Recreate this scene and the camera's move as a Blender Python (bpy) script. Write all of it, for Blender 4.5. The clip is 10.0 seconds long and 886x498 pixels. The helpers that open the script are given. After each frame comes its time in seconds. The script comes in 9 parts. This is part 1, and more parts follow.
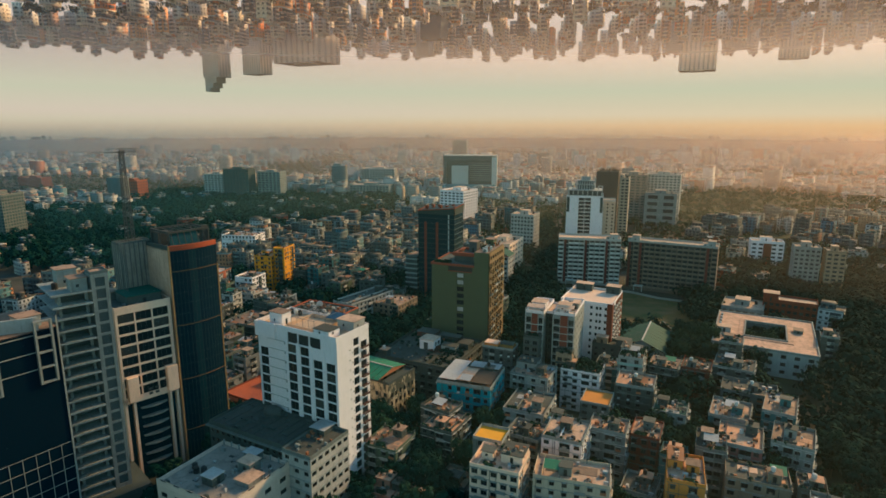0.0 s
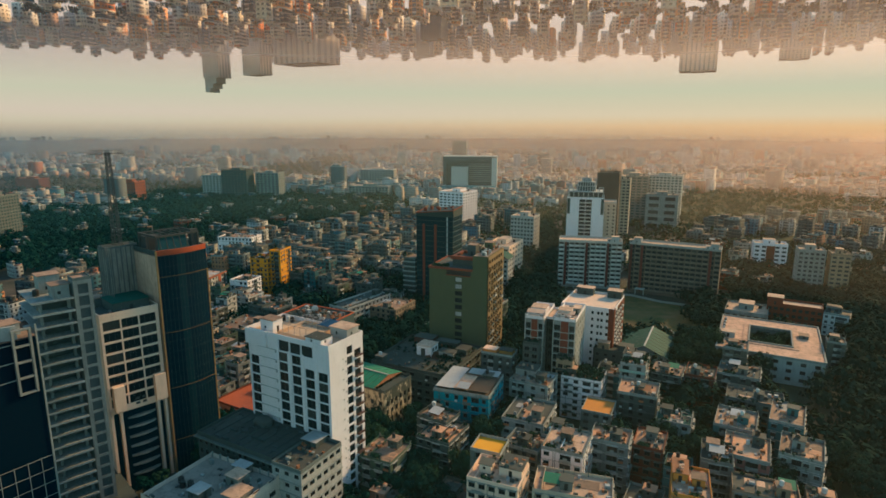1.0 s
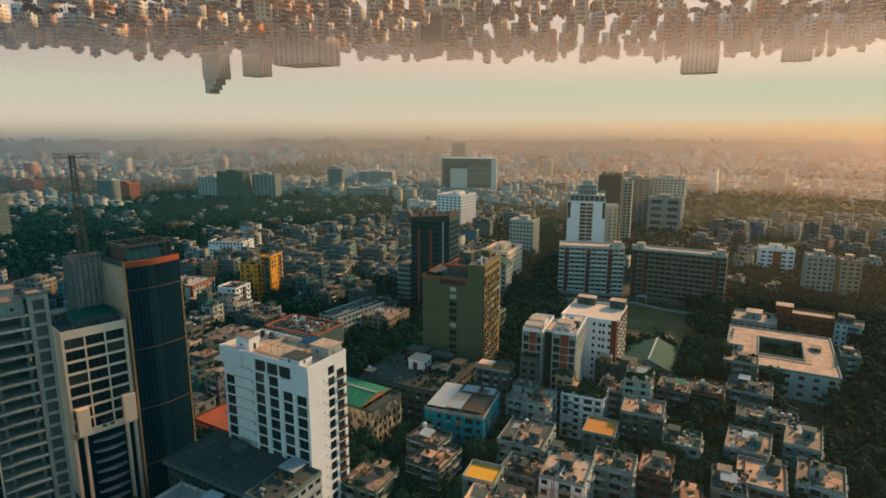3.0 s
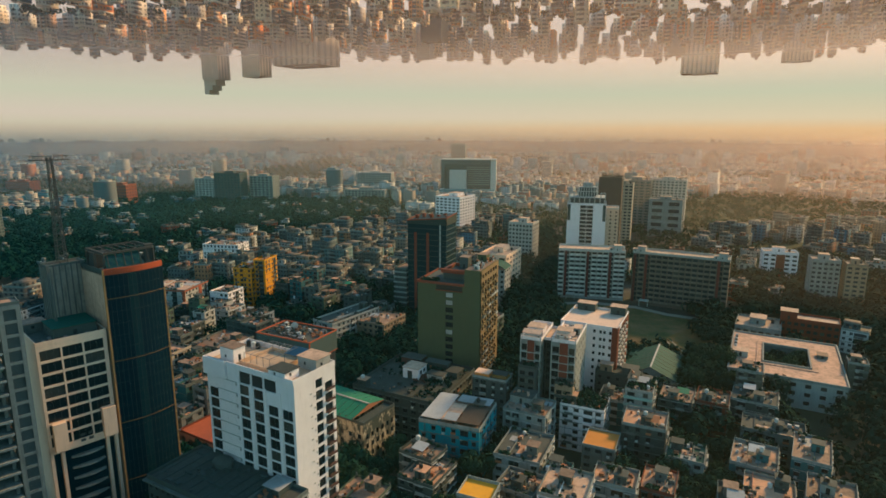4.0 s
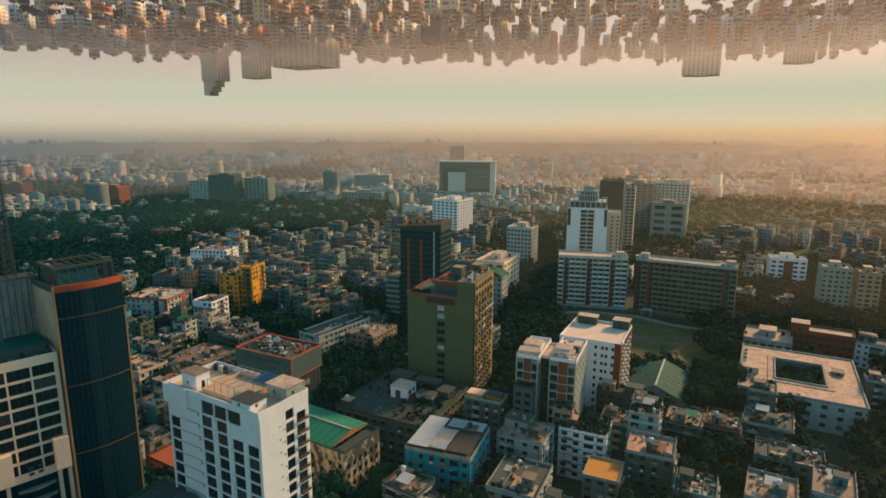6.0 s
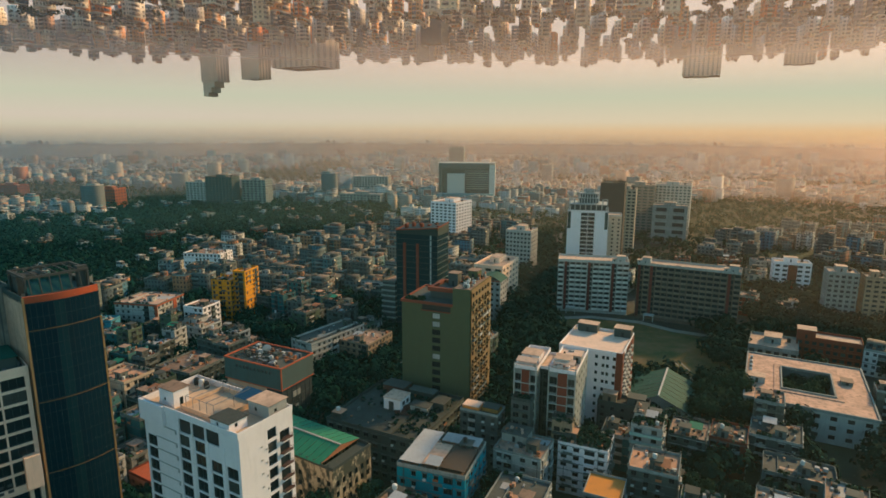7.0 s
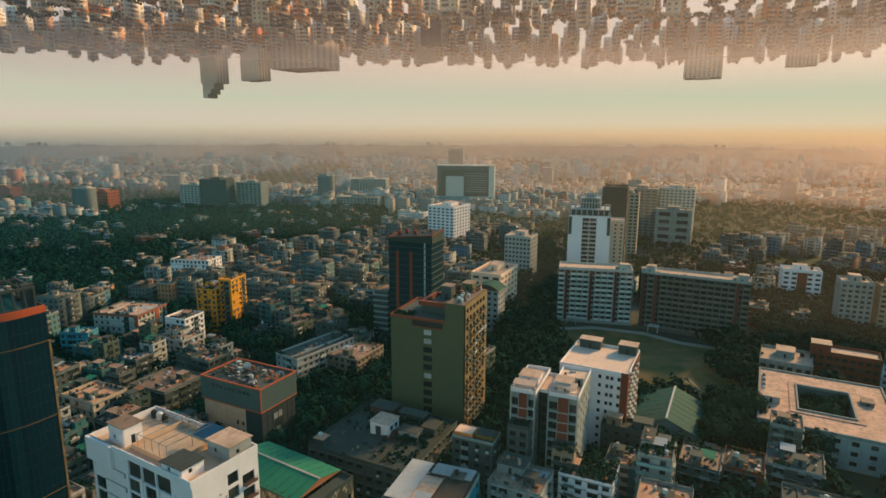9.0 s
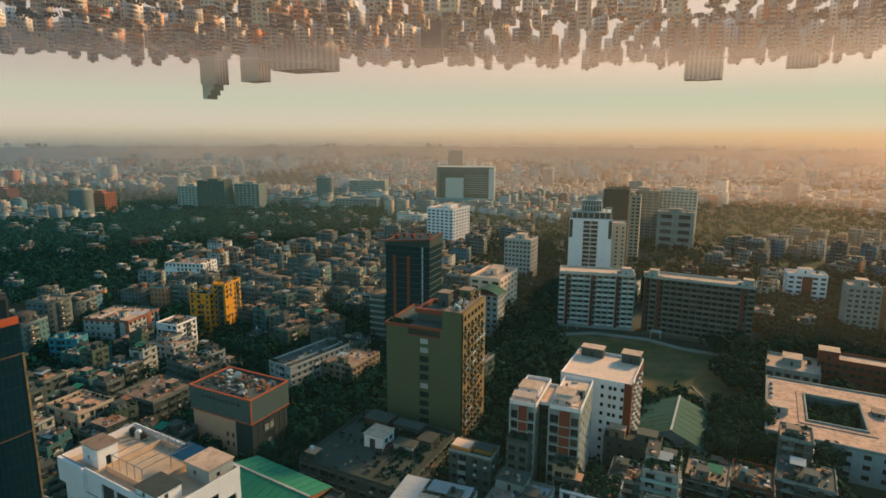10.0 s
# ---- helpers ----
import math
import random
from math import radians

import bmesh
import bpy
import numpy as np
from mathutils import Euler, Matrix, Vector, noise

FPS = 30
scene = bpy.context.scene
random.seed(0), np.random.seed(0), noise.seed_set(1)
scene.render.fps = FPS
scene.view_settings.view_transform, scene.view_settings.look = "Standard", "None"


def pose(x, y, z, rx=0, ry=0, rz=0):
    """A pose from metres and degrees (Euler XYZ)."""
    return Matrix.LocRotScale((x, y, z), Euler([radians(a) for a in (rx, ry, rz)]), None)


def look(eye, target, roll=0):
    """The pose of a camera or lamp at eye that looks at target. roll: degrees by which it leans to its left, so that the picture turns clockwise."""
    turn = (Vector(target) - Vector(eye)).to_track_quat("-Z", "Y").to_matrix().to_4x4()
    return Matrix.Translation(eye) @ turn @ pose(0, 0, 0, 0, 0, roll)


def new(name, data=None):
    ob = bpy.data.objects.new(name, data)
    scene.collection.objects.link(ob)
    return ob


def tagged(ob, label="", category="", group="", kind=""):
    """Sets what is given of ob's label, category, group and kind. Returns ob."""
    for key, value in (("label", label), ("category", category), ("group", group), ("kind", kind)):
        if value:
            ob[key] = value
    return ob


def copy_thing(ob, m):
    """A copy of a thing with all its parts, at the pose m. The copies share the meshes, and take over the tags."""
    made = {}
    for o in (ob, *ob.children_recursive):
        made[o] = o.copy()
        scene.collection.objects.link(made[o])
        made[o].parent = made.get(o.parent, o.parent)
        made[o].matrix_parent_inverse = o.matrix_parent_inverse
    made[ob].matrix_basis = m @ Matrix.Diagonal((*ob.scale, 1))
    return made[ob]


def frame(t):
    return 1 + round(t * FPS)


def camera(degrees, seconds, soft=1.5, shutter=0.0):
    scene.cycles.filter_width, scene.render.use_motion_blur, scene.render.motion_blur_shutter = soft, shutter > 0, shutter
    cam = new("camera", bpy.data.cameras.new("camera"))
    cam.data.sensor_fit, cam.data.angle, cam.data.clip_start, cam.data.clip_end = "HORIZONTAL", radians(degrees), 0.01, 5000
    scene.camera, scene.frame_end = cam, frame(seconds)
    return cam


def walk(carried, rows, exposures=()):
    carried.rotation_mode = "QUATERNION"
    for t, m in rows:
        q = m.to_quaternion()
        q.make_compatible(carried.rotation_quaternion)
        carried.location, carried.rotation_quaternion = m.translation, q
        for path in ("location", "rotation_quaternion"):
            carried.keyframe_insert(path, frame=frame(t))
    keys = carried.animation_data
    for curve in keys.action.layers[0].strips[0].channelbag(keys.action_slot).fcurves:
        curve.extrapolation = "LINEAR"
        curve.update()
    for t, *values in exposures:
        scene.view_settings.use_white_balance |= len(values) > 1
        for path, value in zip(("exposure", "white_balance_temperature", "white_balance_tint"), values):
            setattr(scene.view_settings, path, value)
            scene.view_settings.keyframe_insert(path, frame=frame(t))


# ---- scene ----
cam = camera(73.7, 10.0, soft=1.6)
PATH = [
    (0, (-1.603, -7.487, 114.540), (-1.692, -5.487, 114.1216), 0.07),
    (0.5, (-1.212, -4.385, 114.566), (-1.302, -2.385, 114.1494), 0.08),
    (1, (-0.746, -1.181, 114.598), (-0.836, 0.819, 114.1819), 0.09),
    (1.5, (-0.213, 2.130, 114.634), (-0.304, 4.130, 114.2191), 0.10),
    (2, (0.378, 5.552, 114.674), (0.287, 7.552, 114.2610), 0.11),
    (2.5, (1.019, 9.085, 114.720), (0.927, 11.085, 114.3075), 0.12),
    (4, (3.152, 20.329, 114.884), (3.059, 22.329, 114.4755), 0.15),
    (4.5, (3.904, 24.269, 114.948), (3.811, 26.269, 114.5409), 0.16),
    (5, (4.662, 28.288, 115.017), (4.568, 30.288, 114.6110), 0.18),
    (5.5, (5.418, 32.371, 115.091), (5.323, 34.371, 114.6859), 0.19),
    (7, (7.581, 44.827, 115.339), (7.485, 46.827, 114.9389), 0.22),
    (7.5, (8.238, 48.974, 115.432), (8.142, 50.974, 115.0328), 0.23),
    (8, (8.849, 53.076, 115.529), (8.753, 55.076, 115.1314), 0.24),
    (8.5, (9.406, 57.104, 115.630), (9.308, 59.104, 115.2348), 0.25),
    (9, (9.898, 61.025, 115.737), (9.800, 63.025, 115.3430), 0.26),
    (9.5, (10.318, 64.805, 115.848), (10.220, 66.805, 115.4559), 0.27),
    (10, (10.658, 68.406, 115.964), (10.559, 70.406, 115.5736), 0.29),
]
walk(cam, [(t, look(eye, target, roll)) for t, eye, target, roll in PATH], exposures=[(0, 0.6, 6300, -24), (10, 0.6, 6300, -24)])

# ---------------------------------------------------------------- light
SUN_AZ = 43.0      # degrees from +x towards +y
SUN_EL = 25.0
world = bpy.data.worlds.new("evening_sky")
scene.world = world
world.use_nodes = True
wn = world.node_tree.nodes
wl = world.node_tree.links
wn.clear()
w_sky = wn.new("ShaderNodeTexSky")
w_sky.sky_type = "NISHITA"
w_sky.sun_disc = False
w_sky.sun_elevation = radians(SUN_EL)
w_sky.sun_rotation = radians(90.0 - SUN_AZ)
w_sky.air_density, w_sky.dust_density, w_sky.ozone_density = 1.3, 0.5, 2.5
w_bg = wn.new("ShaderNodeBackground")
w_bg.inputs["Strength"].default_value = 0.108
w_out = wn.new("ShaderNodeOutputWorld")
w_tint = wn.new("ShaderNodeMix")
w_tint.data_type, w_tint.blend_type = "RGBA", "MULTIPLY"
w_tint.inputs[0].default_value = 1.0
w_tint.inputs[7].default_value = (0.95, 1.0, 1.05, 1)
wl.new(w_sky.outputs[0], w_tint.inputs[6])
wl.new(w_tint.outputs[2], w_bg.inputs[0])
wl.new(w_bg.outputs[0], w_out.inputs[0])

sun = new("sun", bpy.data.lights.new("sun", "SUN"))
sun.data.energy = 3.9
sun.data.angle = radians(7.0)
sun.data.color = (1.0, 0.52, 0.26)
sun_dir = Vector((math.cos(radians(SUN_EL)) * math.cos(radians(SUN_AZ)), math.cos(radians(SUN_EL)) * math.sin(radians(SUN_AZ)), math.sin(radians(SUN_EL))))
sun.matrix_world = look(sun_dir * 300, (0, 0, 0))


# ---------------------------------------------------------------- materials
MATS = {}


def nodes_of(name):
    m = bpy.data.materials.new(name)
    m.use_nodes = True
    t = m.node_tree
    b = t.nodes["Principled BSDF"]
    return m, t, b


def math_node(t, op, a, b=None):
    n = t.nodes.new("ShaderNodeMath")
    n.operation = op
    for i, v in enumerate((a, b)):
        if v is None:
            continue
        if isinstance(v, (int, float)):
            n.inputs[i].default_value = v
        else:
            t.links.new(v, n.inputs[i])
    return n.outputs[0]


def mix_col(t, fac, a, b, mode="MIX"):
    n = t.nodes.new("ShaderNodeMix")
    n.data_type, n.blend_type = "RGBA", mode
    for i, v in ((0, fac), (6, a), (7, b)):
        if isinstance(v, (int, float)):
            n.inputs[i].default_value = v
        elif isinstance(v, tuple):
            n.inputs[i].default_value = (*v, 1)
        else:
            t.links.new(v, n.inputs[i])
    return n.outputs[2]


def noise_node(t, vec, scale, detail=4.0, rough=0.55, stretch=None):
    if stretch:
        mp = t.nodes.new("ShaderNodeMapping")
        mp.inputs["Scale"].default_value = stretch
        t.links.new(vec, mp.inputs["Vector"])
        vec = mp.outputs[0]
    n = t.nodes.new("ShaderNodeTexNoise")
    n.inputs["Scale"].default_value, n.inputs["Detail"].default_value, n.inputs["Roughness"].default_value = scale, detail, rough
    t.links.new(vec, n.inputs["Vector"])
    return n.outputs["Fac"]


def ramp(t, fac, stops):
    n = t.nodes.new("ShaderNodeValToRGB")
    e = n.color_ramp.elements
    while len(e) < len(stops):
        e.new(0.5)
    for el, (p, c) in zip(e, stops):
        el.position, el.color = p, (*c, 1)
    t.links.new(fac, n.inputs[0])
    return n.outputs[0]


def surface(name, base, rough=0.88, dirt=0.45, grime=(0.05, 0.048, 0.042), metal=0.0, bump=0.35, vary=0.16, streaks=True, island=False, fine=2.2):
    """Weathered plaster, concrete, metal or paint: grain, blotches and rain streaks."""
    if name in MATS:
        return MATS[name]
    m, t, b = nodes_of(name)
    co = t.nodes.new("ShaderNodeTexCoord").outputs["Object"]
    grain = noise_node(t, co, fine, 5, 0.65)
    blot = noise_node(t, co, 0.16, 4, 0.6)
    col = mix_col(t, math_node(t, "MULTIPLY", ramp(t, blot, [(0.42, (0, 0, 0)), (0.72, (1, 1, 1))]), dirt), base, tuple(0.45 * c + 0.55 * g for c, g in zip(base, grime)))
    if streaks:
        st = noise_node(t, co, 1.3, 3, 0.6, (1, 1, 0.09))
        col = mix_col(t, math_node(t, "MULTIPLY", ramp(t, st, [(0.52, (0, 0, 0)), (0.75, (1, 1, 1))]), dirt * 0.9), col, grime)
    mid = noise_node(t, co, 0.62, 5, 0.7)
    col = mix_col(t, math_node(t, "MULTIPLY", ramp(t, mid, [(0.50, (0, 0, 0)), (0.62, (1, 1, 1))]), min(0.8, dirt * (0.45 if streaks else 0.75))), col, tuple(0.25 * c + 0.6 * g for c, g in zip(base, grime)))
    col = mix_col(t, math_node(t, "MULTIPLY", grain, 0.5), col, tuple(0.72 * c for c in base))
    if island:
        rnd = t.nodes.new("ShaderNodeNewGeometry").outputs["Random Per Island"]
    else:
        rnd = t.nodes.new("ShaderNodeObjectInfo").outputs["Random"]
    hs = t.nodes.new("ShaderNodeHueSaturation")
    t.links.new(math_node(t, "ADD", math_node(t, "MULTIPLY", rnd, 2 * vary), 1 - vary), hs.inputs["Value"])
    t.links.new(col, hs.inputs["Color"])
    t.links.new(hs.outputs[0], b.inputs["Base Color"])
    t.links.new(math_node(t, "ADD", math_node(t, "MULTIPLY", grain, 0.2), rough - 0.1), b.inputs["Roughness"])
    b.inputs["Metallic"].default_value = metal
    b.inputs["Specular IOR Level"].default_value = 0.3
    if bump:
        bp = t.nodes.new("ShaderNodeBump")
        bp.inputs["Strength"].default_value, bp.inputs["Distance"].default_value = bump, 0.06
        t.links.new(grain, bp.inputs["Height"])
        t.links.new(bp.outputs[0], b.inputs["Normal"])
    MATS[name] = m
    return m


def glass(name, base, rough=0.12, spec=0.5, vary=0.5, island=True):
    """Window glass over a dark room."""
    if name in MATS:
        return MATS[name]
    m, t, b = nodes_of(name)
    rnd = t.nodes.new("ShaderNodeNewGeometry").outputs["Random Per Island"] if island else t.nodes.new("ShaderNodeObjectInfo").outputs["Random"]
    co = t.nodes.new("ShaderNodeTexCoord").outputs["Object"]
    n = noise_node(t, co, 0.5, 3)
    col = mix_col(t, rnd, base, tuple(min(1, c * (1 + 2.2 * vary)) for c in base))
    col = mix_col(t, math_node(t, "GREATER_THAN", rnd, 0.88), col, (0.07, 0.068, 0.06))
    col = mix_col(t, math_node(t, "MULTIPLY", n, 0.5), col, base)
    t.links.new(col, b.inputs["Base Color"])
    t.links.new(math_node(t, "ADD", math_node(t, "MULTIPLY", n, 0.16), rough - 0.06), b.inputs["Roughness"])
    b.inputs["Specular IOR Level"].default_value = spec
    bp = t.nodes.new("ShaderNodeBump")
    bp.inputs["Strength"].default_value, bp.inputs["Distance"].default_value = 0.12, 0.05
    t.links.new(n, bp.inputs["Height"])
    t.links.new(bp.outputs[0], b.inputs["Normal"])
    MATS[name] = m
    return m


def facade_far(name, palette, win=(0.035, 0.045, 0.05), amount=0.8, dirt=0.5):
    """Far blocks: plaster of many colours by block, with rows of windows at true size, from metre UVs."""
    m, t, b = nodes_of(name)
    uv = t.nodes.new("ShaderNodeTexCoord").outputs["UV"]
    sep = t.nodes.new("ShaderNodeSeparateXYZ")
    t.links.new(uv, sep.inputs[0])
    rnd = t.nodes.new("ShaderNodeNewGeometry").outputs["Random Per Island"]
    wid = math_node(t, "ADD", math_node(t, "MULTIPLY", rnd, 1.6), 2.4)
    fu = math_node(t, "FRACT", math_node(t, "DIVIDE", sep.outputs[0], wid))
    fv = math_node(t, "FRACT", math_node(t, "DIVIDE", sep.outputs[1], 3.1))
    inside = math_node(t, "MULTIPLY", math_node(t, "MULTIPLY", math_node(t, "GREATER_THAN", fu, 0.28), math_node(t, "LESS_THAN", fu, 0.76)),
                       math_node(t, "MULTIPLY", math_node(t, "GREATER_THAN", fv, 0.30), math_node(t, "LESS_THAN", fv, 0.78)))
    band = math_node(t, "GREATER_THAN", fv, 0.93)
    co = t.nodes.new("ShaderNodeTexCoord").outputs["Object"]
    st = noise_node(t, co, 0.35, 3, 0.6, (1, 1, 0.25))
    r2 = math_node(t, "FRACT", math_node(t, "MULTIPLY", rnd, 7.13))
    wall = ramp(t, r2, [(i / len(palette), c) for i, c in enumerate(palette)])
    t.nodes[-1].color_ramp.interpolation = "CONSTANT"
    wall = mix_col(t, math_node(t, "MULTIPLY", ramp(t, st, [(0.42, (0, 0, 0)), (0.75, (1, 1, 1))]), dirt), wall, (0.10, 0.095, 0.085))
    wall = mix_col(t, math_node(t, "MULTIPLY", band, 0.35), wall, (0.1, 0.1, 0.095))
    col = mix_col(t, math_node(t, "MULTIPLY", inside, amount), wall, win)
    t.links.new(col, b.inputs["Base Color"])
    b.inputs["Roughness"].default_value = 0.85
    b.inputs["Specular IOR Level"].default_value = 0.25
    return m


def foliage(name, base, warm):
    m, t, b = nodes_of(name)
    rnd = t.nodes.new("ShaderNodeNewGeometry").outputs["Random Per Island"]
    ob = t.nodes.new("ShaderNodeObjectInfo").outputs["Random"]
    col = mix_col(t, rnd, base, tuple(0.45 * c for c in base))
    col = mix_col(t, math_node(t, "MULTIPLY", ob, 0.5), col, warm)
    t.links.new(col, b.inputs["Base Color"])
    b.inputs["Roughness"].default_value = 0.9
    b.inputs["Specular IOR Level"].default_value = 0.03
    return m


CONC = surface("grey_concrete", (0.135, 0.155, 0.148), dirt=0.65)
CONC_DK = surface("dark_stained_concrete", (0.058, 0.074, 0.071), dirt=0.6)
CONC_LT = surface("pale_concrete", (0.27, 0.29, 0.28), dirt=0.6)
ROOF_A = surface("worn_roof_screed", (0.31, 0.205, 0.148), dirt=0.95, streaks=False, fine=0.9, vary=0.3)
ROOF_B = surface("dark_mossy_roof", (0.070, 0.076, 0.069), dirt=0.85, streaks=False, fine=0.8, vary=0.3)
ROOF_PALE = surface("pale_roof_screed", (0.60, 0.41, 0.30), dirt=0.7, streaks=False, fine=0.9, vary=0.12)
WHITE = surface("white_paint", (0.85, 0.79, 0.80), dirt=0.22, grime=(0.3, 0.29, 0.27), vary=0.04)
WHITE_OLD = surface("old_white_paint", (0.43, 0.43, 0.41), dirt=0.6, grime=(0.16, 0.15, 0.13))
CREAM = surface("cream_render", (0.86, 0.63, 0.48), dirt=0.25, grime=(0.25, 0.2, 0.15), vary=0.05)
BEIGE = surface("beige_render", (0.50, 0.41, 0.31), dirt=0.4, grime=(0.2, 0.16, 0.12))
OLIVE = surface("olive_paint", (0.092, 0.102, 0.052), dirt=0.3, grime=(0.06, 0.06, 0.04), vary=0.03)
OLIVE_LT = surface("ochre_side_wall", (0.25, 0.165, 0.075), dirt=0.4, vary=0.03)
BLUE = surface("bright_blue_paint", (0.012, 0.24, 0.33), dirt=0.6, grime=(0.03, 0.08, 0.1), vary=0.04)
YELLOW = surface("yellow_paint", (0.66, 0.29, 0.018), dirt=0.2, grime=(0.35, 0.16, 0.03), vary=0.04)
ORANGE = surface("orange_paint", (0.62, 0.25, 0.05), dirt=0.35, grime=(0.2, 0.1, 0.04), vary=0.05)
BRICK = surface("red_brick", (0.175, 0.042, 0.022), dirt=0.35, grime=(0.08, 0.04, 0.03), vary=0.08)
RUST = surface("rust_red_panel", (0.22, 0.055, 0.03), dirt=0.3, vary=0.05)
PINK = surface("pink_paint", (0.27, 0.12, 0.11), dirt=0.4)
TEAL = surface("teal_paint", (0.035, 0.13, 0.145), dirt=0.45)
SAGE = surface("sage_paint", (0.075, 0.11, 0.075), dirt=0.5)
GREEN_TIN = surface("green_metal_sheet", (0.03, 0.19, 0.105), rough=0.8, dirt=0.3, grime=(0.03, 0.07, 0.05), bump=0.15, vary=0.05)
GREEN_HALL = surface("faded_green_metal_sheet", (0.008, 0.075, 0.055), rough=0.85, dirt=0.35, grime=(0.025, 0.065, 0.055), bump=0.15, vary=0.05)
TIN = surface("galvanised_sheet", (0.40, 0.41, 0.42), rough=0.75, metal=0.0, dirt=0.45, grime=(0.14, 0.09, 0.06), vary=0.2)
RUSTY_TIN = surface("rusty_sheet", (0.33, 0.13, 0.06), rough=0.75, dirt=0.5, grime=(0.1, 0.06, 0.04), vary=0.2)
SLATE = surface("dark_slate_render", (0.075, 0.085, 0.085), dirt=0.35)
BROWN_DK = surface("raw_brown_concrete", (0.115, 0.085, 0.065), dirt=0.5)
STEEL = surface("dull_steel", (0.24, 0.24, 0.25), rough=0.5, metal=0.6, dirt=0.4, streaks=False)
TANK_BLACK = surface("black_plastic", (0.025, 0.025, 0.027), rough=0.5, dirt=0.3, grime=(0.12, 0.1, 0.08), bump=0.05)
TANK_WHITE = surface("white_plastic", (0.62, 0.62, 0.60), rough=0.5, dirt=0.25, grime=(0.3, 0.28, 0.24), bump=0.05)
GLASS = glass("dark_window_glass", (0.012, 0.016, 0.018), rough=0.3, spec=0.3)
GLASS_NAVY = glass("navy_curtain_glass", (0.0025, 0.011, 0.020), rough=0.22, spec=0.16, vary=0.3)
GLASS_TEAL = glass("teal_curtain_glass", (0.010, 0.034, 0.036), rough=0.2, spec=0.25, vary=0.5)
GLASS_MID = glass("blue_curtain_glass", (0.006, 0.020, 0.026), rough=0.2, spec=0.2, vary=0.4)
GLASS_OBJ = glass("dark_hall_glass", (0.008, 0.011, 0.013), spec=0.28, island=False)
FRAME_DK = surface("dark_window_frame", (0.05, 0.05, 0.052), rough=0.5, dirt=0.2, streaks=False, bump=0)
BARK = surface("bark", (0.11, 0.085, 0.06), dirt=0.4, bump=0.6)
LEAF = foliage("leaves", (0.016, 0.052, 0.034), (0.032, 0.056, 0.026))
LEAF_DK = foliage("dark_leaves", (0.005, 0.034, 0.027), (0.008, 0.036, 0.024))
POOL = surface("blue_tarpaulin", (0.012, 0.06, 0.13), rough=0.5, dirt=0.2, streaks=False, bump=0.1)

# Far tones are paler than the quarter's, with haze put into the colour.
HAZE_PALE_CITY = [(0.40, 0.36, 0.33), (0.20, 0.21, 0.21), (0.55, 0.52, 0.48), (0.34, 0.27, 0.22), (0.16, 0.19, 0.20), (0.46, 0.39, 0.32), (0.38, 0.15, 0.10), (0.42, 0.43, 0.43), (0.16, 0.29, 0.31), (0.60, 0.57, 0.52), (0.13, 0.14, 0.14), (0.48, 0.30, 0.22)]
FAR_WALL = facade_far("haze_pale_plaster", HAZE_PALE_CITY)
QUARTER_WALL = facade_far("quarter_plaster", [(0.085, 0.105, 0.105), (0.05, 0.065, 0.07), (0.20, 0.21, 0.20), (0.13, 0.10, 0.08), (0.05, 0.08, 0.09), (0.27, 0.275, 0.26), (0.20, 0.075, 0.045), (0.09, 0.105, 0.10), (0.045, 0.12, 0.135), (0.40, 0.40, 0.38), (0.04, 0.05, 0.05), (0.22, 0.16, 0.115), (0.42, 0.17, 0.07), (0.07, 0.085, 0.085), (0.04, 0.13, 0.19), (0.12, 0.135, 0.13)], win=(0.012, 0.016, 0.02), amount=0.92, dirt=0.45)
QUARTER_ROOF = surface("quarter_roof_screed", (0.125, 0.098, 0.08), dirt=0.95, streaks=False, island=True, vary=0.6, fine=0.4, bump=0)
# Roofs paled for haze in the far city; also the park houses' pale roofs.
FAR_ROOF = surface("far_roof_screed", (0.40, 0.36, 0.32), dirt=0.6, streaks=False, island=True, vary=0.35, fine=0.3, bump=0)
# Near-white and orange tones stand in for sun the hanging fronts lack.
HANG_WALL = facade_far("hanging_sun_toned_plaster", [(0.98, 0.84, 0.72), (0.95, 0.44, 0.20), (0.98, 0.86, 0.78), (0.20, 0.22, 0.26), (0.98, 0.82, 0.68), (0.62, 0.36, 0.26), (0.98, 0.86, 0.80), (0.90, 0.28, 0.10), (0.98, 0.90, 0.86), (0.05, 0.08, 0.11), (0.98, 0.76, 0.56), (0.34, 0.30, 0.32), (0.98, 0.88, 0.82), (0.60, 0.52, 0.50)], win=(0.06, 0.06, 0.07), amount=0.7, dirt=0.05)
HANG_TOWER = surface("sun_toned_lilac_render", (0.92, 0.80, 0.74), dirt=0.15, vary=0.15)
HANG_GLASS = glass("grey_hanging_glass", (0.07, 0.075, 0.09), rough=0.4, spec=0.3)


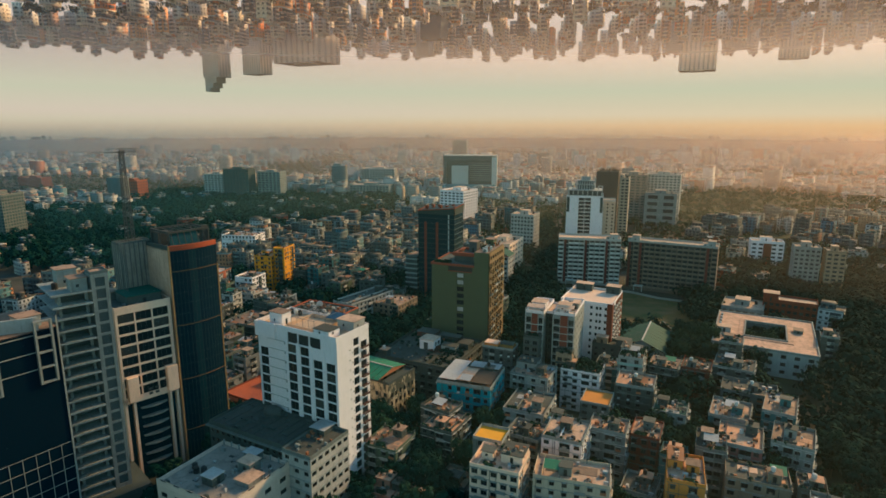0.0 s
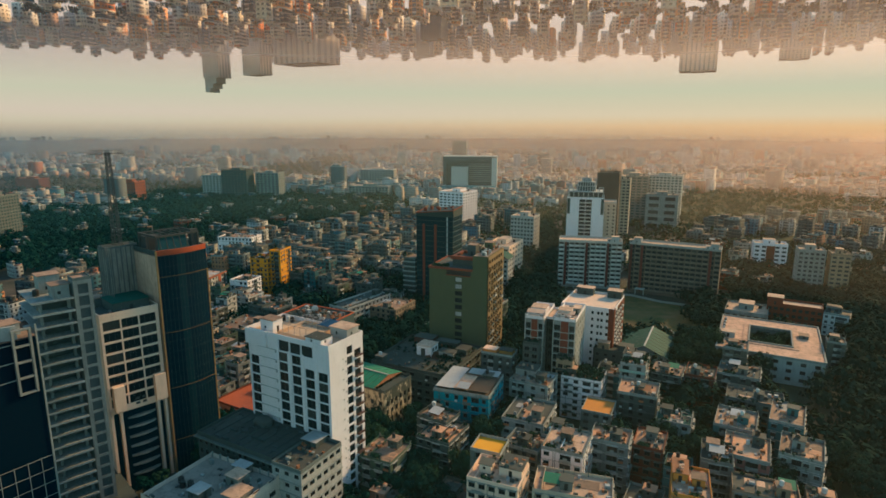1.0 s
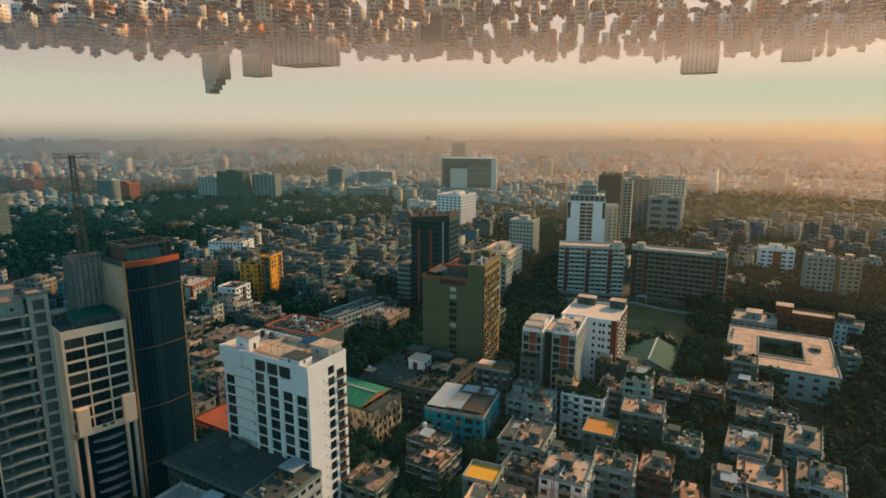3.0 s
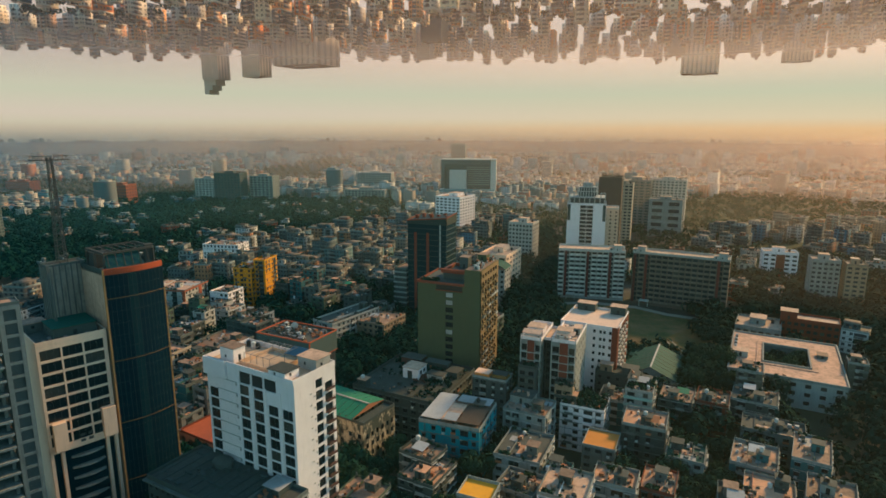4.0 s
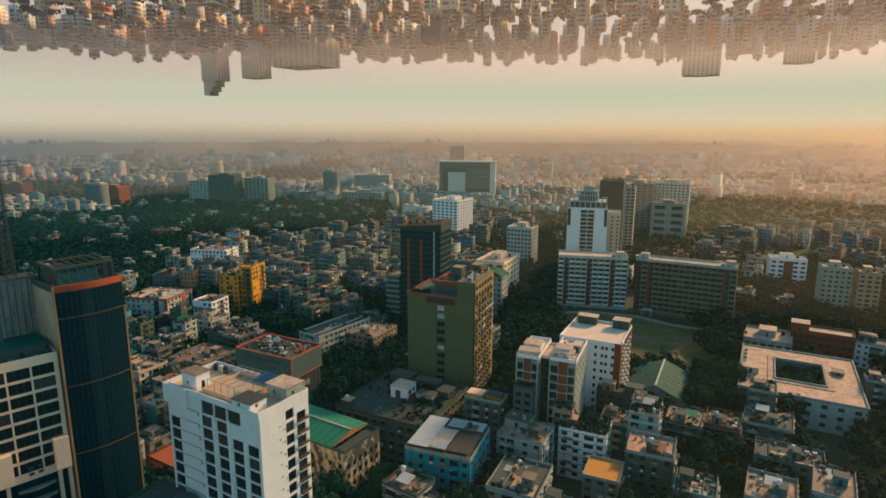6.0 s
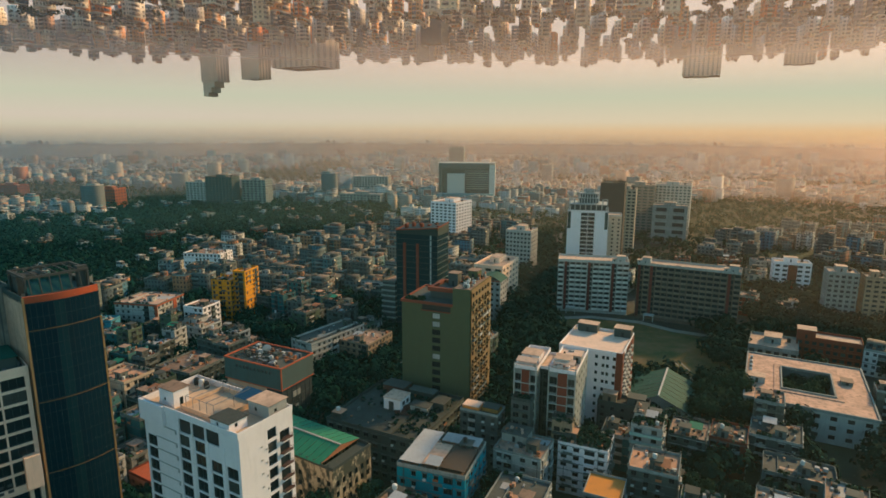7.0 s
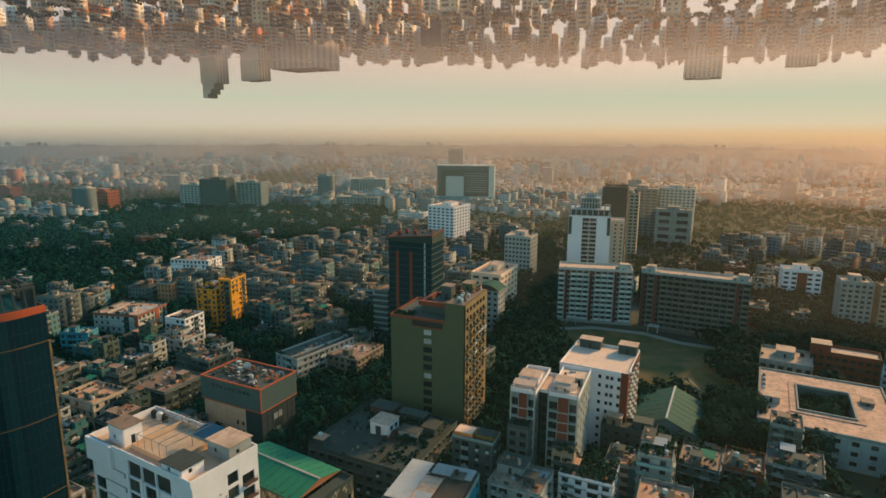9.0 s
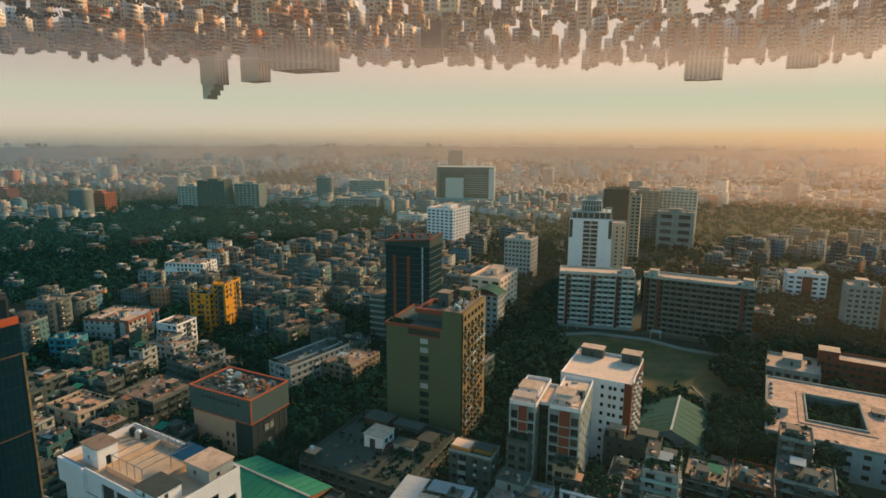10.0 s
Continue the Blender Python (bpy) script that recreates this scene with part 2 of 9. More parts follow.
# ---------------------------------------------------------------- mesh tools
class Mesh:
    """Collects quads (with metre UVs and a material slot each) for one mesh."""

    def __init__(self):
        self.v, self.f, self.u, self.m = [], [], [], []

    def quad(self, a, b, c, d, mi=0, uv=None):
        n = len(self.v)
        self.v += [tuple(a), tuple(b), tuple(c), tuple(d)]
        self.f.append((n, n + 1, n + 2, n + 3))
        if uv is None:
            w = (Vector(b) - Vector(a)).length
            h = (Vector(d) - Vector(a)).length
            uv = ((0, 0), (w, 0), (w, h), (0, h))
        self.u += uv
        self.m.append(mi)

    def tri(self, a, b, c, mi=0):
        n = len(self.v)
        self.v += [tuple(a), tuple(b), tuple(c)]
        self.f.append((n, n + 1, n + 2))
        self.u += [(0, 0), (1, 0), (1, 1)]
        self.m.append(mi)

    def box(self, x0, x1, y0, y1, z0, z1, mi=0, floor=True):
        self.quad((x0, y0, z0), (x1, y0, z0), (x1, y0, z1), (x0, y0, z1), mi)
        self.quad((x1, y0, z0), (x1, y1, z0), (x1, y1, z1), (x1, y0, z1), mi)
        self.quad((x1, y1, z0), (x0, y1, z0), (x0, y1, z1), (x1, y1, z1), mi)
        self.quad((x0, y1, z0), (x0, y0, z0), (x0, y0, z1), (x0, y1, z1), mi)
        self.quad((x0, y0, z1), (x1, y0, z1), (x1, y1, z1), (x0, y1, z1), mi)
        if floor:
            self.quad((x0, y1, z0), (x1, y1, z0), (x1, y0, z0), (x0, y0, z0), mi)

    def ring(self, x0, x1, y0, y1, z0, z1, th, mi=0):
        """A low wall round a rectangle."""
        self.box(x0, x1, y0, y0 + th, z0, z1, mi, False)
        self.box(x0, x1, y1 - th, y1, z0, z1, mi, False)
        self.box(x0, x0 + th, y0 + th, y1 - th, z0, z1, mi, False)
        self.box(x1 - th, x1, y0 + th, y1 - th, z0, z1, mi, False)

    def cylinder(self, x, y, z0, z1, r0, r1=None, n=12, mi=0, cap=True):
        r1 = r0 if r1 is None else r1
        p = [(math.cos(2 * math.pi * i / n), math.sin(2 * math.pi * i / n)) for i in range(n)]
        for i in range(n):
            (a, b), (c, d) = p[i], p[(i + 1) % n]
            self.quad((x + a * r0, y + b * r0, z0), (x + c * r0, y + d * r0, z0), (x + c * r1, y + d * r1, z1), (x + a * r1, y + b * r1, z1), mi)
            if cap:
                self.tri((x + a * r1, y + b * r1, z1), (x + c * r1, y + d * r1, z1), (x, y, z1), mi)

    def bar(self, a, b, r, mi=0):
        """A square bar between two points."""
        a, b = Vector(a), Vector(b)
        d = (b - a).normalized()
        s = d.cross(Vector((0, 0, 1)) if abs(d.z) < 0.9 else Vector((1, 0, 0))).normalized() * r
        t = d.cross(s).normalized() * r
        c = [s + t, t - s, -s - t, s - t]
        for i in range(4):
            self.quad(a + c[i], a + c[(i + 1) % 4], b + c[(i + 1) % 4], b + c[i], mi)

    def data(self, name, mats):
        me = bpy.data.meshes.new(name)
        me.from_pydata(self.v, [], self.f)
        ul = me.uv_layers.new(name="UVMap")
        ul.data.foreach_set("uv", np.array(self.u, dtype=np.float32).ravel())
        me.polygons.foreach_set("material_index", self.m)
        for mm in (mats if isinstance(mats, (list, tuple)) else [mats]):
            me.materials.append(mm)
        me.update()
        return me


def part(name, mesh, mats, parent, label="", kind=""):
    """One mesh object under a thing or part."""
    ob = new(name, mesh.data(name, mats) if isinstance(mesh, Mesh) else mesh)
    ob.parent = parent
    return tagged(ob, label, "", "", kind)


def thing(name, label, category, x=0, y=0, z=0, rz=0, group="", kind=""):
    ob = new(name)
    ob.empty_display_size = 1
    ob.matrix_world = pose(x, y, z, 0, 0, rz)
    return tagged(ob, label, category, group, kind)


OCC = []       # footprints that stand already: centre, size, heading


def rect_points(cx, cy, w, d, head, grow=0.0):
    a = radians(head - 90)
    c, s = math.cos(a), math.sin(a)
    out = []
    for i in (-0.5, 0, 0.5):
        for j in (-0.5, 0, 0.5):
            x, y = i * (w + grow), j * (d + grow)
            out.append((cx + c * x - s * y, cy + s * x + c * y))
    return out


def in_rect(px, py, r, grow=0.0):
    cx, cy, w, d, head = r
    a = radians(head - 90)
    c, s = math.cos(a), math.sin(a)
    x, y = c * (px - cx) + s * (py - cy), -s * (px - cx) + c * (py - cy)
    return abs(x) < w / 2 + grow and abs(y) < d / 2 + grow


def in_poly(x, y, poly):
    hit = False
    for (x0, y0), (x1, y1) in zip(poly, poly[1:] + poly[:1]):
        if (y0 > y) != (y1 > y) and x < (x1 - x0) * (y - y0) / (y1 - y0) + x0:
            hit = not hit
    return hit


def is_free(cx, cy, w, d, head, gap=1.0):
    pts = rect_points(cx, cy, w, d, head)
    me = (cx, cy, w, d, head)
    for r in OCC:
        if abs(r[0] - cx) + abs(r[1] - cy) > 120:
            continue
        if any(in_rect(px, py, r, gap) for px, py in pts) or any(in_rect(px, py, me, gap) for px, py in rect_points(*r)):
            return False
    return True


# ---------------------------------------------------------------- buildings
WINDOW_MESH = {}


def window_mesh(w, h, bars, frame_mat, glass_mat):
    """One window: a frame, a pane set back in it and its bars."""
    key = (round(w, 2), round(h, 2), bars, frame_mat.name, glass_mat.name)
    if key not in WINDOW_MESH:
        m = Mesh()
        t = 0.07
        for b in ((-w / 2, -w / 2 + t, -h / 2, h / 2), (w / 2 - t, w / 2, -h / 2, h / 2), (-w / 2 + t, w / 2 - t, -h / 2, -h / 2 + t), (-w / 2 + t, w / 2 - t, h / 2 - t, h / 2)):
            m.box(b[0], b[1], -0.06, 0.06, b[2], b[3], 0)
        for i in range(bars):
            x = -w / 2 + w * (i + 1) / (bars + 1)
            m.box(x - 0.03, x + 0.03, -0.05, 0.05, -h / 2 + t, h / 2 - t, 0)
        m.quad((-w / 2, 0.02, -h / 2), (w / 2, 0.02, -h / 2), (w / 2, 0.02, h / 2), (-w / 2, 0.02, h / 2), 1)
        WINDOW_MESH[key] = m.data("window", [frame_mat, glass_mat])
    return WINDOW_MESH[key]


class Block:
    """A building on a rectangle. Its corner at local (w/2, -d/2) stands at the given place; the front looks along local -y."""

    def __init__(self, name, label, category, corner, w, d, head, group="", centre=None):
        a = radians(head - 90)
        c, s = math.cos(a), math.sin(a)
        if centre:
            x, y = centre
        else:
            x = corner[0] + c * (-w / 2) - s * (d / 2)
            y = corner[1] + s * (-w / 2) + c * (d / 2)
        self.w, self.d, self.head, self.x, self.y = w, d, head, x, y
        self.ob = thing(name, label, category, x, y, 0, head - 90, group)
        OCC.append((x, y, w, d, head))

    def at(self, face, s, z, deep, box=None):
        x0, x1, y0, y1 = box or (-self.w / 2, self.w / 2, -self.d / 2, self.d / 2)
        return {"front": (x0 + s, y0 + deep, z), "right": (x1 - deep, y0 + s, z), "back": (x1 - s, y1 - deep, z), "left": (x0 + deep, y1 - s, z)}[face]

    def span(self, face, box=None):
        x0, x1, y0, y1 = box or (-self.w / 2, self.w / 2, -self.d / 2, self.d / 2)
        return x1 - x0 if face in ("front", "back") else y1 - y0

    def face(self, mesh, face, z0, z1, holes, reveal=0.25, box=None, mi=0):
        """A wall with openings and their reveals. holes: (s0, s1, z0, z1)."""
        width = self.span(face, box)
        ss = sorted({0.0, width, *(round(v, 3) for h in holes for v in h[:2])})
        zs = sorted({z0, z1, *(round(v, 3) for h in holes for v in h[2:4])})
        hs = [tuple(round(v, 3) for v in h[:4]) for h in holes]
        for za, zb in zip(zs, zs[1:]):
            zm = (za + zb) / 2
            row = [h for h in hs if h[2] < zm < h[3]]
            run = None
            for sa, sb in zip(ss, ss[1:]):
                sm = (sa + sb) / 2
                if any(h[0] < sm < h[1] for h in row):
                    if run is not None:
                        mesh.quad(self.at(face, run, za, 0, box), self.at(face, sa, za, 0, box), self.at(face, sa, zb, 0, box), self.at(face, run, zb, 0, box), mi, ((run, za), (sa, za), (sa, zb), (run, zb)))
                    run = None
                elif run is None:
                    run = sa
            if run is not None:
                mesh.quad(self.at(face, run, za, 0, box), self.at(face, width, za, 0, box), self.at(face, width, zb, 0, box), self.at(face, run, zb, 0, box), mi, ((run, za), (width, za), (width, zb), (run, zb)))
        for s0, s1, a, b in hs:
            for p, q in (((s0, a), (s0, b)), ((s1, b), (s1, a)), ((s1, a), (s0, a)), ((s0, b), (s1, b))):
                mesh.quad(self.at(face, *p, reveal, box), self.at(face, *p, 0, box), self.at(face, *q, 0, box), self.at(face, *q, reveal, box), mi)

    def windows(self, face, holes, parent, bars=1, deep=0.22, frame_mat=None, glass_mat=None, box=None, name="window"):
        """Each opening gets a window of its own."""
        turn = {"front": 0, "right": 90, "back": 180, "left": 270}[face]
        for s0, s1, a, b in (h[:4] for h in holes):
            ob = new(name, window_mesh(s1 - s0, b - a, bars, frame_mat or FRAME_DK, glass_mat or GLASS_OBJ))
            x, y, z = self.at(face, (s0 + s1) / 2, (a + b) / 2, deep, box)
            ob.parent = parent
            ob.matrix_basis = pose(x, y, z, 0, 0, turn)

    def panes(self, mesh, face, holes, deep=0.2, box=None, mi=0):
        for s0, s1, a, b in (h[:4] for h in holes):
            mesh.quad(self.at(face, s0, a, deep, box), self.at(face, s1, a, deep, box), self.at(face, s1, b, deep, box), self.at(face, s0, b, deep, box), mi)

    def proud(self, mesh, face, s0, s1, z0, z1, out, back=0.0, box=None, mi=0):
        """A box on a face, standing out by out."""
        p, q = self.at(face, s0, z0, -out, box), self.at(face, s1, z1, back, box)
        mesh.box(min(p[0], q[0]), max(p[0], q[0]), min(p[1], q[1]), max(p[1], q[1]), z0, z1, mi)


def grid_holes(width, cols, ww, z0, floors, fh, wh, sill, inset=None, skip=()):
    """Openings in even columns and storeys."""
    inset = (width / cols - ww) / 2 if inset is None else inset
    step = (width - 2 * inset - ww) / max(1, cols - 1)
    return [(inset + i * step, inset + i * step + ww, z0 + k * fh + sill, z0 + k * fh + sill + wh) for k in range(floors) for i in range(cols) if (i, k) not in skip]


def clumps(mesh, rng, balls, per, size):
    """Leaf clumps: bent quads strewn over lobes."""
    for cx, cy, cz, r in balls:
        for k in range(per):
            a, e = rng.uniform(0, 2 * math.pi), math.asin(rng.uniform(-0.55, 1))
            n = Vector((math.cos(a) * math.cos(e), math.sin(a) * math.cos(e), math.sin(e)))
            p = Vector((cx, cy, cz)) + n * r * rng.uniform(0.72, 1.06)
            t = n.cross(Vector((rng.uniform(-1, 1), rng.uniform(-1, 1), rng.uniform(-1, 1)))).normalized()
            u = n.cross(t)
            s = size * rng.uniform(0.6, 1.3)
            tilt = n * s * rng.uniform(-0.5, 0.5)
            mesh.quad(p - t * s - u * s * 0.7 + tilt, p + t * s - u * s * 0.5 - tilt, p + t * s * 0.8 + u * s * 0.8 - tilt, p - t * s * 0.9 + u * s * 0.7 + tilt)


FACES = ("front", "right", "back", "left")


def shell(b, z0, z1, holes, mat, parent=None, name="wall", reveal=0.25, box=None, label=""):
    m = Mesh()
    for f in FACES:
        b.face(m, f, z0, z1, holes.get(f, []), reveal, box)
    return part(name, m, mat, parent or b.ob, label)


def roof_of(b, z, mat, wall_mat, parapet=0.9, th=0.18, box=None):
    x0, x1, y0, y1 = box or (-b.w / 2, b.w / 2, -b.d / 2, b.d / 2)
    m = Mesh()
    m.box(x0 + 0.02, x1 - 0.02, y0 + 0.02, y1 - 0.02, z - 0.25, z, 0)
    part("roof", m, mat, b.ob)
    if parapet:
        p = Mesh()
        p.ring(x0 - 0.03, x1 + 0.03, y0 - 0.03, y1 + 0.03, z - 0.28, z + parapet, th)
        part("parapet", p, wall_mat, b.ob)


def hut(b, x0, x1, y0, y1, z0, z1, wall_mat, roof_mat, door="front", name="stair_hut"):
    """The house over a stair: walls, a door opening and a slab that overhangs."""
    bx = (x0, x1, y0, y1)
    m = Mesh()
    for f in FACES:
        w = b.span(f, bx)
        hs = [(w * 0.5 - 0.5, w * 0.5 + 0.5, z0 + 0.02, z0 + min(2.1, (z1 - z0) * 0.8))] if f == door else ([(w * 0.3, w * 0.3 + 0.8, z0 + 1.1, z0 + 2.0)] if w > 2.4 and z1 - z0 > 2.3 else [])
        b.face(m, f, z0, z1, hs, 0.2, bx, 0)
        b.panes(m, f, hs, 0.18, bx, 2)
    m.box(x0 - 0.3, x1 + 0.3, y0 - 0.3, y1 + 0.3, z1, z1 + 0.16, 1)
    return part(name, m, [wall_mat, roof_mat, GLASS], b.ob)


TANKS = {}


def tank_on(b, x, y, z, r=0.75, h=1.6, white=False):
    """A ribbed plastic water tank with a domed lid, on a roof."""
    key = (white,)
    if key not in TANKS:
        ob = thing("water_tank", ("white" if white else "black") + " ribbed plastic water tank standing on a flat roof", "water tank", 0, 0, -60, 0, "rooftop water tanks")
        body = Mesh()
        for k in range(4):
            body.cylinder(0, 0, k * 0.4, k * 0.4 + 0.34, 0.75, 0.75, 14, 0, False)
            body.cylinder(0, 0, k * 0.4 + 0.34, k * 0.4 + 0.4, 0.69, 0.75, 14, 0, False)
        part("body", body, TANK_WHITE if white else TANK_BLACK, ob)
        lid = Mesh()
        lid.cylinder(0, 0, 1.6, 1.85, 0.74, 0.45, 14, 0, True)
        lid.cylinder(0, 0, 1.85, 1.95, 0.25, 0.25, 10, 0, True)
        part("lid", lid, TANK_WHITE if white else TANK_BLACK, ob)
        TANKS[key] = ob
        first = ob
    else:
        first = copy_thing(TANKS[key], pose(0, 0, 0))
    a = radians(b.head - 90)
    first.matrix_world = pose(b.x + math.cos(a) * x - math.sin(a) * y, b.y + math.sin(a) * x + math.cos(a) * y, z, 0, 0, b.head) @ Matrix.Diagonal((r / 0.75, r / 0.75, h / 1.6, 1))
    return first


# ---------------------------------------------------------------- ground, lawn, sky
def ground_material():
    m, t, b = nodes_of("city_ground")
    co = t.nodes.new("ShaderNodeTexCoord").outputs["Object"]
    big = noise_node(t, co, 0.004, 5, 0.6)
    mid = noise_node(t, co, 0.05, 5, 0.65)
    fine = noise_node(t, co, 0.9, 4, 0.6)
    soil = ramp(t, mid, [(0.3, (0.045, 0.044, 0.040)), (0.55, (0.085, 0.075, 0.06)), (0.75, (0.12, 0.10, 0.08))])
    green = ramp(t, mid, [(0.35, (0.022, 0.040, 0.018)), (0.7, (0.06, 0.075, 0.03))])
    col = mix_col(t, ramp(t, big, [(0.44, (0, 0, 0)), (0.58, (1, 1, 1))]), soil, green)
    col = mix_col(t, math_node(t, "MULTIPLY", fine, 0.5), col, (0.05, 0.05, 0.045))
    t.links.new(col, b.inputs["Base Color"])
    b.inputs["Roughness"].default_value = 0.95
    b.inputs["Specular IOR Level"].default_value = 0.1
    return m


gm = bmesh.new()
bmesh.ops.create_circle(gm, cap_ends=True, segments=128, radius=4700)
gme = bpy.data.meshes.new("ground")
gm.to_mesh(gme)
gm.free()
gme.materials.append(ground_material())
tagged(new("ground", gme), "dusty city ground of bare soil, lanes and patchy grass", "ground", "", "structure")


def lawn_material():
    m, t, b = nodes_of("dry_lawn")
    co = t.nodes.new("ShaderNodeTexCoord").outputs["Object"]
    mid = noise_node(t, co, 0.06, 5, 0.65)
    fine = noise_node(t, co, 1.8, 4, 0.6)
    col = ramp(t, mid, [(0.35, (0.07, 0.085, 0.03)), (0.52, (0.15, 0.115, 0.05)), (0.68, (0.26, 0.15, 0.08))])
    col = mix_col(t, math_node(t, "MULTIPLY", fine, 0.4), col, (0.04, 0.05, 0.02))
    t.links.new(col, b.inputs["Base Color"])
    b.inputs["Roughness"].default_value = 0.95
    b.inputs["Specular IOR Level"].default_value = 0.1
    return m


LAWN = [(58, 398), (76, 406), (115, 396), (150, 372), (158, 352), (140, 330), (128, 296), (104, 296), (84, 306), (78, 330), (70, 350), (60, 372)]
lm = bmesh.new()
lv = [lm.verts.new((x, y, 0.06)) for x, y in LAWN]
lf = lm.faces.new(lv)
if lf.normal.z < 0:
    lf.normal_flip()
bmesh.ops.recalc_face_normals(lm, faces=lm.faces[:])
lme = bpy.data.meshes.new("lawn")
lm.to_mesh(lme)
lm.free()
lme.materials.append(lawn_material())
tagged(new("lawn", lme), "worn dry lawn with bare brown patches before the slab blocks", "lawn", "", "structure")

PAVING = surface("pale_paving", (0.26, 0.24, 0.21), dirt=0.4, streaks=False, fine=0.7)


def strip(name, points, width, z, mat, label, category):
    """A path or road along points, as one ribbon with a kerb height."""
    m = Mesh()
    pts = [Vector((x, y, 0)) for x, y in points]
    sides = []
    for i, p in enumerate(pts):
        d = (pts[min(i + 1, len(pts) - 1)] - pts[max(i - 1, 0)]).normalized()
        n = Vector((-d.y, d.x, 0)) * width / 2
        sides.append((p + n, p - n))
    for (a, b), (c, d) in zip(sides, sides[1:]):
        up = Vector((0, 0, z))
        m.quad(b + up, d + up, c + up, a + up)
        m.quad(b, d, d + up, b + up)
        m.quad(c, a, a + up, c + up)
    tagged(new(name, m.data(name, mat)), label, category, "", "structure")


curve_a = [(113.5 - 0.05 * (k - 2) ** 2, 300 + k * 5.0) for k in range(8)]
strip("path", curve_a, 0.9, 0.10, PAVING, "pale wheel track curving over the lawn", "path")
strip("path", [(x + 2.6, y + 0.6) for x, y in curve_a], 0.9, 0.10, PAVING, "pale wheel track curving over the lawn", "path")
strip("pavement", [(60, 404), (84, 408), (112, 399), (128, 384), (170, 364)], 5.0, 0.14, PAVING, "pale concrete apron along the foot of the slab blocks", "pavement")
ASPHALT = surface("worn_asphalt", (0.052, 0.052, 0.052), dirt=0.4, grime=(0.1, 0.09, 0.075), streaks=False, fine=0.6, vary=0.02)
strip("road", [(-150, 60), (-98, 128), (-84, 168), (-76, 215), (-66, 300), (-70, 380)], 9.0, 0.05, ASPHALT, "worn asphalt street between the towers and low houses", "road")
strip("road", [(20, 262), (34, 340), (56, 450), (92, 640), (150, 900)], 12.0, 0.05, ASPHALT, "straight asphalt avenue lined with trees", "road")
strip("road", [(-70, 1420), (-95, 1100), (-150, 900)], 26.0, 0.08, PAVING, "wide pale elevated road far off in the haze", "road")


def sky_material():
    m, t, b = nodes_of("hazy_sky")
    t.nodes.remove(b)
    e = t.nodes.new("ShaderNodeEmission")
    co = t.nodes.new("ShaderNodeNewGeometry").outputs["Position"]
    sep = t.nodes.new("ShaderNodeSeparateXYZ")
    t.links.new(co, sep.inputs[0])
    z = math_node(t, "DIVIDE", sep.outputs[2], 1000.0)
    x = math_node(t, "ADD", math_node(t, "DIVIDE", sep.outputs[0], 6000.0), 0.5)
    left = ramp(t, z, [(0.0, (0.27, 0.225, 0.21)), (0.03, (0.35, 0.28, 0.26)), (0.07, (0.46, 0.33, 0.295)), (0.115, (0.62, 0.43, 0.37)), (0.15, (0.69, 0.50, 0.43)), (0.21, (0.735, 0.515, 0.480)), (0.36, (0.645, 0.520, 0.455)), (0.60, (0.714, 0.485, 0.472)), (1.0, (0.714, 0.485, 0.483))])
    right = ramp(t, z, [(0.0, (0.38, 0.22, 0.15)), (0.03, (0.46, 0.26, 0.17)), (0.07, (0.61, 0.33, 0.205)), (0.115, (0.78, 0.42, 0.25)), (0.19, (0.79, 0.54, 0.42)), (0.36, (0.660, 0.536, 0.440)), (0.60, (0.764, 0.524, 0.483)), (1.0, (0.739, 0.505, 0.494))])
    col = mix_col(t, ramp(t, x, [(0.12, (0, 0, 0)), (0.95, (1, 1, 1))]), left, right)
    t.links.new(col, e.inputs["Color"])
    e.inputs["Strength"].default_value = SKY_GLOW
    t.links.new(e.outputs[0], t.nodes["Material Output"].inputs["Surface"])
    return m


SKY_GLOW = 0.68
sk = Mesh()
N = 80
for i in range(N):
    a0, a1 = radians(50 + 82 * i / N), radians(50 + 82 * (i + 1) / N)
    p, q = (4650 * math.cos(a0), 4650 * math.sin(a0)), (4650 * math.cos(a1), 4650 * math.sin(a1))
    sk.quad((*p, -5), (*q, -5), (*q, 1250), (*p, 1250))
tagged(new("backdrop", sk.data("backdrop", sky_material())), "pale hazy evening sky, orange towards the sun", "sky", "", "structure")


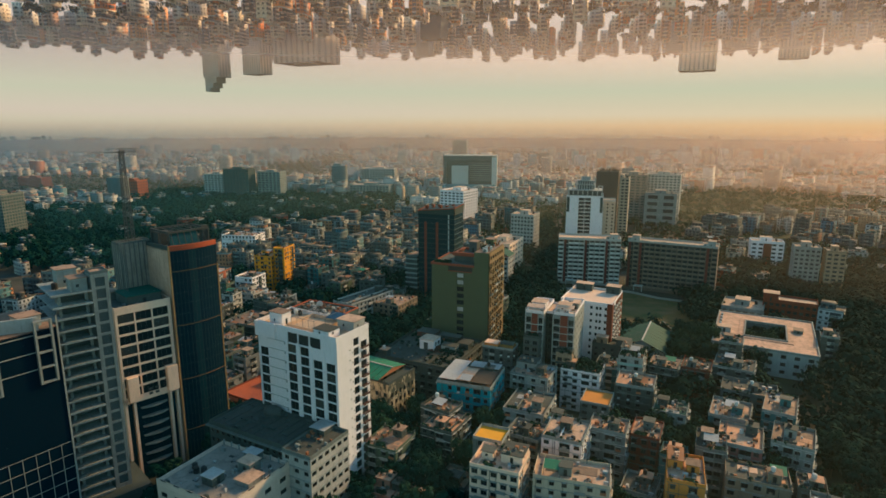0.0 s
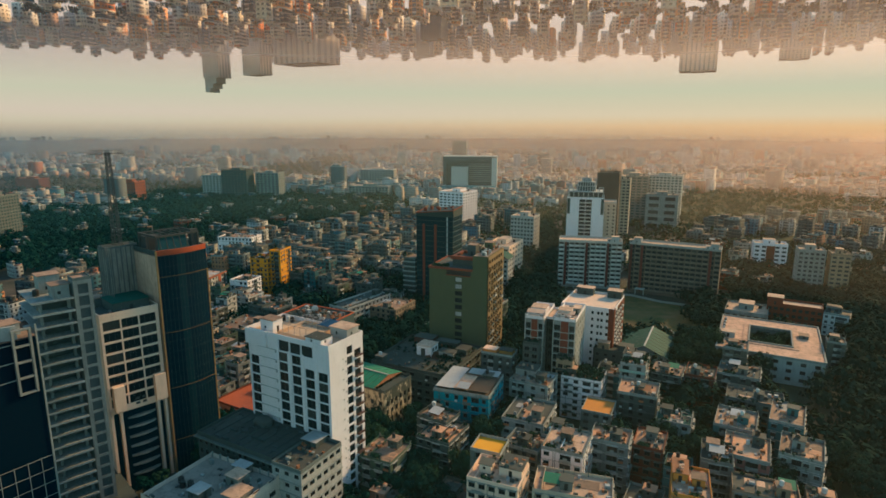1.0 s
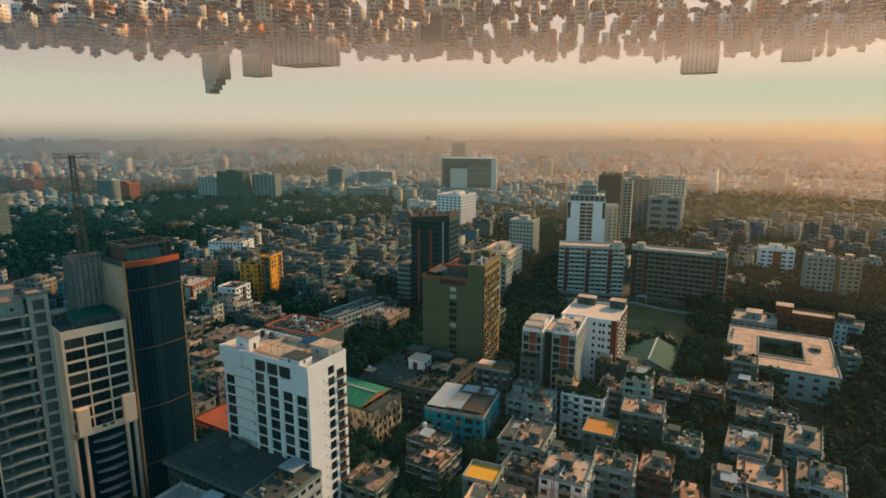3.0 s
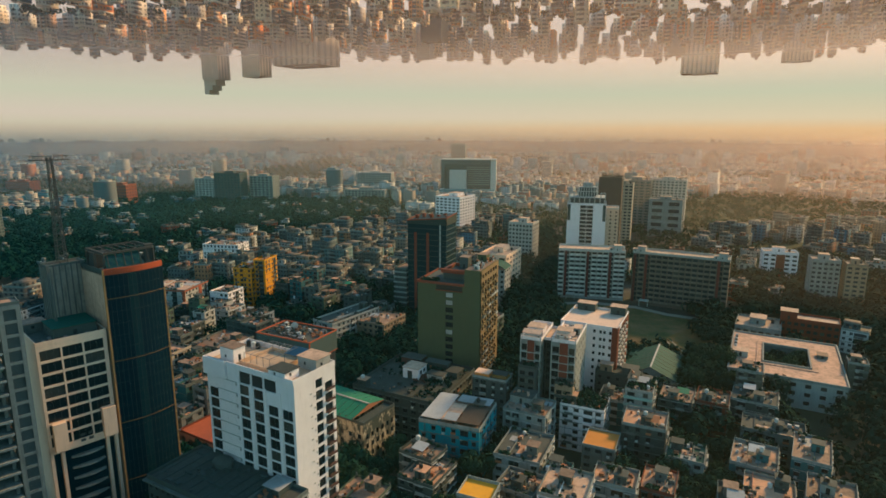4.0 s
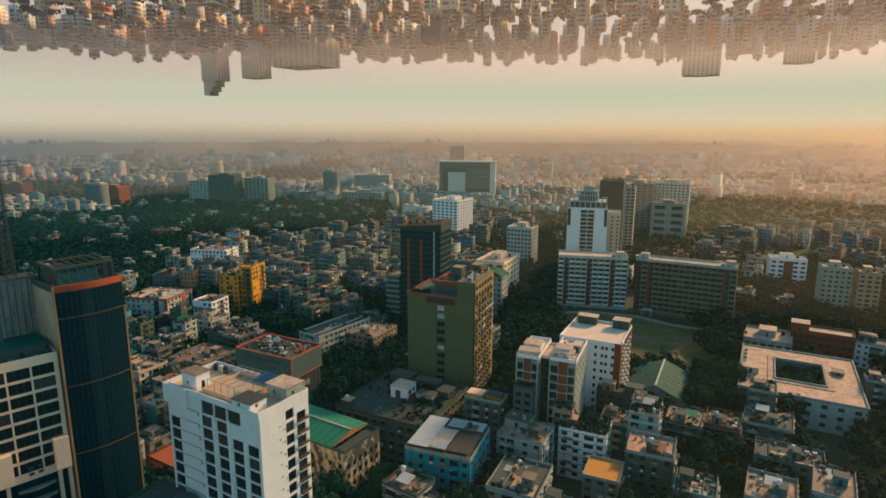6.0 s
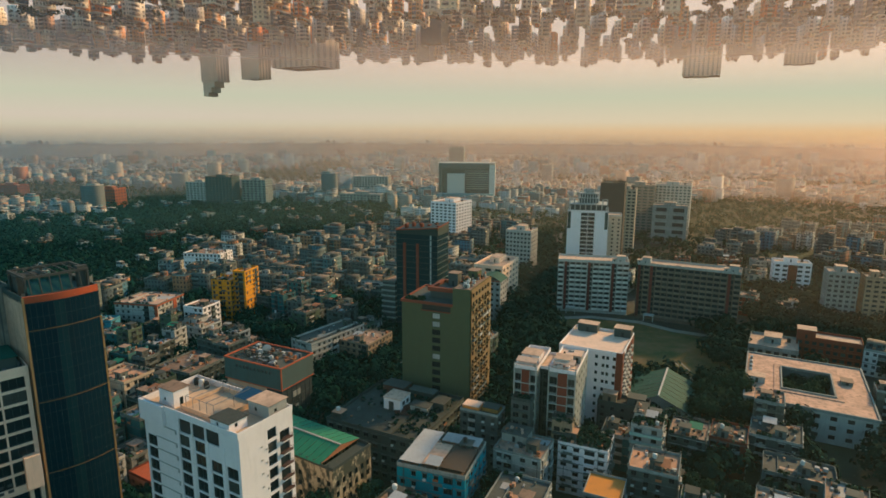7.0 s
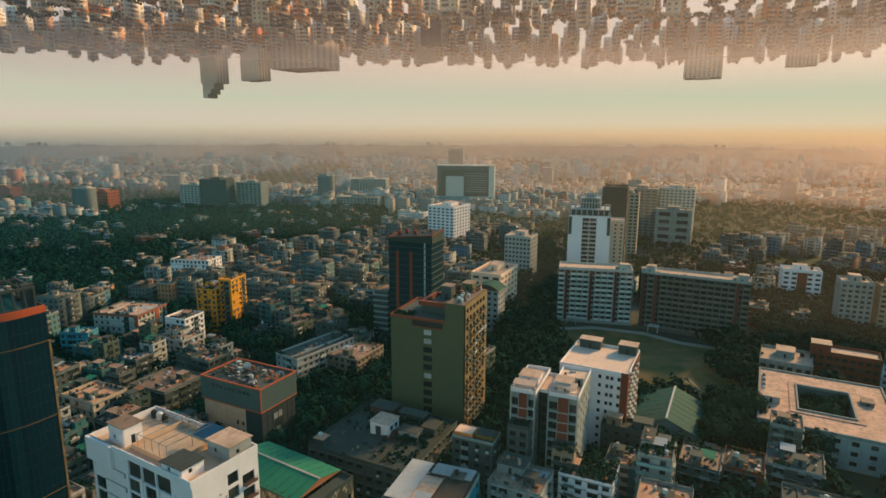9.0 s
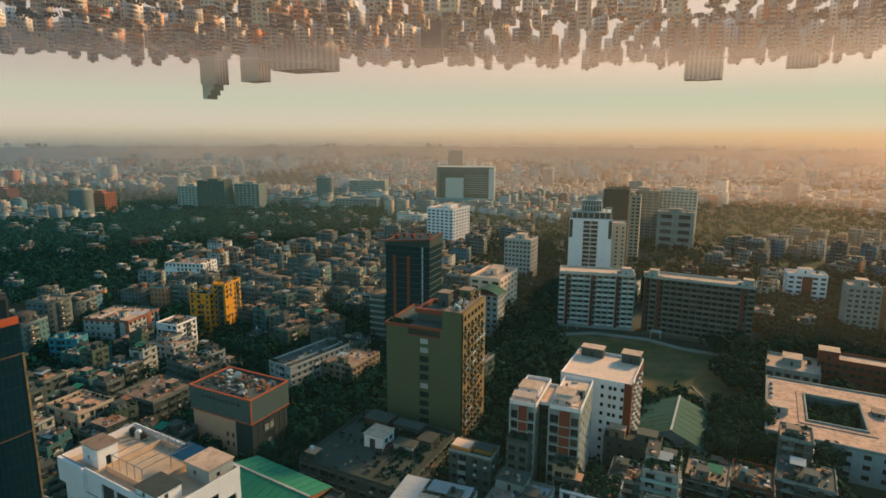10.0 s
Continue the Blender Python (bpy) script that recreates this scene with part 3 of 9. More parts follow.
def haze_material(name, stops, height, cool, warm, forward, span):
    """Thin evening haze: mostly clear, the rest scatters sun and sky light; the cooler and warmer glow to either side
    of the sun's path is painted in as a tint across x.
    """
    m, t, b = nodes_of(name)
    t.nodes.remove(b)
    co = t.nodes.new("ShaderNodeNewGeometry").outputs["Position"]
    sep = t.nodes.new("ShaderNodeSeparateXYZ")
    t.links.new(co, sep.inputs[0])
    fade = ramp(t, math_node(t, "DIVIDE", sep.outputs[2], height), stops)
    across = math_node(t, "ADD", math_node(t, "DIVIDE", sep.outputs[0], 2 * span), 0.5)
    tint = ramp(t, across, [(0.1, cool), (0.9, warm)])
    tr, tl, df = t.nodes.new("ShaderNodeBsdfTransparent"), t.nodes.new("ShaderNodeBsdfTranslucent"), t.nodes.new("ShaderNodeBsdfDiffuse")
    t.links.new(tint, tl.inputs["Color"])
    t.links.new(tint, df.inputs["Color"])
    m1, m2 = t.nodes.new("ShaderNodeMixShader"), t.nodes.new("ShaderNodeMixShader")
    m1.inputs[0].default_value = forward
    t.links.new(df.outputs[0], m1.inputs[1])
    t.links.new(tl.outputs[0], m1.inputs[2])
    t.links.new(fade, m2.inputs[0])
    t.links.new(tr.outputs[0], m2.inputs[1])
    t.links.new(m1.outputs[0], m2.inputs[2])
    t.links.new(m2.outputs[0], t.nodes["Material Output"].inputs["Surface"])
    return m


# Added veil: its teal tint lifts the dark tones of the near roofs.
hz = Mesh()
for i in range(40):
    a0, a1 = radians(40 + 100 * i / 40), radians(40 + 100 * (i + 1) / 40)
    p, q = (4 + 112 * math.cos(a0), 28 + 112 * math.sin(a0)), (4 + 112 * math.cos(a1), 28 + 112 * math.sin(a1))
    hz.quad((*p, 0.5), (*q, 0.5), (*q, 125), (*p, 125))
veil = haze_material("tone_lift_veil", [(0.0, (0.015, 0.015, 0.015)), (0.75, (0.015, 0.015, 0.015)), (0.95, (0, 0, 0))], 125.0, (0.36, 0.98, 0.95), (0.70, 0.90, 0.70), 0.5, 80)
tagged(new("haze", hz.data("haze", veil)), "faint bluish veil added to lift the dark tones of near roofs", "haze", "", "structure")
# veils of haze; each one ends a little above the line of sight to the far edge
for radius, thick in ((420, 0.02), (700, 0.06), (1100, 0.17), (1700, 0.24), (2500, 0.34), (3400, 0.48)):
    hz = Mesh()
    for i in range(48):
        a0, a1 = radians(36 + 108 * i / 48), radians(36 + 108 * (i + 1) / 48)
        p, q = (radius * math.cos(a0), radius * math.sin(a0)), (radius * math.cos(a1), radius * math.sin(a1))
        hz.quad((*p, 0), (*q, 0), (*q, 136), (*p, 136))
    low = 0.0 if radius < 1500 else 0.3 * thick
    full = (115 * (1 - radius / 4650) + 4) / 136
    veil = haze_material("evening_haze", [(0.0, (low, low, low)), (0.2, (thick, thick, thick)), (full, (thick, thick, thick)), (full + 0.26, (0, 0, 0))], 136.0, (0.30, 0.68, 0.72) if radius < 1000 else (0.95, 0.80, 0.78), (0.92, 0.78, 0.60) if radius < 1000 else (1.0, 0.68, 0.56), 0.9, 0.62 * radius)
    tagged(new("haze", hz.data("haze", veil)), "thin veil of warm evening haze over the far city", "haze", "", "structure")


# ---------------------------------------------------------------- the towers along the street
def white_hotel():
    b = Block("hotel_tower", "white painted hotel tower with dark square windows and cluttered roof terrace", "building", (-40.2, 155.6), 33.0, 15.3, 62)
    top, low, fh = 53.0, 0.0, 3.2
    rows = [top - 5.2 - fh * k for k in range(15)]
    front = []
    w = b.w
    for s, first in ((1.0, 1), (13.2, 0), (18.5, 0), (23.8, 1), (28.9, 1)):
        for k, z in enumerate(rows):
            if k >= first and z > 3:
                front.append((s - 0.3, s + 3.25, z - 2.75, z + 0.05))
    right = [(7.7, 10.3, z - 2.5, z) for z in [top - 2.4 - fh * k for k in range(16)] if z > 3]
    right += [(11.2, 14.2, z - 2.6, z) for z in [top - 4.4 - fh * k for k in range(15)] if z > 3]
    terrace = [(13.0, 17.2, top - 4.7, top - 1.3), (17.6, 21.8, top - 4.7, top - 1.3), (22.2, 26.6, top - 4.7, top - 1.3)]
    wall = shell(b, low, top, {"front": front + terrace, "right": right}, WHITE, reveal=0.35)
    b.windows("front", front, wall, 1, 0.3)
    b.windows("right", right[:16], wall, 0, 0.3)
    for h in terrace + right[16:]:
        deep = Mesh()
        b.panes(deep, "front" if h in terrace else "right", [h], 0.34)
        part("loggia_back", deep, GLASS, wall)
    # small vent holes and string courses
    led = Mesh()
    for z in rows:
        if z > 5:
            b.proud(led, "front", 4.3, 12.6, z + 0.25, z + 0.42, 0.18)
            b.proud(led, "front", 11.6, 12.1, z - 0.5, z + 0.1, 0.25, 0.0)
            b.proud(led, "right", 5.6, 6.1, z - 0.4, z - 0.1, 0.16)
            b.proud(led, "right", 7.0, 7.4, z - 1.6, z - 1.2, 0.14)
    part("ledge", led, WHITE_OLD, b.ob, "", "stuff")
    # fire balconies on the narrow side
    bal = Mesh()
    bal.box(0, 1.0, -1.5, 1.5, -0.14, 0, 0)
    bal.box(0.92, 1.0, -1.5, 1.5, 0, 0.55, 0)
    for k in range(7):
        bal.box(0.94, 0.98, -1.5 + k * 0.5 - 0.02, -1.5 + k * 0.5 + 0.02, 0.55, 0.95, 0)
    bal.box(0.92, 1.0, -1.5, 1.5, 0.95, 1.0, 0)
    me = bal.data("balcony", surface("rusty_red_rail", (0.10, 0.05, 0.045), rough=0.7, dirt=0.4))
    for z in [top - 6.4 - fh * k for k in range(14)]:
        ob = part("balcony", me, None, wall)
        ob.matrix_basis = pose(b.w / 2, -b.d / 2 + 12.7, z)
    # pilaster strips between the window columns
    for s in (12.7, 17.3, 22.6, 27.9):
        pil = Mesh()
        b.proud(pil, "front", s - 0.4, s + 0.4, 4, top - 4.2, 0.2)
        part("pilaster", pil, WHITE, b.ob)
    x0, x1, y0, y1 = -b.w / 2, b.w / 2, -b.d / 2, b.d / 2
    r = Mesh()
    r.box(x0 + 0.1, x1 - 0.1, y0 + 0.1, y1 - 0.1, top - 1.2, top - 0.9, 0)
    part("roof", r, surface("peach_roof_tiles", (0.50, 0.36, 0.25), dirt=0.4, streaks=False, fine=0.9), b.ob)
    p = Mesh()
    p.ring(x0 - 0.3, x1 + 0.05, y0 - 0.3, y1 + 0.05, top - 1.0, top + 0.5, 0.22)
    p.box(x0 - 0.3, x0 + 8.5, y0 - 0.9, y0, top - 4.4, top + 0.5, 0)
    part("parapet", p, WHITE, b.ob)
    hut(b, x0 + 3.6, x0 + 9.0, y0 + 2.0, y0 + 6.0, top - 0.9, top + 3.2, WHITE, ROOF_A, "right")
    hut(b, x1 - 9.0, x1 - 3.0, y0 + 0.2, y0 + 5.0, top - 0.9, top + 1.6, WHITE, ROOF_B, "left", "plant_room")
    hut(b, x1 - 7.5, x1 - 1.0, y1 - 6.0, y1 - 0.6, top - 0.9, top + 2.3, WHITE_OLD, ROOF_PALE, "left", "plant_room")
    aw = Mesh()
    for xa, ya, s in ((x1 - 13.0, y1 - 5.5, 5.2),):
        aw.quad((xa, ya, top + 1.7), (xa + s, ya, top + 1.7), (xa + s, ya + 4.2, top + 2.6), (xa, ya + 4.2, top + 2.6), 0)
        aw.quad((xa, ya + 4.2, top + 2.56), (xa + s, ya + 4.2, top + 2.56), (xa + s, ya, top + 1.66), (xa, ya, top + 1.66), 0)
        for px, py, pz in ((xa, ya, 1.7), (xa + s, ya, 1.7), (xa, ya + 4.2, 2.6), (xa + s, ya + 4.2, 2.6)):
            aw.box(px - 0.06, px + 0.06, py - 0.06, py + 0.06, top - 0.9, top + pz, 1)
    part("awning", aw, [POOL, STEEL], b.ob, "deep blue canvas awning on posts")
    fr = Mesh()
    for k in range(5):
        xa = x0 + 12 + k * 2.4
        fr.bar((xa, y0 + 3, top - 0.9), (xa, y0 + 3, top + 2.6), 0.05)
        fr.bar((xa, y1 - 2, top - 0.9), (xa, y1 - 2, top + 2.6), 0.05)
        fr.bar((xa, y0 + 3, top + 2.6), (xa, y1 - 2, top + 2.6), 0.05)
    fr.bar((x0 + 12, y0 + 3, top + 2.6), (x0 + 21.6, y0 + 3, top + 2.6), 0.05)
    fr.bar((x0 + 12, y1 - 2, top + 2.6), (x0 + 21.6, y1 - 2, top + 2.6), 0.05)
    part("pergola", fr, STEEL, b.ob)
    # terrace wall, round corner canopy
    tw = Mesh()
    tw.ring(x0 + 10.5, x1 - 9.5, y0 + 2.5, y1 - 1.0, top - 0.9, top + 0.2, 0.15)
    part("terrace_wall", tw, surface("peach_paint", (0.58, 0.40, 0.27), dirt=0.3), b.ob)
    for k in range(3):
        tank_on(b, x0 + 2 + k * 1.9, y1 - 2, top - 0.9, 0.7, 1.5, k == 1)
    return b


def podium():
    b = Block("podium_block", "dark flat-roofed podium with ribbed parapet beside the white tower", "building", (-54.4, 144.4), 30.5, 17.4, 63.4)
    z = 24.2
    fr = grid_holes(b.w, 13, 1.3, 1, 7, 3.2, 1.6, 1.0)
    rt = grid_holes(b.d, 6, 1.3, 1, 7, 3.2, 1.6, 1.0)
    wall = shell(b, 0, z, {"front": fr, "right": rt}, CONC_DK)
    b.windows("front", fr, wall)
    b.windows("right", rt, wall)
    roof_of(b, z, ROOF_B, CONC_DK, 0.8)
    cor = Mesh()
    cor.ring(-b.w / 2 - 0.9, b.w / 2 + 0.9, -b.d / 2 - 0.9, b.d / 2 + 0.05, z - 1.0, z - 0.6, 1.2)
    part("cornice", cor, CONC, b.ob)
    dome = Mesh()
    n = 12
    for i in range(n):
        for k in range(4):
            def P(ii, kk):
                a, e = 2 * math.pi * ii / n, math.pi / 2 * kk / 4
                return (-b.w / 2 + 13 + 3.4 * math.cos(a) * math.cos(e), 5.2 + 2.6 * math.sin(a) * math.cos(e), z + 0.9 + 1.5 * math.sin(e))
            dome.quad(P(i, k), P(i + 1, k), P(i + 1, k + 1), P(i, k + 1))
        a0, a1 = 2 * math.pi * i / n, 2 * math.pi * (i + 1) / n
        dome.quad((-b.w / 2 + 13 + 3.4 * math.cos(a0), 5.2 + 2.6 * math.sin(a0), z), (-b.w / 2 + 13 + 3.4 * math.cos(a1), 5.2 + 2.6 * math.sin(a1), z), P(i + 1, 0), P(i, 0))
    part("roof_dome", dome, surface("weathered_membrane", (0.075, 0.085, 0.08), dirt=0.7), b.ob)
    for k in range(9):
        seam = Mesh()
        seam.box(-b.w / 2 + 1.5 + 3.2 * k, -b.w / 2 + 1.75 + 3.2 * k, -b.d / 2 + 0.3, b.d / 2 - 0.3, z, z + 0.22)
        part("roof_seam", seam, CONC_DK, b.ob)
    pj = Mesh()
    pr_ = random.Random(29)
    for k in range(26):
        x, y = pr_.uniform(-b.w / 2 + 1, b.w / 2 - 2), pr_.uniform(-b.d / 2 + 1, b.d / 2 - 2)
        pj.box(x, x + pr_.uniform(0.4, 2.6), y, y + pr_.uniform(0.3, 1.0), z, z + pr_.uniform(0.2, 0.8), k % 2)
    part("roof_junk", pj, [CONC_DK, SLATE], b.ob, "ducts and boards on the dark roof", "stuff")
    c = Block("podium_wing", "seven-storey pale wing with long rows of windows and a dark roof", "building", (-44.6, 138.2), 10.4, 17.0, 64)
    rt = grid_holes(c.d, 6, 1.9, 0.5, 7, 3.4, 1.3, 1.2)
    fr = grid_holes(c.w, 3, 1.6, 0.5, 7, 3.4, 1.3, 1.2)
    wall = shell(c, 0, 24.4, {"right": rt, "front": fr}, WHITE_OLD)
    c.windows("right", rt, wall, 2)
    c.windows("front", fr, wall, 1)
    led = Mesh()
    for k in range(7):
        led.ring(-c.w / 2 - 0.3, c.w / 2 + 0.3, -c.d / 2 - 0.3, c.d / 2 + 0.02, 0.5 + 3.4 * k + 3.0, 0.5 + 3.4 * k + 3.2, 0.5)
    part("string_course", led, CONC_LT, c.ob)
    roof_of(c, 24.4, ROOF_B, CONC, 0.8)
    hut(c, -4.6, 0.5, 3, 8, 24.4, 26.2, CONC_DK, TIN)
    jk = Mesh()
    jr = random.Random(71)
    for k in range(22):
        x, y = jr.uniform(-4.6, 3.6), jr.uniform(-7.8, 7)
        jk.box(x, x + jr.uniform(0.3, 1.6), y, y + jr.uniform(0.3, 1.4), 24.4, 24.5 + jr.uniform(0.1, 1.0), k % 3)
    part("roof_junk", jk, [CONC_DK, CONC_LT, RUSTY_TIN], c.ob, "boxes, pipes and scrap on the dark roof", "stuff")


def near_roof():
    b = Block("office_block", "beige office block with a roof cluttered by sheds and tin shelters", "building", (-61.4, 121.0), 26.0, 23.0, 65)
    z = 20.0
    rt = grid_holes(b.d, 4, 2.4, 1, 6, 3.6, 1.5, 1.2)
    fr = grid_holes(b.w, 5, 2.4, 1, 6, 3.6, 1.5, 1.2)
    wall = shell(b, 0, z, {"right": rt, "front": fr}, surface("pale_stone_render", (0.60, 0.50, 0.42), dirt=0.35, grime=(0.2, 0.17, 0.14)))
    b.windows("right", rt, wall, 2)
    b.windows("front", fr, wall, 2)
    roof_of(b, z, surface("grey_roof_screed", (0.34, 0.30, 0.26), dirt=0.7, streaks=False, fine=0.9), surface("pale_stone_render", (0.60, 0.50, 0.42)), 1.1, 0.25)
    ok = Mesh()
    orr = random.Random(33)
    for k in range(34):
        x, y = orr.uniform(-12, 11), orr.uniform(-10.5, 9.5)
        ok.box(x, x + orr.uniform(0.3, 1.5), y, y + orr.uniform(0.3, 1.2), z, z + orr.uniform(0.2, 1.3), k % 4)
    for k in range(9):
        ok.box(-12.6 + 3.1 * k, -12.2 + 3.1 * k, 11.0, 11.4, z, z + 1.7, 0)
    part("roof_clutter", ok, [CONC_LT, CONC_DK, STEEL, WHITE_OLD], b.ob, "tanks, ducts and boxes on the roof", "stuff")
    hut(b, 2, 6.5, 3, 7, z, z + 3, CONC, ROOF_PALE)
    hut(b, -2, 2, -6, -2, z, z + 2.6, CONC_DK, TIN, "right", "tin_shed")
    hut(b, 6, 11, -2, 3.5, z, z + 1.6, CONC_LT, ROOF_PALE, "left", "plant_room")
    hut(b, -1, 3.5, 8, 11, z, z + 2.4, CONC, TIN, "front", "tin_shed")
    for k in range(4):
        tank_on(b, -4 - 1.8 * k, -3 + (k % 2), z, 0.8, 1.7)


def cream_tower():
    b = Block("cream_tower", "cream rendered office tower with a deep white grid of dark windows", "building", (-110.4, 161.8), 22.0, 17.0, 49)
    top, fh = 58.6, 3.55
    wins = []
    for k in range(8):
        for s in (0.7, 5.95, 11.2):
            wins.append((s, s + 4.85, top - 3.2 - fh * k - 1.45, top - 3.2 - fh * k + 1.45))
    low = 27.0
    wall = shell(b, low, top, {"right": wins, "front": [], "back": [(6, 8, 40, 42)]}, CREAM, reveal=0.45)
    b.windows("right", wins, wall, 2, 0.42)
    m = Mesh()
    bx = (-b.w / 2 + 0.2, b.w / 2 - 1.6, -b.d / 2 + 0.2, b.d / 2 - 0.2)
    b.face(m, "front", 0, low, [], 0.2, bx)
    b.face(m, "left", 0, low, [], 0.2, bx)
    b.face(m, "back", 0, low, [], 0.2, bx)
    part("lower_wall", m, CREAM, b.ob)
    g = Mesh()
    b.face(g, "right", 0, low, [], 0.2, bx)
    part("lower_glass", g, GLASS_NAVY, b.ob, "dark recessed glazing under the cream front")
    # two proud bays and the curved balcony bands between them
    for s0, s1, zt in ((1.2, 4.4, 36.0), (13.4, 16.8, 36.5)):
        bays = Mesh()
        b.proud(bays, "right", s0, s1, 28.0, zt, 1.6, 0.5)
        part("bay", bays, CREAM, b.ob)
    vent = Mesh()
    for k in range(2):
        for j in range(2):
            b.proud(vent, "right", 7.6 + 2.0 * j, 8.8 + 2.0 * j, 28.2 + 1.6 * k, 29.0 + 1.6 * k, 0.05)
    part("vent", vent, FRAME_DK, b.ob)
    legs = Mesh()
    for s in (0.0, 2.6, 13.9, 16.2):
        b.proud(legs, "right", s, s + 0.8, 0, low + 1.6, 0.0, 1.4)
    part("column", legs, CREAM, b.ob)
    bands = Mesh()
    for k in range(7):
        z = 4 + 3.3 * k
        for j in range(8):
            s0, s1 = 5 + j * 1.05, 5 + (j + 1) * 1.05
            o0, o1 = 1.1 * math.sin(math.pi * j / 8), 1.1 * math.sin(math.pi * (j + 1) / 8)
            p, q = b.at("right", s0, z, 0.9 - o0), b.at("right", s1, z, 0.9 - o1)
            for dz0, dz1 in ((0, 0.4),):
                bands.quad((p[0], p[1], z), (q[0], q[1], z), (q[0], q[1], z + dz1), (p[0], p[1], z + dz1))
                pi, qi = b.at("right", s0, z, 2.0), b.at("right", s1, z, 2.0)
                bands.quad((p[0], p[1], z + dz1), (q[0], q[1], z + dz1), (qi[0], qi[1], z + dz1), (pi[0], pi[1], z + dz1))
    part("balcony_band", bands, CONC_LT, b.ob, "", "stuff")
    roof_of(b, top - 0.6, ROOF_B, CREAM, 1.3, 0.3)
    x1, y0 = b.w / 2, -b.d / 2
    hut(b, x1 - 13.5, x1 - 3.0, y0 + 5.0, y0 + 15.5, top - 0.6, top + 2.6, CONC_DK, GREEN_HALL, "right", "plant_room")
    cl = Mesh()
    for k in range(9):
        xa = x1 - 2.2 - 1.9 * (k % 3)
        ya = y0 + 2 + 1.7 * k
        if ya < -y0 - 1:
            cl.box(xa, xa + 1.0, ya, ya + 0.8, top - 0.6, top + 0.5 + 0.1 * (k % 2))
    part("condenser", cl, STEEL, b.ob, "", "stuff")
    hut(b, x1 - 20, x1 - 15, y0 + 1, y0 + 6, top - 0.6, top + 2.0, CONC, ROOF_A)


def dark_tower():
    b = Block("dark_glass_tower", "dark glass tower with an orange roof band and yellow cable lines", "building", (-98.2, 174.6), 15.0, 16.5, 54)
    top = 75.8
    w2, d2 = b.w / 2, b.d / 2
    n = 14
    bow = lambda t: 1.5 * math.sin(math.pi * t)
    side = Mesh()
    b.face(side, "front", 0, top, [(6.0, 6.5, 66, 66.6), (8.2, 8.7, 66, 66.6)], 0.3)
    b.face(side, "left", 0, top, [])
    b.face(side, "back", 0, top, [])
    part("wall", side, surface("pale_brown_render", (0.56, 0.40, 0.29), dirt=0.8, grime=(0.16, 0.12, 0.09)), b.ob)
    fl = 21
    me = {}
    for k in range(fl):
        for i in range(n):
            t0, t1 = i / n, (i + 1) / n
            g = Mesh()
            z0, z1 = k * 3.55 + 0.05, (k + 1) * 3.55 - 0.05
            g.quad((w2 + bow(t0), -d2 + b.d * t0 + 0.03, z0), (w2 + bow(t1), -d2 + b.d * t1 - 0.03, z0), (w2 + bow(t1), -d2 + b.d * t1 - 0.03, z1), (w2 + bow(t0), -d2 + b.d * t0 + 0.03, z1))
            if i not in me:
                g.v = [(x, y, z - k * 3.55) for x, y, z in g.v]
                # Columns 5 and 6 get lighter glass as a painted blue reflection.
                me[i] = g.data("pane", GLASS_MID if i in (5, 6) else GLASS_NAVY)
            ob = part("pane", me[i], None, b.ob)
            ob.matrix_basis = pose(0, 0, k * 3.55)
    mull = Mesh()
    for k in range(fl + 1):
        for i in range(n):
            t0, t1 = i / n, (i + 1) / n
            p, q = (w2 + bow(t0) - 0.04, -d2 + b.d * t0), (w2 + bow(t1) - 0.04, -d2 + b.d * t1)
            mull.bar((p[0], p[1], k * 3.55), (q[0], q[1], k * 3.55), 0.05)
    for i in range(n + 1):
        t0 = i / n
        mull.bar((w2 + bow(t0) - 0.03, -d2 + b.d * t0, 0), (w2 + bow(t0) - 0.03, -d2 + b.d * t0, top), 0.045)
    part("mullion", mull, surface("black_mullion", (0.012, 0.02, 0.028), rough=0.5, dirt=0.2, streaks=False, bump=0), b.ob, "", "stuff")
    ORB = surface("orange_red_band", (0.36, 0.065, 0.022), dirt=0.25)
    band = Mesh()
    for i in range(n):
        t0, t1 = i / n, (i + 1) / n
        p, q = (w2 + bow(t0) + 0.12, -d2 + b.d * t0), (w2 + bow(t1) + 0.12, -d2 + b.d * t1)
        band.quad((*p, top - 1.1), (*q, top - 1.1), (*q, top + 0.5), (*p, top + 0.5))
        band.quad((*p, top + 0.5), (*q, top + 0.5), (q[0] - 0.6, q[1], top + 0.5), (p[0] - 0.6, p[1], top + 0.5))
        band.quad((q[0] - 0.6, q[1], top - 1.1), (p[0] - 0.6, p[1], top - 1.1), (p[0] - 0.6, p[1], top + 0.5), (q[0] - 0.6, q[1], top + 0.5))
    part("roof_band", band, ORB, b.ob, "orange-red painted roof band")
    YEL = surface("yellow_cable_cover", (0.22, 0.12, 0.04), dirt=0.4, streaks=False)
    for z in (top - 8.0, top - 26.5, top - 45.5, top - 64.0):
        c = Mesh()
        for i in range(n):
            t0, t1 = i / n, (i + 1) / n
            c.bar((w2 + bow(t0) + 0.1, -d2 + b.d * t0, z), (w2 + bow(t1) + 0.1, -d2 + b.d * t1, z), 0.055)
        part("cable_line", c, YEL, b.ob)
    edge = Mesh()
    edge.box(w2 - 0.3, w2 + 0.25, -d2 - 0.25, -d2 + 0.2, 0, top + 0.3)
    edge.box(w2 - 0.2, w2 + 0.2, d2 - 0.2, d2 + 0.25, 0, top - 8)
    part("corner_strip", edge, surface("ochre_strip", (0.40, 0.23, 0.09), dirt=0.5), b.ob)
    hooks = Mesh()
    for k in range(16):
        z = 4 + k * 4.2
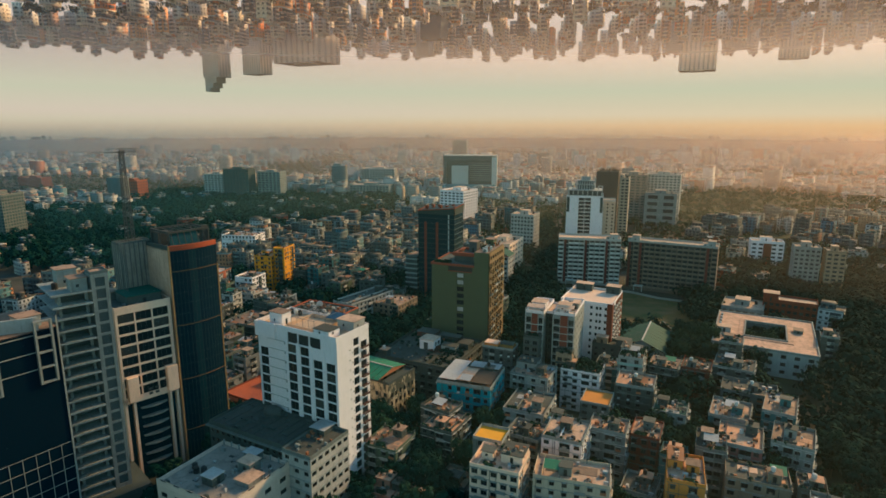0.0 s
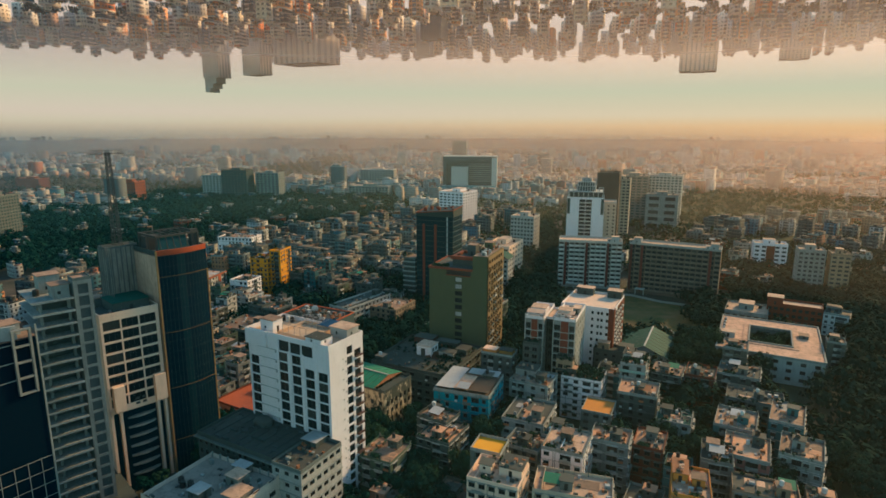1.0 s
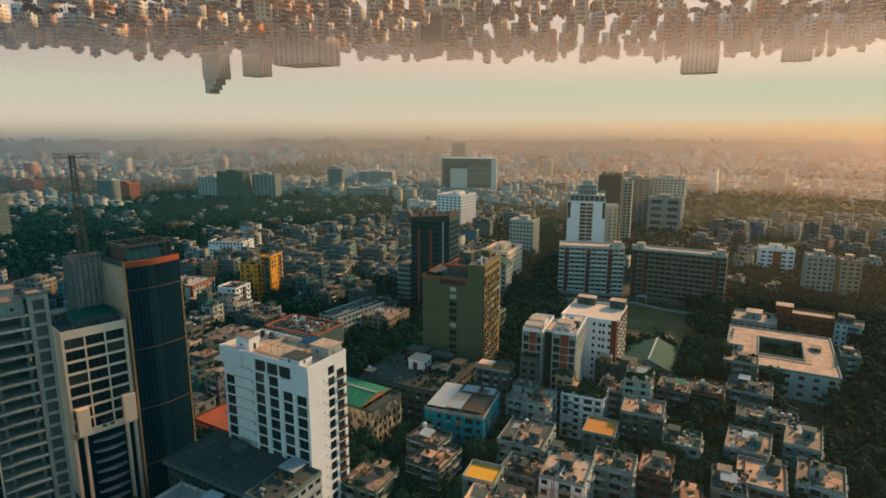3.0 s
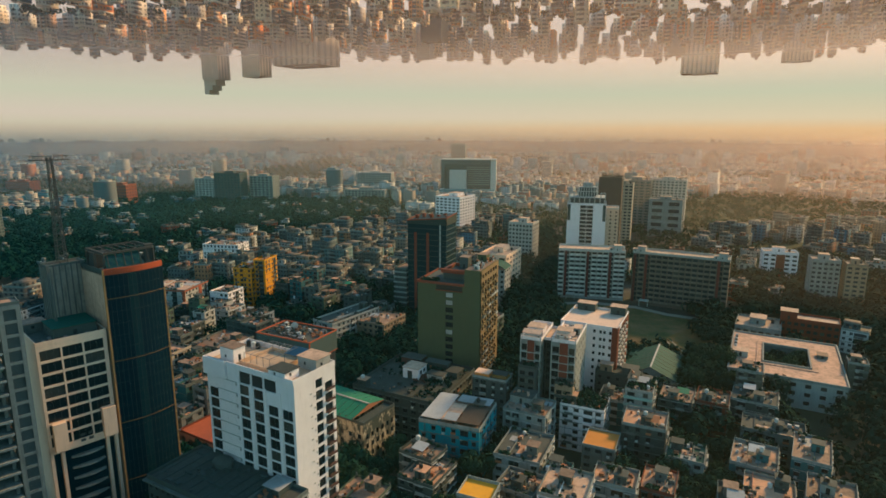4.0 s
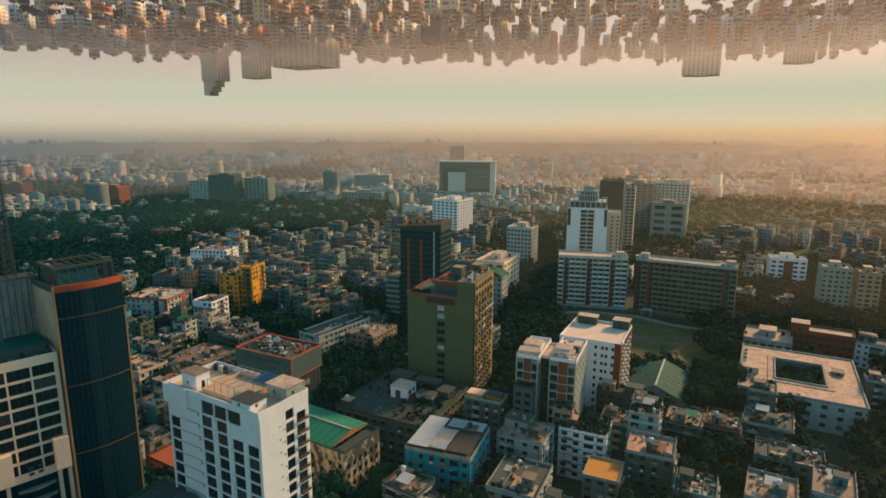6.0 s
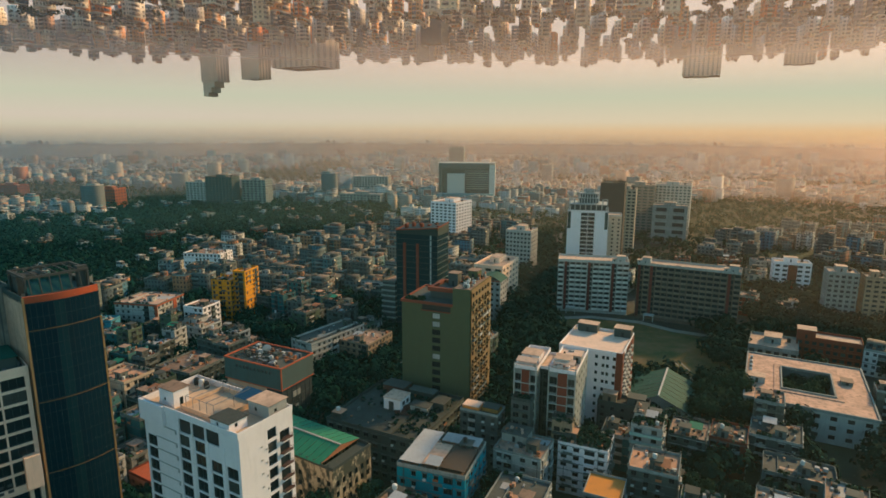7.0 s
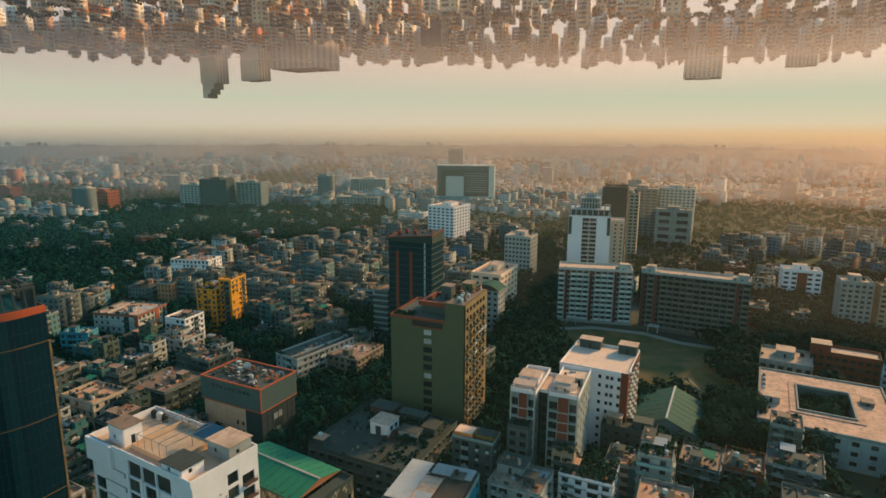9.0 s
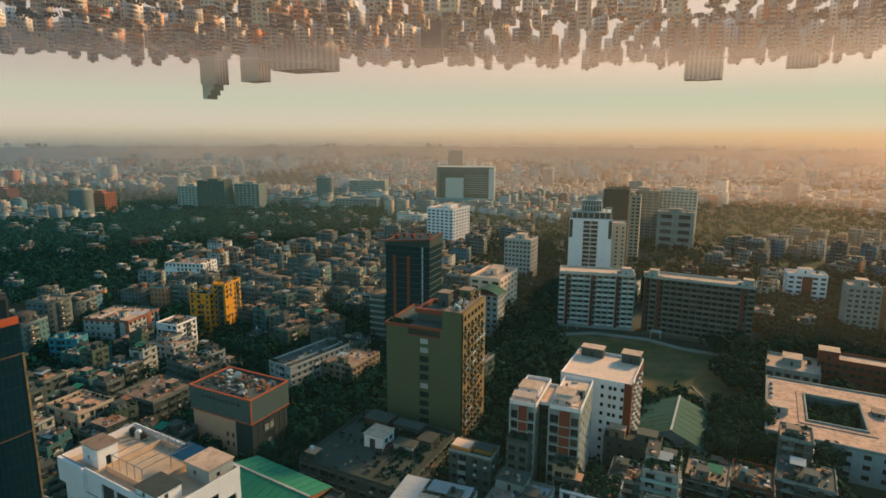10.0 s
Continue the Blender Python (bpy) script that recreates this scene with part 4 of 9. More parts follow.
        hooks.box(w2 - 0.1, w2 + 0.3, d2 + 0.25, d2 + 0.9, z, z + 0.5)
    part("bracket", hooks, STEEL, b.ob, "", "stuff")
    # the open crown with its tinted skylight
    r = Mesh()
    r.box(-w2, w2, -d2, d2, top - 1.4, top - 0.9)
    part("roof", r, ROOF_B, b.ob)
    pc = Mesh()
    pc.ring(-w2 - 0.05, w2 - 0.3, -d2 - 0.05, d2 + 0.05, top - 0.9, top + 0.45, 0.3)
    part("parapet", pc, CONC_DK, b.ob)
    cr = Mesh()
    cr.ring(-w2 + 1, w2 - 1.8, -d2 + 1.2, d2 - 1.0, top + 4.2, top + 4.8, 0.5)
    for x, y in ((-w2 + 1, -d2 + 1.2), (w2 - 2.3, -d2 + 1.2), (-w2 + 1, d2 - 1.5), (w2 - 2.3, d2 - 1.5), (-w2 + 1, 0), (0, -d2 + 1.2)):
        cr.box(x, x + 0.5, y, y + 0.5, top - 0.9, top + 4.2)
    cr.box(-w2 + 1, -w2 + 5, -d2 + 1.8, -d2 + 7, top - 0.9, top + 3.6)
    for k in range(6):
        y = -d2 + 2.2 + k * 2.2
        cr.bar((-w2 + 1.2, y, top + 4.5), (w2 - 2.0, y, top + 4.5), 0.12)
        cr.bar((w2 - 2.0, y, top + 4.5), (w2 - 0.5, y, top - 0.4), 0.1)
    cr.box(w2 - 4.0, w2 - 2.4, d2 - 3.4, d2 - 1.0, top - 0.9, top + 5.4)
    part("crown", cr, surface("brown_crown_render", (0.05, 0.05, 0.048), dirt=0.5), b.ob)
    sl = Mesh()
    sl.quad((w2 - 0.6, -d2 + 1.5, top - 0.2), (w2 - 0.6, d2 - 5.0, top - 0.2), (w2 - 3.0, d2 - 5.0, top + 4.2), (w2 - 3.0, -d2 + 1.5, top + 4.2))
    part("skylight", sl, GLASS_TEAL, b.ob, "sloping teal skylight")
    a = Block("service_tower", "bare ribbed concrete service tower beside the dark glass tower", "building", (-115.6, 176.4), 5.2, 10.0, 54)
    ht = 76.5
    shell(a, 0, ht, {"front": [(1.2, 2.0, 62, 64), (2.8, 3.6, 58, 60)]}, surface("drip_stained_concrete", (0.34, 0.31, 0.27), dirt=1.0))
    ribs = Mesh()
    for k in range(7):
        a.proud(ribs, "front", k * 1.4 + 0.1, k * 1.4 + 0.35, 0, ht + 0.4 * (k % 3), 0.25)
        a.proud(ribs, "right", k * 1.5 + 0.1, k * 1.5 + 0.35, 0, ht + 0.3 * (k % 2), 0.25)
    part("rib", ribs, CONC, a.ob, "", "stuff")
    roof_of(a, ht, ROOF_B, CONC, 0.4)
    mast = thing("lattice_mast", "slender steel lattice mast with a cross arm on a tower roof", "mast", a.x, a.y, ht, 54)
    lm_ = Mesh()
    H = 30.0
    for sx, sy in ((-1, -1), (1, -1), (1, 1), (-1, 1)):
        lm_.bar((sx * 1.1, sy * 1.1, 0), (sx * 0.5, sy * 0.5, H), 0.11)
    for k in range(18):
        z0, z1 = H * k / 18, H * (k + 1) / 18
        r0, r1 = 1.1 - 0.6 * k / 18, 1.1 - 0.6 * (k + 1) / 18
        c0, c1 = [(-r0, -r0), (r0, -r0), (r0, r0), (-r0, r0)], [(-r1, -r1), (r1, -r1), (r1, r1), (-r1, r1)]
        for i in range(4):
            lm_.bar((*c0[i], z0), (*c1[(i + 1) % 4], z1), 0.05)
            lm_.bar((*c1[i], z1), (*c1[(i + 1) % 4], z1), 0.05)
    part("lattice", lm_, FRAME_DK, mast)
    arm = Mesh()
    arm.bar((-5.0, 0, H - 0.6), (5.0, 0, H - 0.6), 0.14)
    arm.bar((-5.0, 0, H + 0.5), (5.0, 0, H + 0.5), 0.1)
    for k in range(10):
        arm.bar((-5.0 + k, 0, H - 0.6), (-4.5 + k, 0, H + 0.5), 0.06)
    part("cross_arm", arm, FRAME_DK, mast)


def unfinished_tower():
    b = Block("unfinished_tower", "unfinished concrete tower of bare open floors with a stair shaft", "building", (-112.9, 140.4), 18.0, 9.0, 47)
    x0, x1, y0, y1 = -b.w / 2, b.w / 2, -b.d / 2, b.d / 2
    top, fl = 69.5, 18
    fh = (top - 8.0) / fl
    slab = Mesh()
    slab.box(x0, x1 + 0.9, y0 - 0.6, y1, -0.26, 0)
    slab.box(x1 + 0.78, x1 + 0.9, y0 - 0.6, y1, 0, 0.28)
    me = slab.data("slab", surface("fresh_concrete", (0.34, 0.36, 0.345), dirt=0.6))
    for k in range(fl + 1):
        ob = part("slab", me, None, b.ob)
        ob.matrix_basis = pose(0, 0, 8.0 + fh * k)
    col = Mesh()
    col.box(-0.4, 0.4, -0.35, 0.35, 0, top)
    cme = col.data("column", CONC_LT)
    for x in (x0 + 1, x0 + 6.5, x0 + 12, x1 - 2.4):
        for y in (y0 + 1.6, y1 - 0.8):
            ob = part("column", cme, None, b.ob)
            ob.matrix_basis = pose(x, y, 0)
    # Dark box fills the open floors with painted shade.
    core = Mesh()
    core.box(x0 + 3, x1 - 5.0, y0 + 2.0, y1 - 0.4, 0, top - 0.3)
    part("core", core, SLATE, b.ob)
    st = Block("stair_shaft", "bare concrete stair shaft with a column of openings up its side", "building", (-106.6, 147.2), 5.5, 4.4, 47)
    hs = [(1.0, 3.5, 8.3 + fh * k + 0.25, 8.3 + fh * k + 2.95) for k in range(fl + 1)]
    shell(st, 0, top + 4.6, {"right": hs}, CONC_LT, reveal=0.4)
    # Slate sheet stands in for the dark inside the shaft openings.
    d = Mesh()
    st.panes(d, "right", hs, 0.4)
    part("stairwell", d, SLATE, st.ob)
    roof_of(st, top + 4.6, ROOF_A, CONC, 0.5)
    hut(b, x0 + 4, x0 + 9, y0 + 3, y0 + 8, top, top + 5.0, CONC_LT, ROOF_A)
    hut(b, x1 - 6, x1 - 1, y1 - 4.5, y1 - 0.5, top, top + 3.6, CONC_LT, ROOF_A, "left")
    base = Mesh()
    base.box(x0 - 2, x1 + 4, y0 - 3, y1 + 9, 0, 7.4)
    part("podium", base, CONC_DK, b.ob)
    tank_on(b, x1 - 8, y0 + 2, top, 0.8, 1.6)


def navy_tower():
    b = Block("navy_office_tower", "navy glass office tower with white framed bays and wavy white parapet", "building", (-121.3, 109.7), 24.0, 27.0, 58)
    top = 64.0
    x0, x1, y0, y1 = -b.w / 2, b.w / 2, -b.d / 2, b.d / 2
    m = Mesh()
    for f in FACES:
        b.face(m, f, 0, top, [])
    part("body", m, GLASS_NAVY, b.ob)
    grid = Mesh()
    for k in range(9):
        b.proud(grid, "right", 0, b.d, 3 + 3.6 * k - 0.06, 3 + 3.6 * k + 0.06, 0.12)
    for k in range(10):
        b.proud(grid, "right", k * b.d / 9 - 0.07, k * b.d / 9 + 0.07, 0, 32, 0.14)
    part("white_grid", grid, CONC_LT, b.ob, "white grid of bars over the lower floors", "stuff")
    fr = Mesh()
    for s in (21.4, 9.0, -0.2):
        s0, s1 = max(0, s), s + 4.2
        hs = []
        b.proud(fr, "right", s0, s0 + 0.5, top - 14.0, top + 2.6, 0.8)
        b.proud(fr, "right", s1 - 0.5, s1, top - 14.0, top + 2.6, 0.8)
        for k in range(5):
            b.proud(fr, "right", s0 + 0.5, s1 - 0.5, top - 14.0 + 4.03 * k, top - 14.0 + 4.03 * k + 0.45, 0.76)
    part("bay_frame", fr, CONC_LT, b.ob)
    ln = Mesh()
    for k in range(2, 5):
        b.proud(ln, "right", 13.2, 21.4, top - 19 + 4.5 * k, top - 18.8 + 4.5 * k, 0.15)
    b.proud(ln, "right", b.d - 0.35, b.d, 0, top + 3.0, 0.3)
    part("trim_line", ln, CONC_LT, b.ob, "", "stuff")
    rf = Mesh()
    rf.box(x0, x1, y0, y1, top - 0.3, top, 0)
    part("roof", rf, ROOF_A, b.ob)
    pp = Mesh()
    n = 16
    for i in range(n):
        t0, t1 = i / n, (i + 1) / n
        o = lambda t: -2.2 + 1.6 * math.cos(2 * math.pi * t)
        p, q = (x1 + o(t0), y0 + 6 + 17 * t0), (x1 + o(t1), y0 + 6 + 17 * t1)
        pp.quad((*p, top), (*q, top), (*q, top + 3.4), (*p, top + 3.4))
        pp.quad((q[0] - 0.7, q[1], top), (p[0] - 0.7, p[1], top), (p[0] - 0.7, p[1], top + 3.4), (q[0] - 0.7, q[1], top + 3.4))
        pp.quad((*p, top + 3.4), (*q, top + 3.4), (q[0] - 0.7, q[1], top + 3.4), (p[0] - 0.7, p[1], top + 3.4))
    part("curved_parapet", pp, WHITE_OLD, b.ob, "wavy white roof parapet")
    hut(b, x0 + 8, x0 + 16, y0 + 8, y0 + 17, top, top + 6.5, WHITE_OLD, ROOF_PALE)
    hut(b, x1 - 9, x1 - 4, y1 - 7, y1 - 2, top, top + 3.0, CONC_LT, ROOF_A)


def red_yard():
    b = Block("red_roofed_hall", "low hall with a bright orange-red flat roof beside the street", "building", (-82.0, 200.0), 20.0, 26.0, 62)
    rt = grid_holes(b.d, 6, 1.8, 1, 2, 3.6, 1.6, 1.0)
    wall = shell(b, 0, 9.0, {"right": rt, "front": grid_holes(b.w, 5, 1.8, 1, 2, 3.6, 1.6, 1.0)}, surface("salmon_render", (0.40, 0.19, 0.13), dirt=0.5))
    b.windows("right", rt, wall)
    roof_of(b, 9.0, surface("orange_red_roof_paint", (0.36, 0.085, 0.04), dirt=0.35, streaks=False, fine=0.6), BRICK, 0.6)
    hut(b, -2, 4, 4, 10, 9.0, 12.5, ORANGE, surface("orange_red_roof_paint", (0.55, 0.12, 0.045)))
    tank_on(b, 6, 2, 9.0, 0.8, 1.6)
    c = Block("green_roofed_shed", "long shed with a pale green tin roof", "shed", (-70.0, 226.0), 22.0, 9.0, 62)
    shell(c, 0, 11.0, {}, CONC_LT)
    g = Mesh()
    g.quad((-11.4, -5, 11), (11.4, -5, 11), (11.4, 0, 13), (-11.4, 0, 13))
    g.quad((11.4, 5, 11), (-11.4, 5, 11), (-11.4, 0, 13), (11.4, 0, 13))
    g.tri((11, -4.5, 11), (11, 4.5, 11), (11, 0, 12.9), 0)
    part("roof", g, GREEN_HALL, c.ob)


white_hotel()
podium()
near_roof()
cream_tower()
dark_tower()
unfinished_tower()
navy_tower()
red_yard()


# ---------------------------------------------------------------- the middle blocks
def olive_block():
    b = Block("olive_block", "olive painted block with one window column and ragged ochre balcony side", "building", (7.6, 258.5), 28.5, 24.0, 70.5)
    z, tall = 50.3, 57.0
    x0, x1, y0, y1 = -b.w / 2, b.w / 2, -b.d / 2, b.d / 2
    fr = [(12.9, 16.4, z - 39.2 + 3.3 * k, z - 37.0 + 3.3 * k) for k in range(11)]
    gap = [(8.6, 20.6, z - 3.0, z - 0.9)]
    wall = shell(b, 0, z, {"front": fr + gap}, OLIVE, reveal=0.3)
    b.windows("front", fr, wall, 3, 0.2, FRAME_DK)
    lg = Mesh()
    b.panes(lg, "front", gap, 0.29)
    part("loggia_back", lg, GLASS, wall, "dark glazed loggia under the roof edge")
    sill = Mesh()
    b.proud(sill, "front", 8.4, 20.6, z - 3.35, z - 3.0, 0.35)
    part("loggia_sill", sill, RUST, b.ob, "rust-red sill")
    for k in (10, 9, 5):
        sh = Mesh()
        s0, s1, za, zb = fr[k]
        b.proud(sh, "front", s0 + 0.3, s1 - 0.2, za + 0.2, zb - 0.1, 0.06, -0.02)
        part("shutter", sh, WHITE_OLD, wall, "pale closed shutter")
    # raised end with the corner shaft
    bx = (x1 - 7.0, x1, y0, y1)
    m = Mesh()
    for f in FACES:
        b.face(m, f, z, tall, [], 0.2, bx)
    part("raised_end", m, OLIVE, b.ob)
    rf = Mesh()
    rf.box(x1 - 6.9, x1 - 0.1, y0 + 0.1, y1 - 0.1, tall - 0.3, tall, 0)
    part("upper_roof", rf, ROOF_A, b.ob)
    # The balcony side is lighter and more ochre than the front.
    side = Mesh()
    bays = [(1.0, 3.2), (4.4, 6.8), (8.0, 10.4), (11.6, 14.0), (15.2, 17.6), (18.6, 21.0)]
    skin = [(s0, s1, 3.0 + 3.3 * k + 0.9, 3.0 + 3.3 * k + 2.7) for k in range(17) for s0, s1 in bays if 3.0 + 3.3 * k + 2.7 < tall - 0.5]
    bx2 = (x1 - 1, x1 + 0.5, y0 + 0.4, y1)
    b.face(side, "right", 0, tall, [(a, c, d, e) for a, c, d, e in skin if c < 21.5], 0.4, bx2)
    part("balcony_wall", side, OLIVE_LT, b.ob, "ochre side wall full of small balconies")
    b.windows("right", [(a, c, d, e) for a, c, d, e in skin if c < 21.5], b.ob, 1, 0.36, FRAME_DK, None, bx2)
    bal = Mesh()
    bal.box(0, 0.9, -1.3, 1.3, -0.12, 0.02)
    bal.box(0.84, 0.9, -1.3, 1.3, 0, 0.9)
    bal.box(0, 0.84, -1.3, -1.24, 0, 0.9)
    bal.box(0, 0.84, 1.24, 1.3, 0, 0.9)
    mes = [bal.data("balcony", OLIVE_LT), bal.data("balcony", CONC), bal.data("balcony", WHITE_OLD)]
    rng = random.Random(4)
    for k in range(15):
        for s0, s1 in bays:
            if rng.random() < 0.62:
                ob = part("balcony", mes[rng.choice((0, 0, 1, 2))], None, b.ob)
                ob.matrix_basis = pose(x1 + 0.5, y0 + 0.4 + (s0 + s1) / 2, 3.0 + 3.3 * k + 0.5) @ Matrix.Diagonal((1, (s1 - s0 + 0.3) / 2.6, 1, 1))
    r = Mesh()
    r.box(x0 + 0.1, x1 - 7.0, y0 + 0.1, y1 - 0.1, z - 0.6, z - 0.3)
    part("roof", r, ROOF_B, b.ob)
    p = Mesh()
    p.ring(x0 - 0.35, x1 - 7.0, y0 - 0.35, y1 + 0.05, z - 0.7, z + 0.35, 0.5)
    part("coping", p, RUST, b.ob, "rust-red roof coping")
    # rust beams of the open pergola and planting
    pg = Mesh()
    pg.box(x0 + 8.4, x1 - 7.0, y0 + 6.0, y0 + 7.4, z + 3.0, z + 4.6)
    pg.box(x0 + 8.4, x0 + 9.8, y0 + 7.4, y1 - 3.0, z + 3.0, z + 4.2)
    pg.box(x0 + 8.4, x1 - 7.0, y1 - 3.4, y1 - 2.4, z + 3.0, z + 4.2)
    part("roof_beam", pg, RUST, b.ob)
    back = Mesh()
    back.box(x0 + 8.6, x1 - 7.9, y0 + 8.2, y1 - 3.4, z - 0.3, z + 2.8)
    part("penthouse", back, SLATE, b.ob)
    hut(b, x1 - 7.0, x1 - 3.0, y1 - 7, y1 - 2, tall, tall + 3.2, OLIVE, ROOF_A)
    hut(b, x0 + 13, x0 + 17, y1 - 7, y1 - 2.5, z + 2.8, z + 8.0, SLATE, ROOF_A)
    for k in range(6):
        tank_on(b, x1 - 2.0 - (k % 2) * 1.8, y0 + 3 + k * 1.7, tall, 0.65, 1.3, k % 3 != 2)
    rng2 = random.Random(19)
    gdn = Mesh()
    clumps(gdn, rng2, [(rng2.uniform(x0 + 0.6, x0 + 8.0), rng2.uniform(y0 + 0.6, y0 + 5.0), z + 0.3, rng2.uniform(0.6, 1.1)) for k in range(22)] + [(rng2.uniform(x1 - 6.5, x1 - 0.5), rng2.uniform(y0 + 8, y1 - 1), tall + 0.4, 0.8) for k in range(8)], 16, 0.4)
    part("roof_planting", gdn, LEAF, b.ob, "planted roof edge", "stuff")
    cl2 = Mesh()
    for k in range(26):
        xx, yy = rng2.uniform(x1 - 6.6, x1 - 1.2), rng2.uniform(y0 + 0.6, y1 - 1.4)
        cl2.box(xx, xx + rng2.uniform(0.3, 1.2), yy, yy + rng2.uniform(0.3, 1.4), tall, tall + rng2.uniform(0.3, 1.9), k % 3)
    part("roof_clutter", cl2, [WHITE_OLD, RUSTY_TIN, CONC], b.ob, "sheds and boxes on the raised roof", "stuff")
    ac = Mesh()
    for k in range(10):
        s = 1.6 + 3.1 * k
        if s < 27:
            b.proud(ac, "front", s, s + 0.5, 0, 13.5 + 2.2 * math.sin(k * 2.1), 0.12)
    part("pipe", ac, CONC_DK, b.ob, "", "stuff")


def rust_tower():
    b = Block("rust_striped_tower", "dark glass tower with two rust-red vertical bands and a slanted crown", "building", (-11.0, 364.0), 25.0, 17.0, 71)
    z = 61.6
    x0, x1, y0, y1 = -b.w / 2, b.w / 2, -b.d / 2, b.d / 2
    m = Mesh()
    for f in FACES:
        b.face(m, f, 0, z - 3, [])
    part("body", m, GLASS_MID, b.ob)
    st = Mesh()
    for s in (4.4, 12.4):
        b.proud(st, "front", s, s + 1.6, 0, z - 8, 0.35)
    part("rust_band", st, RUST, b.ob, "rust-red vertical band")
    fl = Mesh()
    for k in range(17):
        zz = 3 + 3.3 * k
        b.proud(fl, "front", 0, b.w, zz, zz + 0.3, 0.12)
        b.proud(fl, "right", 0, b.d, zz, zz + 0.35, 0.4)
    part("floor_edge", fl, CONC_DK, b.ob, "", "stuff")
    pn = Mesh()
    for k in range(17):
        b.proud(pn, "front", b.w - 4.2, b.w - 3.4, 3 + 3.3 * k + 0.3, 3 + 3.3 * k + 3.0, 0.3)
    part("white_panel", pn, WHITE_OLD, b.ob, "", "stuff")
    cr = Mesh()
    cr.quad((x0, y0 - 0.3, z - 3), (x1, y0 - 0.3, z - 3), (x1, y0 - 0.3, z + 1.2), (x0, y0 - 0.3, z - 1.2))
    cr.quad((x1 + 0.3, y0, z - 3), (x1 + 0.3, y1, z - 3), (x1 + 0.3, y1, z + 2.4), (x1 + 0.3, y0, z + 1.2))
    cr.quad((x0, y0 - 0.3, z - 1.2), (x1, y0 - 0.3, z + 1.2), (x1, y1, z + 2.4), (x0, y1, z))
    cr.quad((x1, y1, z - 3), (x0, y1, z - 3), (x0, y1, z), (x1, y1, z + 2.4))
    cr.quad((x0, y1, z - 3), (x0, y0 - 0.3, z - 3), (x0, y0 - 0.3, z - 1.2), (x0, y1, z))
    part("crown", cr, surface("dark_green_cladding", (0.03, 0.05, 0.045), rough=0.6, dirt=0.3), b.ob)
    ed = Mesh()
    for a, c in (((x0, y0 - 0.4, z - 1.0), (x1 + 0.3, y0 - 0.4, z + 1.4)), ((x1 + 0.3, y0 - 0.4, z + 1.4), (x1 + 0.3, y1, z + 2.6)), ((x0, y0 - 0.4, z - 1.0), (x0, y1, z + 0.2))):
        ed.bar(a, c, 0.3)
    part("crown_edge", ed, RUST, b.ob)
    cl = Mesh()
    for k in range(7):
        cl.box(x0 + 3 + 3.2 * k, x0 + 4.6 + 3.2 * k, y0 + 5 + (k % 3) * 3, y0 + 7 + (k % 3) * 3, z - 1, z + 1.8 + (k % 2) * 0.6)
    part("plant", cl, BRICK, b.ob, "", "stuff")
    w = Block("rust_striped_wing", "lower wing with pale ribbed balconies beside the rust striped tower", "building", (-35.6, 371.8), 8.0, 16.0, 71)
    shell(w, 0, 30, {}, CONC_DK)
    rb = Mesh()
    for k in range(9):
        rb.ring(-4.6, 4.2, -8.6, 8.2, 2 + 3.2 * k, 2.9 + 3.2 * k, 0.6)
    part("balcony_band", rb, CONC_LT, w.ob, "", "stuff")
    roof_of(w, 30, ROOF_A, CONC, 0.8)


